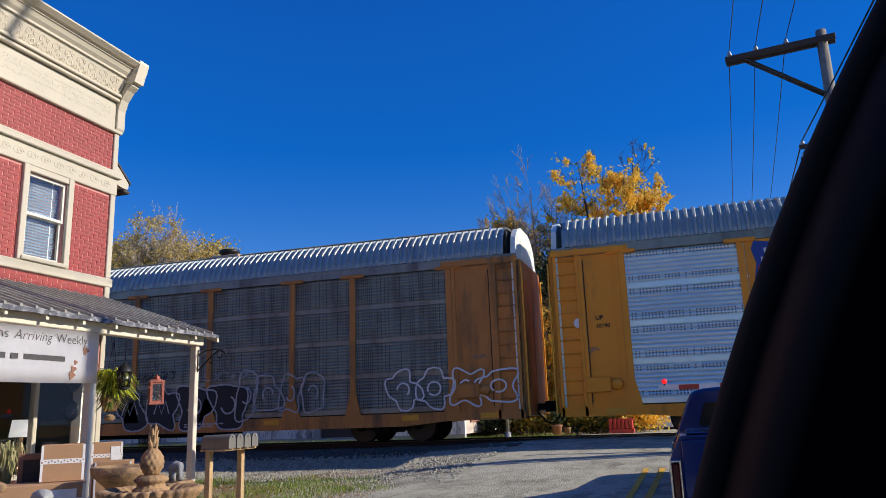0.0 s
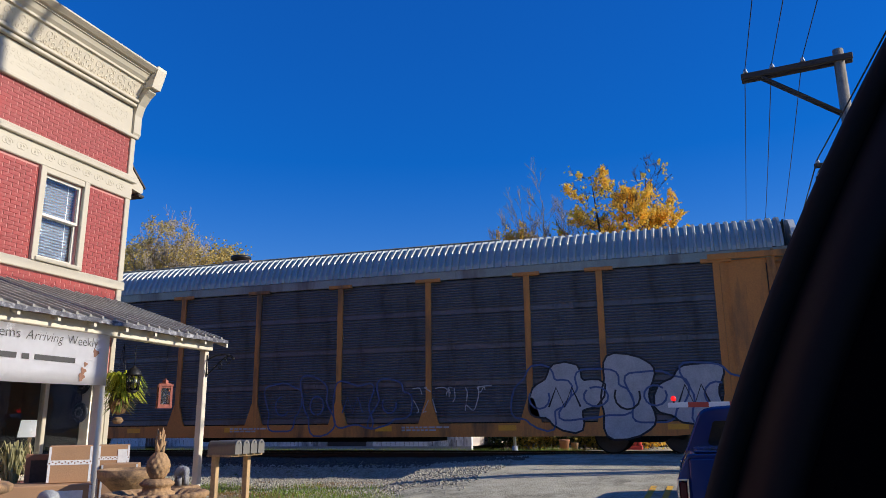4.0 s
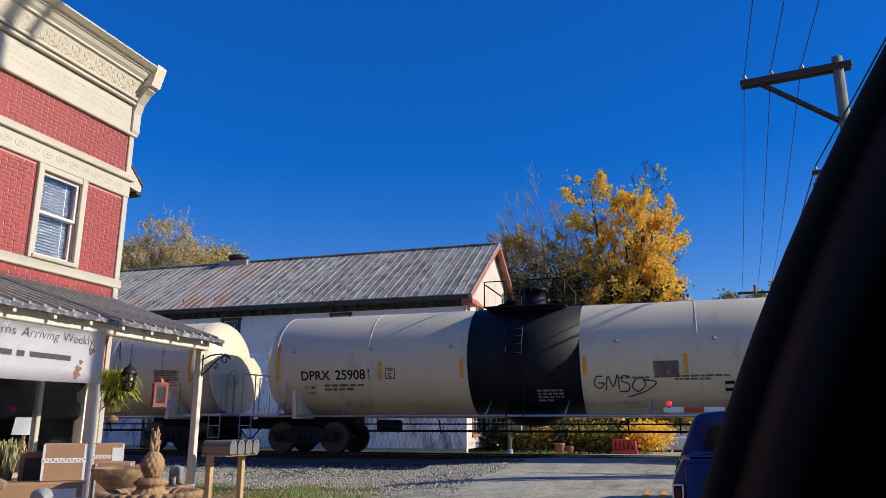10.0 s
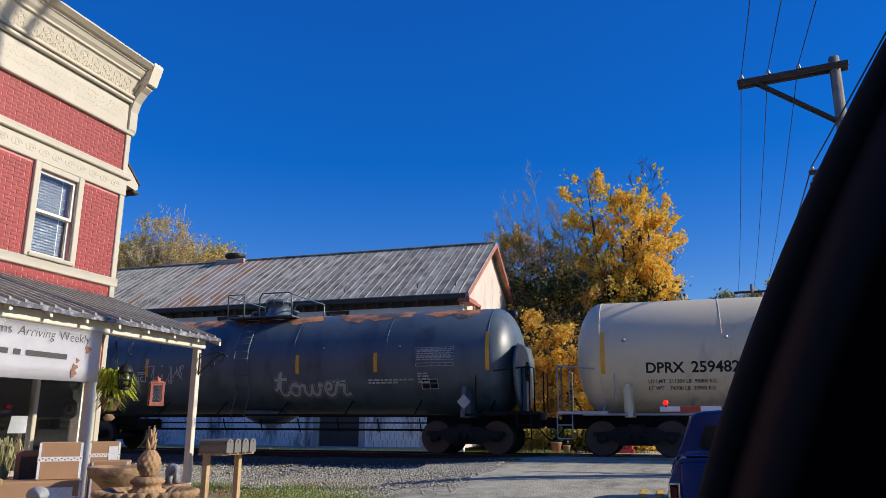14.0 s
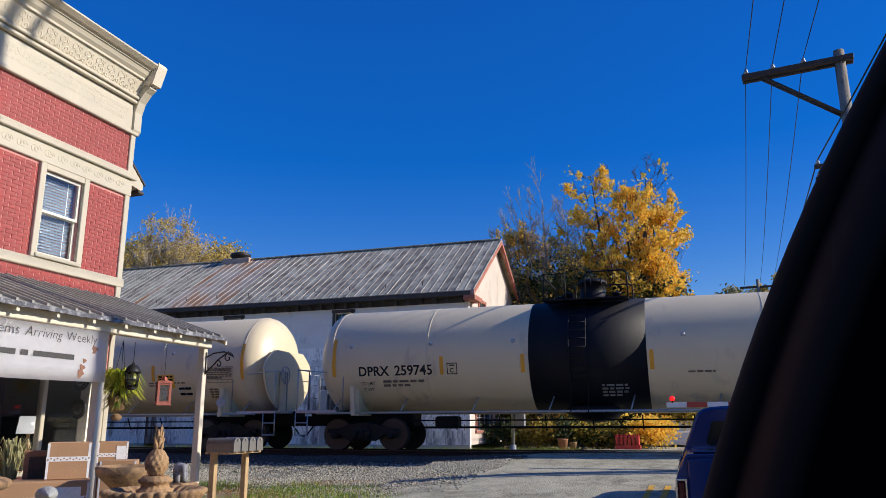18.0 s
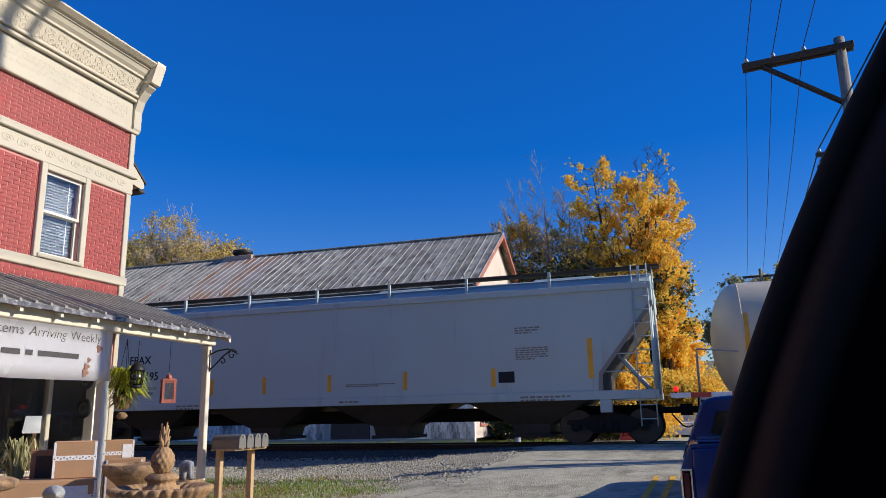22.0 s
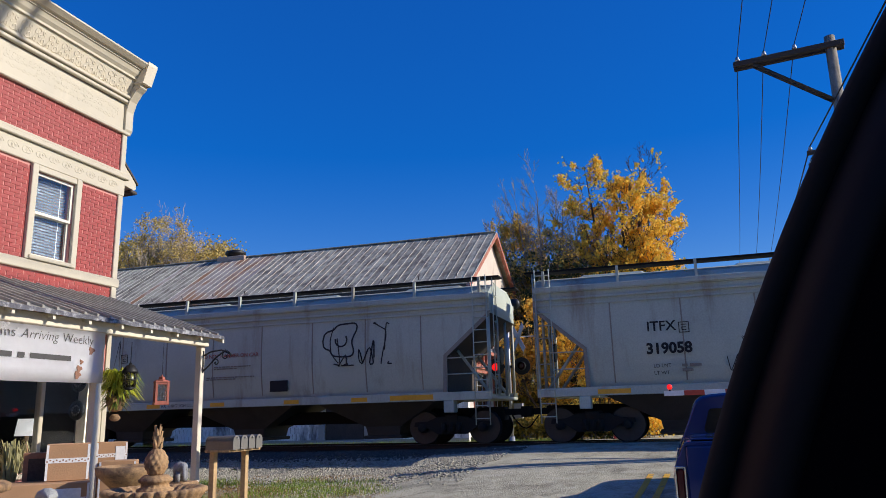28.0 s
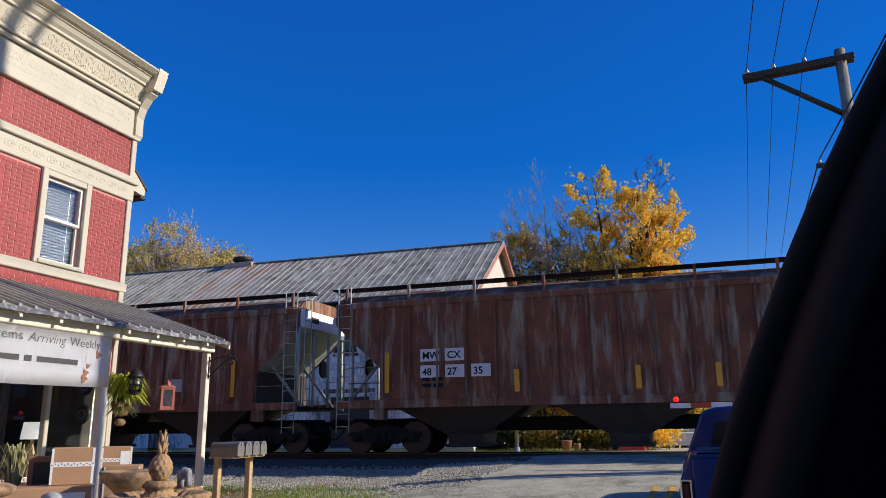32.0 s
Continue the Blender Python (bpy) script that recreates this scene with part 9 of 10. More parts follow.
    if notice:
        part("notice", bm, M["placard"], car, "yellow notice with unreadable lines")
        print_block(car, nx + 0.04, 0, nz + nh - 0.09, nw - 0.08, 3, 0.055, "ink", seed + 9, (zc, R + 0.004))
    cx, cz, cw, ch = (h * 0.8 + 0.18, zc - 0.60, 0.98, 0.47) if band else (h * 0.8 - 0.6, zc - 0.22, 1.15, 0.52)
    if low:
        cx, cz = h * 0.8 - 0.6, zc + 0.0
    # the test chart: rules and figures, on a dark panel on one car, painted over on others
    painted = band and not notice
    tone = k if dark else "grey_print" if number and number[1] == "259733" else "ink_faint"
    panel = None
    if painted or tone == "grey_print":
        bm = B()
        skin(bm, [[bm.verts.new((cx + u, -math.sqrt(R * R - (cz + ch * q / 4 - zc) ** 2) - 0.0035, cz + ch * q / 4)) for u in (0, cw)] for q in range(5)], closed=False)
        panel = part("test_chart", bm, M["patch_brown"] if painted else M["ink_soft"], car, "test chart painted over in brown" if painted else "dark test chart ruled in white")
    if not painted:
        for u0, u1, v0, v1 in [(0, cw, ch * q / 6, ch * q / 6 + 0.014) for q in range(7)] + [(u, u + 0.014, 0.014, ch) for u in (0, cw * 0.42, cw * 0.6, cw * 0.78, cw - 0.014)]:
            bm = B()
            box(bm, cx + u0, cx + u1, -R - 0.008, -R - 0.004, cz + v0, cz + v1)
            for v in bm.verts:
                v.co.y = -math.sqrt(R * R - (v.co.z - zc) ** 2) - 0.006
            part("chart_rule", bm, M[tone], panel or car)
        print_block(car, cx + 0.04, 0, cz + ch - 0.06, cw - 0.08, 6, 0.034, "white_print" if tone == "grey_print" else tone, seed + 3, (zc, R + 0.005))
    print_block(car, cx + 0.05, 0, cz - 0.22, 0.35, 4, 0.045, "ink_faint" if not dark else k, seed + 4, (zc, R + 0.005))
    bm = B()
    px, pz = (h * 0.62 + 0.42, zc - 0.98) if band else (h * 0.62 + 0.9, zc - 0.85)
    box(bm, px, px + 0.5, -R, -R, pz, pz + 0.28)
    for v in bm.verts:
        v.co.y = -math.sqrt(R * R - (v.co.z - zc) ** 2) - 0.007
    dp = part("data_plate", bm, M["ink"], car, "black plate ruled in white")
    bm = B()
    for u0, u1, v0, v1 in ((0, 0.5, 0, 0.018), (0, 0.5, 0.262, 0.28), (0, 0.018, 0.018, 0.262), (0.482, 0.5, 0.018, 0.262), (0.24, 0.256, 0.018, 0.262), (0.03, 0.2, 0.16, 0.19)):
        box(bm, px + u0, px + u1, -R, -R, pz + v0, pz + v1)
    for v in bm.verts:
        v.co.y = -math.sqrt(R * R - (v.co.z - zc) ** 2) - 0.012
    part("plate_rule", bm, M["white_print"], dp)
    if band:
        print_block(car, 0.35, 0, zc - 0.92, 0.7, 4, 0.05, "grey_print", seed + 2, (zc, R + 0.012))
    for x in [-h * 0.95, -h * 0.62, -h * 0.3, h * 0.3, h * 0.62]:
        bm = B()
        yy = -math.sqrt(R * R - 0.35 ** 2)
        lathe(bm, [(yy - 0.02, 0.0), (yy - 0.015, 0.06), (yy + 0.03, 0.065)], "y", (x + 0.25, 0, zc + 0.35), 10)
        part("inspection_cap", bm, M["galv"] if not dark else M[shell], car)
    bogies(car, ends - 1.55)
    coupler(car, L / 2)
    return car, h


# ---- covered hoppers ----
def hopper(label, L, body, eave, sill, style, chutes=3, plate="siding"):
    car = thing("covered_hopper_car", label, "rail car", group="cars of the train")
    a = L / 2 - 0.62
    W = 1.56
    ins, sl = {"flat": (1.4, 1.25), "seamed": (1.3, 0.85), "ribbed": (1.45, 0.9)}[style]
    # side sheets with sloped end openings
    # the shell: top full length, ends cut back under the slope sheets
    zs0 = eave - 0.55 - ins * sl
    def bulge(z):
        """Half the body's width: the welded cars swell at mid height."""
        if style != "seamed" or z > eave - 0.4:
            return W
        k = (z - 2.75) / (2.75 - sill) if z < 2.75 else (z - 2.75) / 3.0
        return W - 0.17 * k * k
    def reach(z):
        return a if z >= eave - 0.55 else a - ins * min(1.0, (eave - 0.55 - z) / (ins * sl))
    bm = B()
    rings = []
    for z in sorted({sill, zs0, eave - 0.55, eave, *[sill + (eave - 0.4 - sill) * k / 10 for k in range(11)]}):
        hx, hy = reach(z), bulge(z)
        rings.append([bm.verts.new(p) for p in ((-hx, -hy, z), (hx, -hy, z), (hx, hy, z), (-hx, hy, z))])
    skin(bm, rings)
    bm.faces.new(rings[0][::-1])
    bm.faces.new(rings[-1])
    bmesh.ops.recalc_face_normals(bm, faces=bm.faces)
    part("body", bm, body, car, "hopper body with sloped end sheets")
    for s in (-1, 1):
        part("top_chord", boxed(-a, a, s * (W + 0.005), s * (W + 0.055), eave - 0.16, eave + 0.02, 0.01) if s > 0 else boxed(-a, a, -W - 0.055, -W - 0.005, eave - 0.16, eave + 0.02, 0.01), body, car)
        y0, y1 = sorted((s * W, s * (W + 0.05)))
        part("side_sill", boxed(-a, a, y0, y1, sill - 0.22, sill + 0.01, 0.01), body, car)
    bm = B()
    prism(bm, [(-W, eave), (-1.3, eave + 0.2), (-0.8, eave + 0.36), (0.8, eave + 0.36), (1.3, eave + 0.2), (W, eave)], "x", -a + 0.02, a - 0.02)
    part("roof", bm, body, car)
    # running boards on stands
    up = eave + (0.52 if style != "flat" else 0.50)
    for y in (-1.12, 1.12):
        part("running_board", boxed(-a - 0.25, a + 0.25, y - 0.24, y + 0.24, up - 0.05, up, 0.005), M["grime"] if style == "flat" else M["frame_black"], car, "grated running board")
    n = 9
    for i in range(n):
        x = -a + 0.3 + (2 * a - 0.6) * i / (n - 1)
        part("board_stand", boxed(x - 0.035, x + 0.035, -W + 0.02, -W + 0.10, eave, up - 0.04), body, car)
        part("board_stand", boxed(x - 0.035, x + 0.035, W - 0.10, W - 0.02, eave, up - 0.04), body, car)
    for i in range(4):
        x = -a * 0.75 + 1.5 * a * i / 3
        bm = B()
        bevel_box(bm, x - 0.9, x + 0.9, -0.45, 0.45, eave + 0.355, eave + 0.48, 0.05)
        part("roof_hatch", bm, body, car)
    # ribs or seams
    if style == "ribbed":
        for i in range(17):
            x = -a + ins + 0.05 + (2 * a - 2 * ins - 0.1) * i / 16
            for s in (-1, 1):
                y0, y1 = sorted((s * (W + 0.001), s * (W + 0.10)))
                part("rib", boxed(x - 0.035, x + 0.035, y0, y1, sill, eave - 0.16, 0.012), body, car)
        for e in (-1, 1):
            for k in (0.35, 0.75):
                x = e * (a - ins * k)
                zb = eave - 0.55 - ins * (1 - k) * sl
                part("rib", boxed(x - 0.04, x + 0.04, -W - 0.07, -W - 0.001, zb + 0.1, eave - 0.16, 0.012), body, car)
    elif style == "seamed":
        for i in range(8):
            x = -a + 2.05 + (2 * a - 4.1) * i / 7
            bm = B()
            rows = []
            for q in range(9):
                z = sill + 0.1 + (eave - 0.62 - sill) * q / 8
                rows.append([bm.verts.new((x + u, -bulge(z) - v, z)) for u, v in ((-0.018, 0.002), (-0.016, 0.012), (0.016, 0.012), (0.018, 0.002))])
            skin(bm, rows, closed=False)
            part("side_seam", bm, M["hop_seam"], car)
        part("eave_moulding", boxed(-a, a, -W - 0.075, -W - 0.056, eave - 0.13, eave - 0.04, 0.006), body, car)
        part("eave_moulding", boxed(-a, a, -W - 0.045, -W - 0.001, eave - 0.36, eave - 0.30, 0.012), body, car)
        part("eave_moulding", boxed(-a, a, -W - 0.025, -W - 0.001, eave - 0.52, eave - 0.47, 0.008), body, car)
    # discharge chutes
    span = 2 * (a - ins) / chutes
    for i in range(chutes):
        c = -(a - ins) + span * (i + 0.5)
        bm = B()
        lo, hw = 0.28, span * 0.49
        rings = []
        for z, hx, hy in ((sill - 0.02, hw, 1.48), (lo + 0.25, 0.55, 0.75), (lo, 0.5, 0.7)):
            rings.append([bm.verts.new(p) for p in ((c - hx, -hy, z), (c + hx, -hy, z), (c + hx, hy, z), (c - hx, hy, z))])
        skin(bm, rings)
        bm.faces.new(rings[0][::-1])
        bm.faces.new(rings[-1])
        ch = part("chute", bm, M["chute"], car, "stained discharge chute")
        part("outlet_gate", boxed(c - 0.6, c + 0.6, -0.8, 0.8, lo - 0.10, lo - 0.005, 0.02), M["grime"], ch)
    part("centre_sill", boxed(-a, a, -0.3, 0.3, 0.62, 1.0, 0.02), M["frame_black"], car)
    # dark brown slope sheets, pale on the ribbed cars, and dark inner end walls
    for e in (-1, 1):
        zl = eave - 0.55 - ins * sl
        bm = B()
        prism(bm, [(e * (a + 0.006), eave - 0.56), (e * (a - ins + 0.012), zl - 0.006), (e * (a - ins + 0.022), zl - 0.02), (e * (a + 0.012), eave - 0.58)], "y", -W + 0.05, W - 0.05)
        part("slope_sheet", bm, M["hop_tan"] if style == "ribbed" else M["grime"], car, "pale end slope sheet" if style == "ribbed" else "dark brown end slope sheet")
        # end plates brighter than the body put the sun on them into colour
        if style == "ribbed":
            c0, d0 = sorted((e * (a + 0.002), e * (a + 0.03)))
            part("end_plate", boxed(c0, d0, -W + 0.02, W - 0.02, eave - 0.56, eave - 0.02, 0.005), M[plate], car, "end plate coloured bright for the sun on it")
            part("end_window", boxed(min(e * (a + 0.031), e * (a + 0.04)), max(e * (a + 0.031), e * (a + 0.04)), -0.9, -0.4, eave - 0.38, eave - 0.2, 0.004), M["grime"], car)
        bm = B()
        for y in (-W - 0.02, W + 0.02):
            strip(bm, [(e * (a - 0.03), y, eave - 0.5), (e * (a - 0.06), y, eave - 0.62), (e * (a - ins - 0.03), y, zl - 0.05), (e * (a - ins - 0.06), y, sill)], 0.11, (0, 1 if y > 0 else -1, 0), 0.004)
        part("end_flange", bm, M["hop_seam"] if style != "ribbed" else body, car, "flange strip round the open end")
        a0, b0 = sorted((e * (a - ins + 0.004), e * (a - ins + 0.016)))
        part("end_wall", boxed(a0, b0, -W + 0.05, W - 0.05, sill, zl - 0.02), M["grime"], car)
    # open ends: slope-sheet braces, posts, platforms, ladders
    endm = M["hop_tan"] if style == "ribbed" else body
    for e in (-1, 1):
        a0, b0 = sorted((e * (a - ins), e * a))
        part("end_platform", boxed(a0, b0, -W, W, sill - 0.20, sill - 0.12), M["frame_black"] if style == "ribbed" else body, car)
        for y in (-W + 0.06, -0.5, 0.5, W - 0.06):
            bm = B()
            tube(bm, (e * (a - 0.06), y, sill - 0.12), (e * (a - 0.06), y, eave - 0.5), 0.045, n=6)
            part("end_post", bm, endm, car)
        for y in (-1.05, 1.05):
            bm = B()
            tube(bm, (e * (a - 0.15), y, sill - 0.1), (e * (a - ins + 0.1), y, sill + 1.3), 0.05, n=6)
            part("end_brace", bm, endm, car)
        ladder(car, e * (a - 0.28), -W - 0.045, sill - 0.9, up, endm, 0.4)
        ladder(car, e * (a + 0.04), -1.1, sill - 0.1, up, endm, 0.4, "x")
        bm = B()
        pipe(bm, [(e * (a - ins), -W + 0.03, sill + 0.95), (e * (a - 0.4), -W + 0.03, sill + 0.95)], 0.018, 5)
        pipe(bm, [(e * (a - ins), -W + 0.03, sill + 0.5), (e * (a - 0.4), -W + 0.03, sill + 0.5)], 0.018, 5)
        part("grab_rail", bm, body, car)
        bm = B()
        lathe(bm, [(-0.03, 0.25), (-0.03, 0.28), (0.03, 0.28), (0.03, 0.25)], "x", (e * (a - 0.2), 0.45, sill + 1.1), 16)
        part("brake_wheel", bm, M["iron"], car)
        part("jacking_pad", boxed(min(e * (a - ins - 0.1), e * (a - ins + 0.2)), max(e * (a - ins - 0.1), e * (a - ins + 0.2)), -W - 0.06, -W + 0.3, sill - 0.55, sill - 0.22, 0.02), body, car)
    bogies(car, a - 1.35)
    coupler(car, L / 2)
    return car, a, W


# ---- box car ----
def boxcar(label, L):
    car = thing("box_car", label, "rail car", group="cars of the train")
    a = L / 2 - 0.72
    W, z0, z1 = 1.52, 0.95, 5.08
    y = -W
    part("body", boxed(-a, a, -W, W, z0, z1 - 0.05, 0.02), M["box_yellow"], car, "yellow steel box body")
    bm = B()
    prism(bm, [(-W - 0.03, z1 - 0.10), (-W + 0.05, z1), (0, z1 + 0.06), (W - 0.05, z1), (W + 0.03, z1 - 0.10)], "x", -a - 0.02, a + 0.02)
    part("roof", bm, M["box_yellow"], car)
    bm = B()
    prism(bm, [(-a, 0.72), (-a + 2.6, 0.72), (-a + 3.6, 0.56), (a - 3.6, 0.56), (a - 2.6, 0.72), (a, 0.72), (a, z0), (-a, z0)], "y", -W - 0.015, -W + 0.05)
    part("side_sill", bm, M["box_yellow"], car)
    part("centre_sill", boxed(-a, a, -0.35, 0.35, 0.6, 0.95, 0.02), M["frame_black"], car)
    # framed panels on both wings
    for lo, hi in ((-a + 0.05, -2.6), (2.6, a - 0.05)):
        for c in range(8):
            x = lo + (hi - lo) * c / 7
            # darker strips beside posts and rails put their shade into the colour
            part("post_seam", boxed(max(lo, x - 0.085), min(hi, x + 0.085), y - 0.004, y - 0.0005, z0, z1 - 0.16), M["box_shade_line"], car)
            part("panel_post", boxed(x - 0.05, x + 0.05, y - 0.08, y - 0.001, z0, z1 - 0.16, 0.012), M["box_yellow"], car)
        for zz in (1.72, 3.15, 4.40):
            part("rail_seam", boxed(lo, hi, y - 0.007, y - 0.0005, zz - 0.06, zz + 0.05), M["box_shade_line"], car)
            part("panel_rail", boxed(lo, hi, y - 0.06, y - 0.001, zz - 0.035, zz + 0.035, 0.01), M["box_yellow"], car)
        part("jacking_pad", boxed(lo + 3.05, lo + 3.17, y - 0.10, y - 0.081, 1.70, 1.86, 0.01), M["frame_black"], car)
    # black plug doors
    for d0, d1 in ((-2.52, -0.02), (0.02, 2.52)):
        d = part("door", boxed(d0, d1, y - 0.09, y - 0.002, z0 + 0.08, z1 - 0.28, 0.02), M["box_black"], car, "black plug door with white stencils")
        for k in range(4):
            x = d0 + 0.12 + k * (d1 - d0 - 0.24) / 3
            part("door_rib", boxed(x - 0.05, x + 0.05, y - 0.125, y - 0.091, z0 + 0.15, z1 - 0.35, 0.01), M["box_black"], d)
        for zz in (1.55, 2.35, 3.62):
            part("door_rib", boxed(d0 + 0.1, d1 - 0.1, y - 0.112, y - 0.091, zz - 0.04, zz + 0.04, 0.01), M["box_black"], d)
        for k in (0.42, 0.58):
            bm = B()
            x = d0 + (d1 - d0) * k
            tube(bm, (x, y - 0.15, z0 + 0.1), (x, y - 0.15, z1 - 0.4), 0.02, n=6)
            part("lock_rod", bm, M["frame_black"], d)
        print_block(car, d0 + 0.8, y - 0.128, 4.62, 0.7, 3, 0.05, "white_print", 71)
        print_block(car, d0 + 0.8, y - 0.128, 4.30, 0.7, 4, 0.05, "white_print", 74)
        print_block(car, d0 + 0.25, y - 0.128, 3.52, 0.55, 4, 0.035, "grey_print", 72)
        print_block(car, d0 + 1.1, y - 0.128, 1.85, 0.2, 2, 0.03, "grey_print", 73)
        for q in (-1, 1):
            bm = B()
            for r in range(3):
                tube(bm, (d0 + 1.24 + q * 0.22 - 0.08, y - 0.129, 2.28 + q * 0.0 + r * 0.045), (d0 + 1.24 + q * 0.22 + 0.06, y - 0.129, 2.28 - q * 0.1 + r * 0.045), 0.008, n=4)
            part("chalk_mark", bm, M["grey_print"], d)
        letters("ASD", d0 + 1.14, y - 0.13, 2.10, 0.15, M["white_print"], car)
        part("route_card", boxed(d0 + 0.80, d0 + 0.96, y - 0.14, y - 0.128, 1.84, 2.0), M["paint_orange"], d, "orange card")
        part("card_holder", boxed(d0 + 1.12, d0 + 1.32, y - 0.14, y - 0.128, 1.82, 2.04), M["white_print"], d)
        part("door_track_roller", boxed(d0 + 0.55, d0 + 0.75, y - 0.14, y - 0.09, z0 - 0.02, z0 + 0.1, 0.02), M["frame_black"], d)
    stripes(car, (0.38,), y - 0.127, 1.62, 2.12, w=0.13)
    letters("70K", -0.52, y - 0.13, 3.18, 0.15, M["white_print"], car)
    part("door_track", boxed(-3.2, 3.2, y - 0.10, y - 0.05, z0 - 0.03, z0 + 0.04, 0.01), M["box_yellow"], car, "lower door track")
    # stencils on the wings
    for w1, w2, u, zz in (("next", "load", 2.50, 3.84), ("any", "road", 5.16, 3.96)):
        letters(w1, -a + u, y - 0.083, zz, 0.28, M["ink"], car, 0.008, slant=0.2)
        letters(w2, -a + u, y - 0.083, zz - 0.27, 0.28, M["ink"], car, 0.008, slant=0.2)
    # arrows emblem in red and blue
    ex, ez = -a + 4.05, 3.80
    arms = (("logo_blue", ((-0.52, 0.5), (0.07, 0.0), (-0.48, -0.5)), 0.004), ("logo_blue", ((0.54, 0.52), (0.17, 0.15)), 0.004), ("logo_blue", ((0.18, -0.2), (0.56, -0.5)), 0.004),
            ("logo_red", ((-0.62, 0.28), (-0.14, 0.0), (-0.58, -0.34)), 0.002), ("logo_red", ((0.64, 0.36), (0.20, 0.0), (0.64, -0.28)), 0.002))
    for mat, pts, lift in arms:
        bm = B()
        strip(bm, [Vector((ex + u, y - 0.083, ez + v)) for u, v in pts], 0.19, (0, -1, 0), lift)
        part("emblem", bm, M[mat], car, "crossed arrows emblem")
    for txt, u, zz in (("TB", 0.1, 3.42), ("OX", 0.84, 3.42), ("63", 0.1, 3.05), ("44", 0.84, 3.05), ("83", 1.7, 3.05)):
        letters(txt, -a + u, y - 0.083, zz, 0.33, M["ink"], car, 0.007)
    letters("LD LMT", -a + 0.95, y - 0.083, 2.80, 0.12, M["ink"], car)
    letters("LT WT", -a + 0.98, y - 0.083, 2.64, 0.12, M["ink"], car)
    print_block(car, -a + 1.62, y - 0.083, 2.80, 0.42, 2, 0.085, "ink_faint", 6)
    part("notice", boxed(-a + 0.82, -a + 1.3, y - 0.085, y - 0.079, 2.36, 2.56), M["placard"], car, "yellow notice with unreadable lines")
    print_block(car, -a + 0.86, y - 0.0855, 2.48, 0.4, 2, 0.05, "ink", 33)
    bm = B()
    for q in ((0, 0.26, 0, 0.02), (0, 0.26, 0.24, 0.26), (0, 0.02, 0.02, 0.24), (0.24, 0.26, 0.02, 0.24), (0.07, 0.19, 0.06, 0.08), (0.07, 0.19, 0.15, 0.17)):
        box(bm, -a + 2.65 + q[0], -a + 2.65 + q[1], y - 0.085, y - 0.081, 2.62 + q[2], 2.62 + q[3])
    part("stencil_box", bm, M["ink"], car)
    bm = B()
    for i in range(3):
        u = 4.62 + i * 0.70
        if i < 2:
            box(bm, u, u + 0.62, y - 0.085, y - 0.081, 4.16, 4.29)
            box(bm, u + 0.22, u + 0.40, y - 0.085, y - 0.081, 3.68, 4.16)
        else:
            for q in (1, -1):
                strip(bm, [(u, y - 0.083, 3.98 - q * 0.30), (u + 0.58, y - 0.083, 3.98 + q * 0.30)], 0.14, (0, -1, 0), 0.004 + 0.003 * q)
    part("emblem", bm, M["logo_red"], car, "dark red three-stroke emblem")
    letters("RAILCAR POOLING EXPERTS", 3.4, y - 0.083, 3.27, 0.375, M["ink"], car, 0.003)
    letters("XGH61C", 5.1, y - 0.083, 2.95, 0.14, M["ink"], car)
    print_block(car, 4.1, y - 0.083, 2.92, 0.6, 3, 0.03, "ink_faint", 15)
    print_block(car, 7.95, y - 0.083, 3.06, 0.62, 3, 0.035, "ink_faint", 16)
    print_block(car, 6.2, y - 0.083, 2.98, 0.3, 2, 0.05, "grey_print", 17)
    part("data_plate", boxed(7.1, 7.55, y - 0.085, y - 0.079, 2.78, 3.06), M["ink"], car)
    print_block(car, 7.14, y - 0.0855, 2.98, 0.36, 3, 0.035, "white_print", 18)
    part("notice", boxed(8.05, 8.6, y - 0.085, y - 0.079, 2.66, 2.85), M["placard"], car, "yellow notice with unreadable lines")
    print_block(car, 8.1, y - 0.0855, 2.78, 0.46, 2, 0.05, "ink", 34)
    stripes(car, (-a + 0.82, -a + 2.95, -a + 6.5, a - 3.6, a - 1.0), y - 0.001, 1.02, 1.5, w=0.15)
    # corrugated ends, white top band
    for e in (-1, 1):
        for k in range(9):
            zz = 1.25 + k * 0.34
            bm = B()
            prism(bm, [(zz - 0.12, 0.0), (zz + 0.12, 0.0), (zz + 0.07, 0.075), (zz - 0.07, 0.075)], "z", 0, 1)
            bm.free()
            a0, b0 = sorted((e * (a + 0.001), e * (a + 0.07)))
            part("end_rib", boxed(a0, b0, -W + 0.12, W - 0.12, zz - 0.11, zz + 0.11, 0.03), M["rack_yellow"], car)
        a0, b0 = sorted((e * (a + 0.001), e * (a + 0.05)))
        part("end_band", boxed(a0, b0, -W + 0.02, W - 0.02, 4.42, z1 - 0.12, 0.01), M["rack_white"], car, "white band at the top of the end")
        ladder(car, e * (a - 0.35), y - 0.08, 0.6, 2.6, M["box_yellow"], 0.42)
        ladder(car, e * (a + 0.12), -1.15, 0.7, 2.6, M["box_yellow"], 0.42, "x")
        bm = B()
        lathe(bm, [(-0.03, 0.24), (-0.03, 0.28), (0.03, 0.28), (0.03, 0.24)], "x", (e * (a + 0.16), -0.4, 2.0), 16)
        part("brake_wheel", bm, M["iron"], car)
    bogies(car, a - 2.1)
    coupler(car, L / 2)
    return car


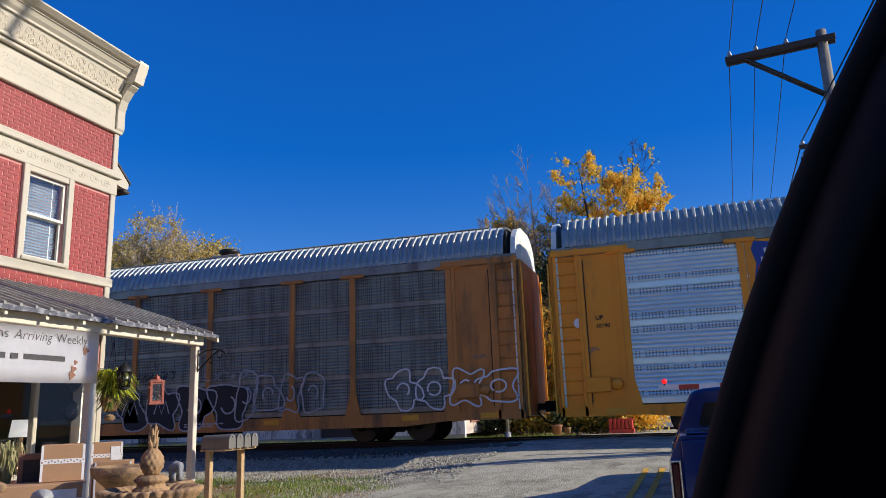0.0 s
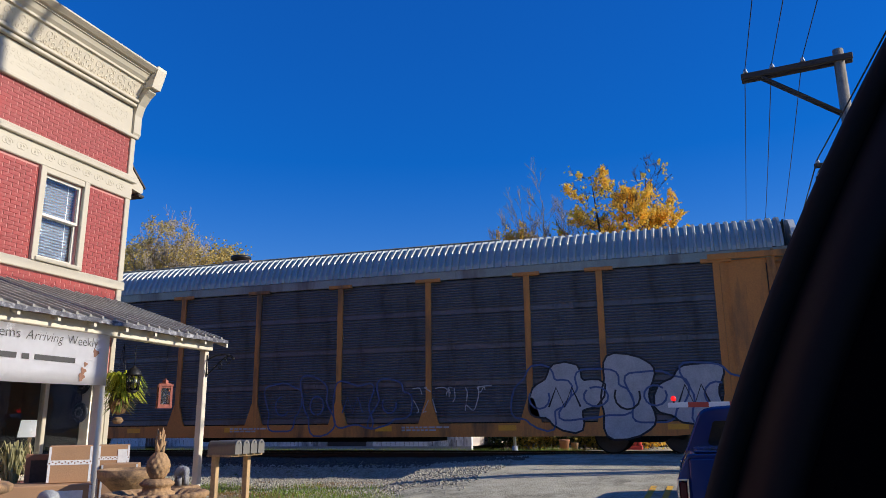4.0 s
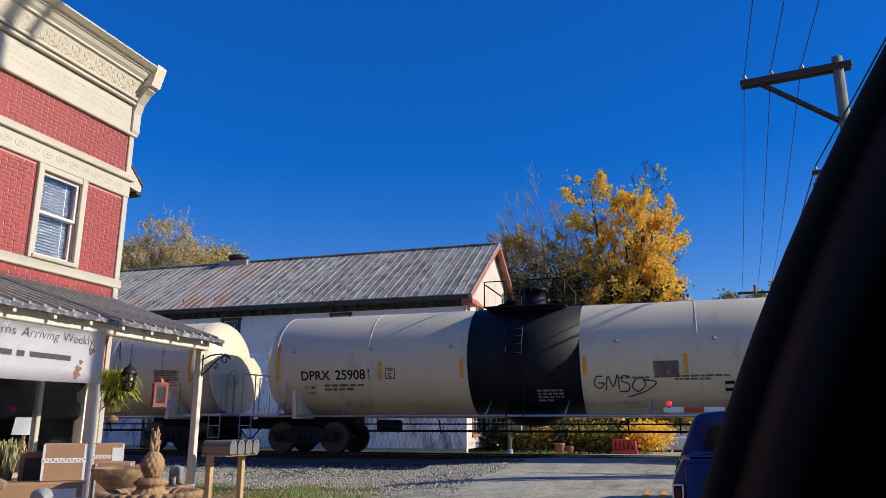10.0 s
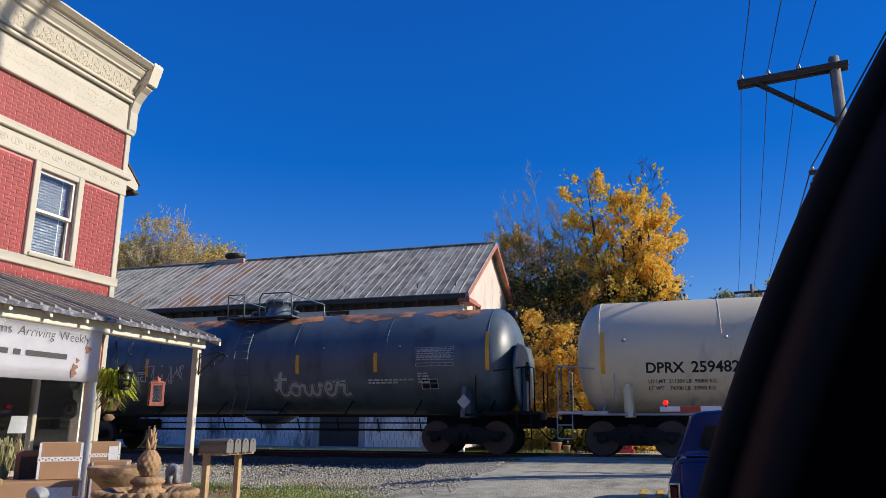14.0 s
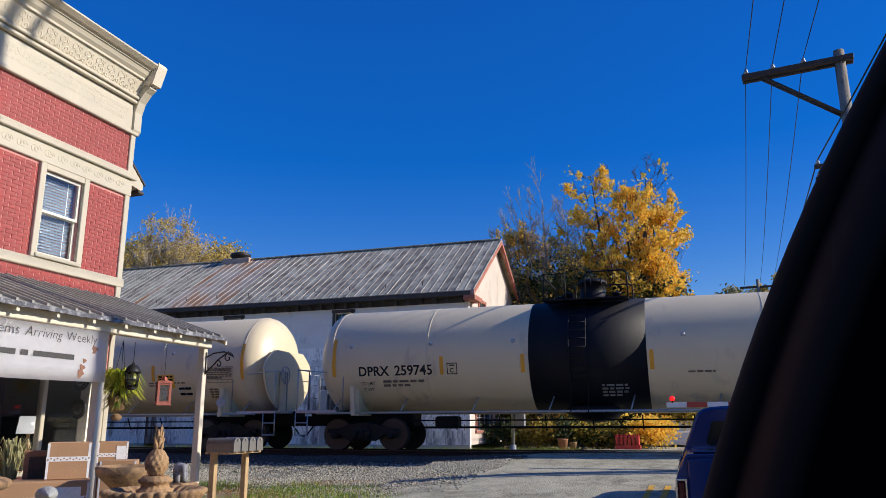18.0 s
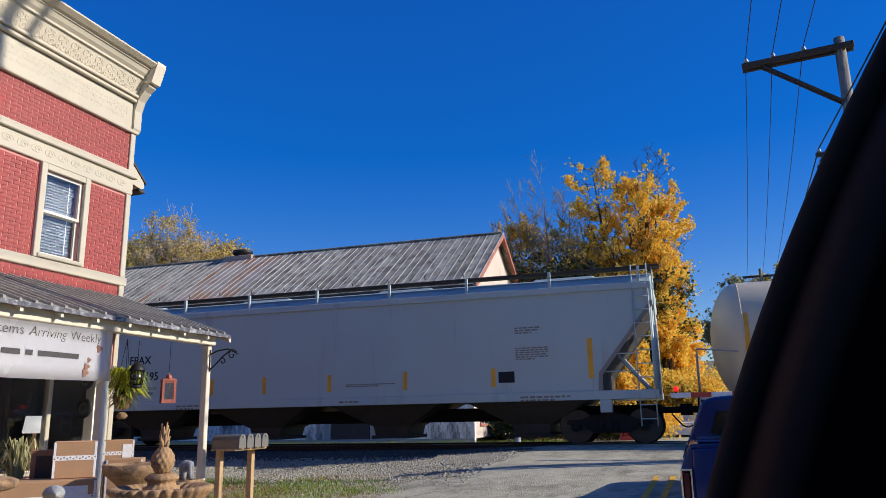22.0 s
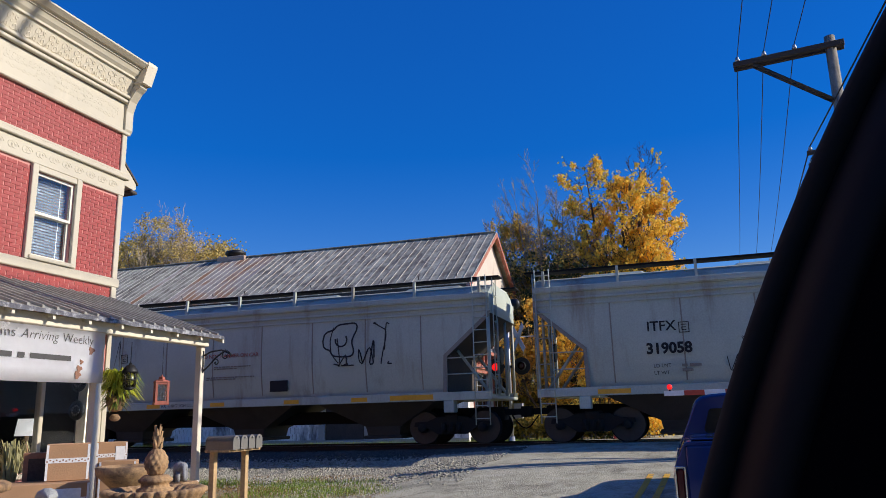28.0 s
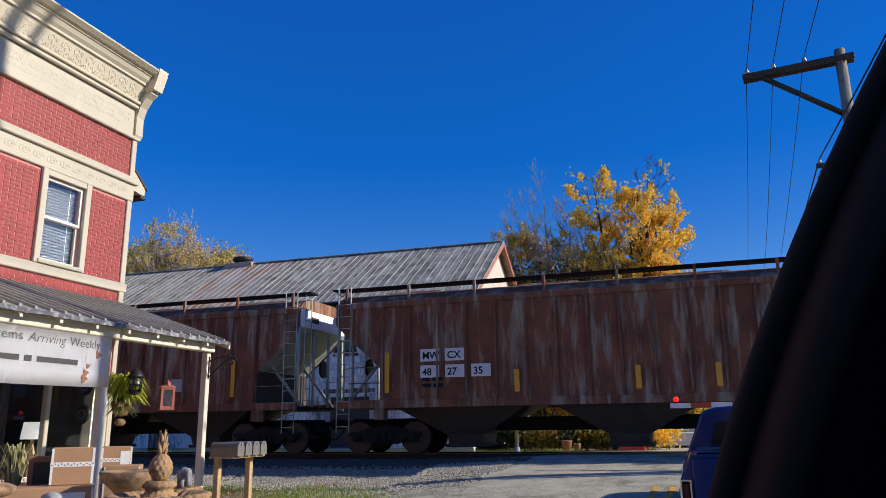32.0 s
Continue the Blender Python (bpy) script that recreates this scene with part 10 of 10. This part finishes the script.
# ---- the train: cars in order, each by its rear coupling's run past the origin ----
SPEED = 16.2255
TRAIN = []
LIMITS = {"259482": ("  211300 LB  95800 KG", "    74700 LB  33900 KG"), "259328": ("  211500LB  95950KG", "    74500LB  33600KG"), "259726": ("  231100 LB  95700 KG", "    74900 LB  34000 KG"),
          "259469": ("  211500 LB  95900 KG", "    74500 LB  33800 KG"), "259733": ("  211500 LB  95900 KG", "    74500 LB  33800 KG")}


def place(car, front, rear):
    TRAIN.append((car, (front + rear) / 2))


def build_train():
    y = -1.54
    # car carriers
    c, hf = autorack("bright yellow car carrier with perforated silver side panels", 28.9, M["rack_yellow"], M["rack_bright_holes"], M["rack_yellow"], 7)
    place(c, -25.4, 3.54)
    part("side_sheet", boxed(-9.0, -7.2, -1.50, -1.466, 0.82, 4.84, 0.01), M["rack_yellow"], c, "yellow side sheet")
    emblem(c, -8.1, -1.502, 4.05, 1.5, 1.5)
    letters("UP", -12.9, -1.512, 3.05, 0.17, M["ink"], c, 0.003)
    letters("10190", -12.9, -1.512, 2.84, 0.15, M["ink"], c, 0.003)
    bm = B()
    lathe(bm, [(-0.004, 0.13), (0.0, 0.13)], "y", (-13.35, -1.514, 3.0), 20)
    part("warning_disc", bm, M["white_print"], c, "round white warning disc")
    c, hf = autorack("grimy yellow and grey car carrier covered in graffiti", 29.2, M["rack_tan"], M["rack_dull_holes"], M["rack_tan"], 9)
    place(c, 3.54, 32.74)
    graffiti(c, 10.2, y, 0.95, 3.7, 1.0, 4, 3, None, "white_print")
    graffiti(c, 5.2, y, 0.9, 3.0, 1.2, 4, 5, None, "grey_print")
    graffiti(c, 0.75, y, 0.6, 4.8, 1.3, 4, 7, "paint_black", "grey_print")
    scribble(c, 1.6, y, 2.1, 1.4, 0.25, 23, "paint_black", 5, t=0.03)
    scribble(c, 4.0, y, 2.0, 1.6, 0.25, 24, "grey_print", 5, t=0.025)
    for u, v, w, h in ((-3.55, 1.2, 0.55, 0.75), (-2.85, 1.35, 1.2, 0.75), (-1.5, 1.2, 0.55, 0.75)):
        graffiti(c, u, y, v, w, h, 1, 9, "paint_pale", "paint_black")
    for u in (-3.3, -2.55, -2.0, -1.25):
        scribble(c, u - 0.15, y, 0.9, 0.3, 0.4, 12, "paint_pale", 2, t=0.04)
    graffiti(c, -11.4, y, 0.62, 4.2, 1.2, 5, 11, "paint_pale", "paint_black")
    part("slogan_sheet", boxed(-12.0, -9.2, -1.50, -1.488, 2.85, 4.80), M["rack_dull"], c)
    letters("We will", -11.95, -1.504, 4.02, 0.78, M["ink"], c, 0.012)
    letters("deliver.", -11.95, -1.504, 3.05, 0.78, M["ink"], c, 0.012)
    part("side_sheet", boxed(-9.0, -7.2, -1.50, -1.466, 2.9, 4.84, 0.01), M["rack_tan"], c, "yellow sheet behind an emblem")
    emblem(c, -8.1, -1.502, 3.9, 1.5, 1.65)
    part("mark_board", boxed(-8.2, -4.7, -1.546, -1.541, 0.46, 0.80), M["frame_black"], c)
    letters("TTGX", -8.0, -1.549, 0.51, 0.31, M["white_print"], c, 0.006)
    letters("974456", -6.45, -1.549, 0.51, 0.31, M["white_print"], c, 0.006)
    c, hf = autorack("silver-white car carrier with black and orange graffiti", 28.69, M["rack_white"], M["rack_silver_holes"], M["rack_white"], 7)
    place(c, 32.74, 61.43)
    piece(c, ("-1.2,0 -.9,.3 -.8,.9 -.65,1.15 -.3,1.2 -.1,.95 .0,.3 .2,0", "1.6,1.8 1.75,2.3 2.0,2.5 2.25,2.1 2.2,1.8", "2.9,1.8 3.1,2.2 3.4,2.25 3.5,1.8", "4.0,1.8 4.25,2.4 4.5,2.75 4.95,2.75 5.0,2.1 4.8,1.8", "6.9,.15 7.1,.8 7.7,1.3 8.2,1.9 8.7,1.8 8.9,1.3 8.8,.9 9.4,.5 9.5,.2"), -1.38, y - 0.003, 0.47, 0.70, 0.58, "paint_orange")
    piece(c, ("0,.7 .2,1.3 .95,1.8 1.95,1.9 1.75,1.6 1.1,1.4 .85,1.05 1.2,.8 1.6,.75 1.75,.95 2.1,.4 1.6,.1 .9,0 .2,.2",
              "1.8,1 2,1.5 2.4,1.9 2.95,1.9 2.8,1.4 3.25,.2 2.8,.05 2.6,.5 2.3,.55 2.2,.2",
              "3.3,1.7 3.8,2 4.2,1.8 4.5,1.9 4.4,1.3 3.95,.9 4.3,.1 3.9,.1 3.1,1.2",
              "4.6,1.9 5.2,1.8 5.1,.9 5.35,.8 5.5,1.9 5.8,1.8 5.65,.5 5.2,.1 4.5,.15",
              "5.95,2.1 7.2,1.95 7.1,1.4 6.4,1.5 6.3,1.2 7,1.1 7.4,.5 7.1,.1 5.75,.1 5.75,.6 6.1,.7 6,1.2 5.9,1.6"), -1.38, y - 0.006, 0.47, 0.70, 0.58, "paint_black", "paint_white")
    graffiti(c, -10.9, y, 0.75, 4.9, 1.45, 5, 17, None, "paint_black")
    scribble(c, -12.4, y, 0.95, 1.3, 0.45, 8, "paint_black", 9, t=0.05)
    bm = B()
    for z in (1.50, 1.60):
        strip(bm, [(-5.85, y, z), (-3.75, y, z)], 0.03, (0, -1, 0), 0.01)
    strip(bm, [(-5.85, y, 1.50), (-5.85, y, 1.60)], 0.03, (0, -1, 0), 0.01)
    strip(bm, [(-3.75, y, 1.27), (-3.1, y, 1.55)], 0.03, (0, -1, 0), 0.01)
    strip(bm, [(-3.1, y, 1.55), (-3.75, y, 1.83)], 0.03, (0, -1, 0), 0.01)
    strip(bm, [(-3.75, y, 1.83), (-3.75, y, 1.27)], 0.03, (0, -1, 0), 0.01)
    part("arrow", bm, M["paint_black"], c, "sprayed black arrow")
    letters("HIT", -3.7, y - 0.012, 1.46, 0.2, M["paint_black"], c, 0.004, slant=0.2)
    bm = B()
    spray(bm, ("0,0 .15,1 .35,.35 .65,1 .75,0", ".95,1 .9,.3 1.1,0 1.35,.15 1.45,1", "1.6,.92 2.4,1.02", "2,1 1.93,0", "3.1,.98 2.65,.92 2.62,.5 2.6,.06 3.1,.04", "2.62,.52 3,.55", "3.9,.92 3.5,.95 3.42,.66 3.75,.45 3.7,.12 3.3,.04", "4.2,.52 4.42,.7 4.6,.5 4.2,.05 4.72,.05", "4.95,.66 5.25,.62 5.05,.4 5.3,.22 4.95,.02"), 9.75, y - 0.012, 1.05, 0.34, 0.42, 0.065)
    part("spray_script", bm, M["paint_black"], c, "black sprayed tag reading MUTES 23")
    letters("CP", -6.0, -1.512, 3.02, 0.3, M["ink"], c, 0.012)
    bm = B()
    for q in (1, -1):
        strip(bm, [(4.5, -1.50, 3.35 - q * 0.22), (5.35, -1.50, 3.35 + q * 0.22)], 0.13, (0, -1, 0), 0.012 if q > 0 else 0.010)
    part("emblem", bm, M["logo_red"], c, "dark red crossed emblem")
    bm = B()
    for i in range(9):
        box(bm, 5.45 + i * 0.19, 5.60 + i * 0.19, -1.51, -1.505, 3.28, 3.46)
    part("word_bars", bm, M["ink"], c)
    bm = B()
    lathe(bm, [(-0.004, 0.62), (0.0, 0.62)], "y", (-5.7, -1.50, 4.0), 28)
    em = part("emblem", bm, M["ink"], c, "round black and white crest")
    bm = B()
    lathe(bm, [(-0.006, 0.44), (0.0, 0.44)], "y", (-5.7, -1.503, 4.0), 28)
    part("crest_field", bm, M["white_print"], em)
    bm = B()
    prism(bm, [(-5.95, 4.1), (-5.45, 4.1), (-5.5, 3.75), (-5.7, 3.6), (-5.9, 3.75)], "y", -1.514, -1.51)
    box(bm, -6.2, -5.2, -1.512, -1.508, 3.35, 3.5)
    part("crest_shape", bm, M["ink"], em)
    letters("TTGX 707620", -7.6, -1.545, 0.54, 0.24, M["white_print"], c, 0.004)
    c, hf = autorack("yellow-framed car carrier with dark panels and large graffiti", 29.24, M["rack_tan"], M["rack_dark"], M["rack_tan"], 11)
    place(c, 61.43, 90.67)
    graffiti(c, 7.2, y, 0.6, 4.9, 1.7, 3, 41, "grey_print", "paint_black")
    graffiti(c, 6.6, y, 0.7, 6.0, 1.5, 4, 43, None, "paint_blue")
    graffiti(c, -1.0, y, 0.6, 4.6, 1.5, 4, 45, None, "paint_blue")
    scribble(c, 3.6, y, 1.1, 2.4, 0.7, 4, "grey_print", 6)
    graffiti(c, -12.9, y, 0.9, 1.6, 0.5, 5, 47, None, "paint_white")
    # lumber flats
    place(centerbeam("brown centre-beam lumber car, empty, with diagonal bracing", ("ATW", "318369")), 90.52, 114.83)
    place(centerbeam("brown centre-beam lumber car, empty, with white warnings", ("ATW", "318364")), 114.73, 138.97)
    # tank cars
    runs = [(139.22, 157.25, "259733"), (157.25, 175.51, "259081"), (175.51, 194.0, "259742"), (194.0, 212.24, "259806"), (212.24, 230.65, "259482")]
    for i, (a, b, n) in enumerate(runs):
        c, h = tank_car("off-white tank car with a black centre band", b - a, 1.56, 2.63, "tank_cream", ("DPRX", n), band="tank_band", notice=(i != 1), limits=LIMITS.get(n), seed=i * 11, shift=0.3 if n == "259482" else 0.0)
        place(c, a, b)
        if i == 1:
            for x, w, z in ((3.43, 0.63, 2.02),):
                bm = B()
                rows = [[bm.verts.new((u, -math.sqrt(1.56 ** 2 - (z + k - 2.63) ** 2) - 0.010, z + k)) for u in (x, x + w)] for k in (0, 0.15, 0.3, 0.42)]
                skin(bm, rows, closed=False)
                part("painted_patch", bm, M["patch_brown"], c, "brown painted-over patch")
            bm = B()
            spray(bm, (".22,.62 .06,.6 .0,.38 .12,.26 .24,.4 .1,.42", ".28,.2 .34,.62 .46,.3 .58,.66 .6,.22", ".86,.6 .7,.62 .68,.46 .84,.38 .82,.18 .6,.16", "1.0,.5 .92,.3 1.06,.16 1.24,.34 1.16,.56 1.0,.5", "1.2,.5 1.5,.42 1.3,.2 1.0,.06 .8,.0"), 1.9, -1.572, 1.55, 1.05, 0.85, 0.035)
            for v in bm.verts:
                v.co.y += 1.56 - math.sqrt(max(0.05, 1.56 ** 2 - (v.co.z - 2.63) ** 2))
            part("spray_script", bm, M["ink_soft"], c, "thin black sprayed tag")
    c, h = tank_car("dark grey tank car with rust along its top and white graffiti", 18.12, 1.56, 2.63, "tank_dark", ("TAEX", "1405"), notice=False, seed=77, dark=True)
    place(c, 230.65, 248.77)
    # one word in thick sprayed script, letter by letter
    strokes = ("0,.18 .12,.25 .27,.68 .2,.2 .26,.05 .38,.03 .5,.15", ".05,.47 .25,.49 .45,.5",
               ".64,.34 .53,.2 .6,.04 .76,.05 .83,.2 .75,.35 .64,.33 .82,.28 .98,.33", "1,.34 1,.12 1.1,.03 1.22,.14 1.25,.32 1.25,.12 1.36,.03 1.48,.14 1.5,.34 1.6,.28",
               "1.62,.17 1.82,.2 1.86,.33 1.76,.37 1.67,.24 1.7,.08 1.82,.02 1.96,.1", "1.96,.1 2.08,.38 2.14,.31 2.28,.3 2.24,.12 2.3,.03 2.45,.08")
    for wide, mat, lift in ((0.19, "tank_pale", 0.0), (0.15, "tank_dark", 0.004), (0.085, "grey_print", 0.008)):
        bm = B()
        spray(bm, strokes, 0.85, -1.572 - lift, 1.62, 1.02, 1.0, wide)
        for v in bm.verts:
            v.co.y += 1.56 - math.sqrt(max(0.05, 1.56 ** 2 - (v.co.z - 2.63) ** 2))
        part("spray_script", bm, M[mat], c, "sprayed word in pale script")
    scribble(c, -3.8, -1.57, 2.0, 1.6, 0.6, 6, "grey_print", 5, (2.63, 1.56))
    rnd = random.Random(9)
    for k in range(9):
        x = -6.5 + k * 1.6 + rnd.uniform(-0.4, 0.4)
        bm = B()
        ring = []
        for j in range(18):
            t = j * math.tau / 18
            r = rnd.uniform(0.6, 1.15)
            u, a = x + 0.95 * r * math.cos(t), 1.17 + 0.30 * r * math.sin(t)
            ring.append(bm.verts.new((u, -1.566 * math.cos(a), 2.63 + 1.566 * math.sin(a))))
        inner = []
        for j in range(18):
            t = j * math.tau / 18
            inner.append(bm.verts.new((x + 0.45 * math.cos(t), -1.572 * math.cos(1.17 + 0.14 * math.sin(t)), 2.63 + 1.572 * math.sin(1.17 + 0.14 * math.sin(t)))))
        skin(bm, [ring, inner])
        bm.faces.new(inner)
        part("rust_patch", bm, M["tank_rust"], c, "orange rust patch")
    c, h = tank_car("black tank car with white stencils", 18.66, 1.54, 2.6, "tank_black", None, seed=80, dark=True)
    place(c, 248.77, 267.44)
    runs = [(267.44, 285.53, "259469"), (285.53, 303.53, "259745"), (303.53, 321.44, "259726"), (321.44, 339.73, "259328"), (339.73, 357.12, "259507")]
    for i, (a, b, n) in enumerate(runs):
        c, h = tank_car("off-white tank car with a black centre band", b - a, 1.56, 2.63, "tank_cream", ("DPRX", n), band="tank_band", notice=(i < 3), limits=LIMITS.get(n), seed=100 + i * 11, shift=0.3 if n == "259469" else 0.0)
        place(c, a, b)
        if i >= 3:
            for x, w, z in ((3.72, 0.62, 2.06),):
                bm = B()
                rows = [[bm.verts.new((u, -math.sqrt(1.56 ** 2 - (z + k - 2.63) ** 2) - 0.010, z + k)) for u in (x, x + w)] for k in (0, 0.15, 0.3, 0.42)]
                skin(bm, rows, closed=False)
                part("painted_patch", bm, M["patch_brown"], c, "brown painted-over patch")
        if i in (3, 2):
            scribble(c, 2.1, -1.56, 2.2, 0.9, 0.35, 4 + i, "grey_print", 5, (2.63, 1.56))
    # plain grey hopper
    c, a, W = hopper("smooth light grey covered hopper with yellow reflectors", 20.9, M["hop_grey"], 4.16, 1.36, "flat", chutes=4)
    place(c, 357.12, 378.03)
    letters("FPAX", -a + 3.05, -W - 0.004, 2.62, 0.36, M["ink"], c, 0.006)
    letters("214195", -a + 3.15, -W - 0.004, 2.10, 0.36, M["ink"], c, 0.006)
    letters("LD LMT 220100", -a + 3.3, -W - 0.004, 1.80, 0.13, M["ink"], c)
    letters("LT WT 65900", -a + 3.3, -W - 0.004, 1.63, 0.13, M["ink"], c)
    stripes(c, (-a + 2.45, a - 1.75), -W - 0.001, 1.7, 2.75, w=0.14)
    stripes(c, (-a + 6.2, a - 11.6, a - 9.4, a - 7.0, a - 4.4), -W - 0.001, 1.55, 2.05, w=0.12)
    scribble(c, -a + 0.55, -W, 3.25, 1.2, 0.55, 5, "paint_black", 9, t=0.02)
    scribble(c, -a + 1.5, -W, 3.12, 1.1, 0.35, 15, "paint_black", 8, t=0.018)
    for k, (x, z, w, r, h) in enumerate(((a - 3.7, 3.1, 0.7, 3, 0.04), (a - 3.7, 2.55, 0.9, 6, 0.035), (a - 8.8, 1.72, 1.6, 2, 0.03), (a - 3.6, 1.22, 1.4, 2, 0.05), (a - 9, 1.22, 1.0, 1, 0.05), (-a + 5, 1.22, 1.0, 2, 0.05))):
        print_block(c, x, -W - (0.052 if z < 1.3 else 0.001), z, w, r, h, "ink_faint", 90 + k)
    part("data_plate", boxed(a - 4.2, a - 3.75, -W - 0.006, -W - 0.001, 1.65, 1.95), M["ink"], c)
    # short black tanks
    for a0, b0, n in ((378.03, 390.17, "136139"), (390.17, 402.78, "135972")):
        c, h = tank_car("short black tank car with white stencils and yellow reflectors", b0 - a0, 1.42, 2.33, "tank_brown" if n == "135972" else "tank_black", ("TCBX", n), low=True, seed=int(a0), dark=True)
        place(c, a0, b0)
    # box car
    place(boxcar("yellow box car with black double doors", 20.09), 402.66, 422.75)
    # grey hoppers
    for i, (a0, b0, n) in enumerate(((422.87, 440.78, None), (440.78, 458.69, "319058"), (458.69, 476.13, "319124"), (476.13, 494.13, "319203"), (494.13, 511.94, "319235"))):
        c, a, W = hopper("grimy light grey covered hopper with welded seams", b0 - a0, M["hop_tan"], 4.14, 1.42, "seamed", chutes=3)
        place(c, a0, b0)
        if n:
            nx = {"319124": 2.2, "319058": 2.95, "319203": 2.62}.get(n, 2.42)
            letters("ITFX", -a + nx, -W - 0.014, 2.80, 0.36, M["ink"], c, 0.005)
            letters(n, -a + nx - 0.05, -W - 0.014, 2.22, 0.38, M["ink"], c, 0.014)
            letters("LD LMT", -a + nx + 0.1, -W - 0.014, 1.86, 0.13, M["ink"], c)
            letters("LT WT", -a + nx + 0.1, -W - 0.014, 1.68, 0.13, M["ink"], c)
            if n == "319124":
                letters("223200", -a + nx + 0.72, -W - 0.014, 1.86, 0.13, M["ink"], c)
                letters("62200", -a + nx + 0.79, -W - 0.014, 1.68, 0.13, M["ink"], c)
            else:
                print_block(c, -a + nx + 0.8, -W - 0.014, 1.86, 0.5, 2, 0.07, "ink_faint", i)
        letters("RX THROUGH SILL", -a + 5.45, -W - 0.052, 1.26, 0.14, M["ink"], c)
        print_block(c, -a + 7.05, -W - 0.014, 2.1, 1.7, 2, 0.035, "ink_faint", 40 + i)
        if n in ("319235", "319203", "319124"):
            letters("DO NOT HAMMER ON CAR", -a + (7.6 if n == "319203" else 6.8), -W - 0.014, 2.72, 0.165, M["faded_red"], c, 0.003)
        print_block(c, -a + 7.3, -W - 0.014, 2.42, 1.3, 2, 0.035, "ink_faint", 44 + i)
        part("data_plate", boxed(a - 6.9, a - 6.3, -W - 0.016, -W - 0.008, 1.62, 1.95), M["ink"], c)
        bm = B()
        for q in ((0, 0.26, 0, 0.02), (0, 0.26, 0.26, 0.28), (0, 0.02, 0.02, 0.26), (0.24, 0.26, 0.02, 0.26), (0.07, 0.19, 0.06, 0.08), (0.07, 0.19, 0.13, 0.15), (0.07, 0.09, 0.08, 0.13), (0.06, 0.2, 0.2, 0.22)):
            box(bm, -a + 3.75 + q[0], -a + 3.75 + q[1], -W - 0.016, -W - 0.008, 2.72 + q[2], 2.72 + q[3])
        part("stencil_box", bm, M["ink"], c)
        for x in (-a + 4.9, -a + 7.25, -a + 9.8, a - 4.2):
            part("reflector", boxed(x, x + 0.5, -W - 0.056, -W - 0.051, 1.24, 1.36), M["stripe"], c)
        part("reflector", boxed(-a + 1.6, -a + 2.44, -W - 0.056, -W - 0.051, 1.24, 1.36), M["stripe"], c)
        part("reflector", boxed(a - 3.0, a - 1.7, -W - 0.056, -W - 0.051, 1.24, 1.38), M["stripe"], c)
        if i == 1:
            scribble(c, -a + 4.9, -W, 1.7, 1.2, 0.9, 3, "ink", 4, t=0.02)
            scribble(c, -a + 10.6, -W, 1.8, 3.6, 0.6, 6, "ink", 7, t=0.02)
        if i == 2:
            graffiti(c, a - 5.0, -W - 0.01, 2.55, 0.9, 1.0, 1, 61, None, "paint_black")
            scribble(c, a - 4.9, -W - 0.012, 2.3, 2.2, 1.2, 9, "paint_black", 5, t=0.04)
        if i == 3:
            scribble(c, -a + 1.6, -W - 0.01, 1.75, 1.0, 0.7, 9, "ink", 5, t=0.03)
            scribble(c, -a + 6.4, -W - 0.01, 1.7, 2.6, 0.6, 10, "grey_print", 5)
        if i == 4:
            scribble(c, -a + 7, -W - 0.01, 1.7, 2.6, 0.6, 12, "grey_print", 5)
    # rusted hoppers
    for i, (a0, b0) in enumerate(((511.94, 529.74), (529.74, 547.5))):
        c, a, W = hopper("rust-streaked ribbed covered hopper", b0 - a0, M["hop_rust"], 4.34, 1.50, "ribbed", chutes=3, plate="rust_sunlit" if i == 0 else "siding")
        place(c, a0, b0)
        for j, (u, v, t) in enumerate(((0, 0, "MW"), (0.74, 0, "CX"), (0, -0.46, "48"), (0.74, -0.46, "27"), (1.50, -0.46, "35"))):
            x, z = -a + 2.75 + u, 2.62 + v
            part("number_patch", boxed(x - 0.06, x + 0.5, -W - 0.078, -W - 0.072, z - 0.07, z + 0.28), M["white_print"], c, "white patch behind lettering")
            letters(t, x, -W - 0.082, z, 0.28, M["ink"], c, 0.006)
        stripes(c, (-a + 1.6, a - 2.3), -W - 0.072, 1.7, 2.85, w=0.14)
        stripes(c, (-a + 5.4, -a + 8.6, a - 6), -W - 0.072, 1.65, 2.25, w=0.14)
        print_block(c, -a + 2.75, -W - 0.075, 2.0, 0.6, 2, 0.1, "ink", 3)
        part("data_plate", boxed(a - 4.6, a - 4.0, -W - 0.08, -W - 0.072, 1.9, 2.3), M["grey_print"], c)


build_train()


def motions():
    for car, run in TRAIN:
        rows = [(t, pose(SPEED * t - run, TRACK, RAIL)) for t in (0, 8, 16, 24, 32)]
        walk(car, rows)
        # the wheels roll while the car is in sight
        t0 = max(0.0, (run - 34) / SPEED)
        t1 = min(32.0, (run + 18) / SPEED)
        for w in SPIN[car]:
            x = w.matrix_basis.translation.x
            rows = [] if t0 < 0.05 else [(0, pose(x, 0, 0.457))]
            n = max(2, int((t1 - t0) * FPS))
            for k in range(n + 1):
                t = t0 + k / FPS
                if t > 32:
                    break
                rows.append((t, pose(x, 0, 0.457) @ Matrix.Rotation(1.18 * k, 4, "Y")))
            if rows[-1][0] < 31.95:
                rows.append((32, rows[-1][1]))
            walk(w, rows)


motions()
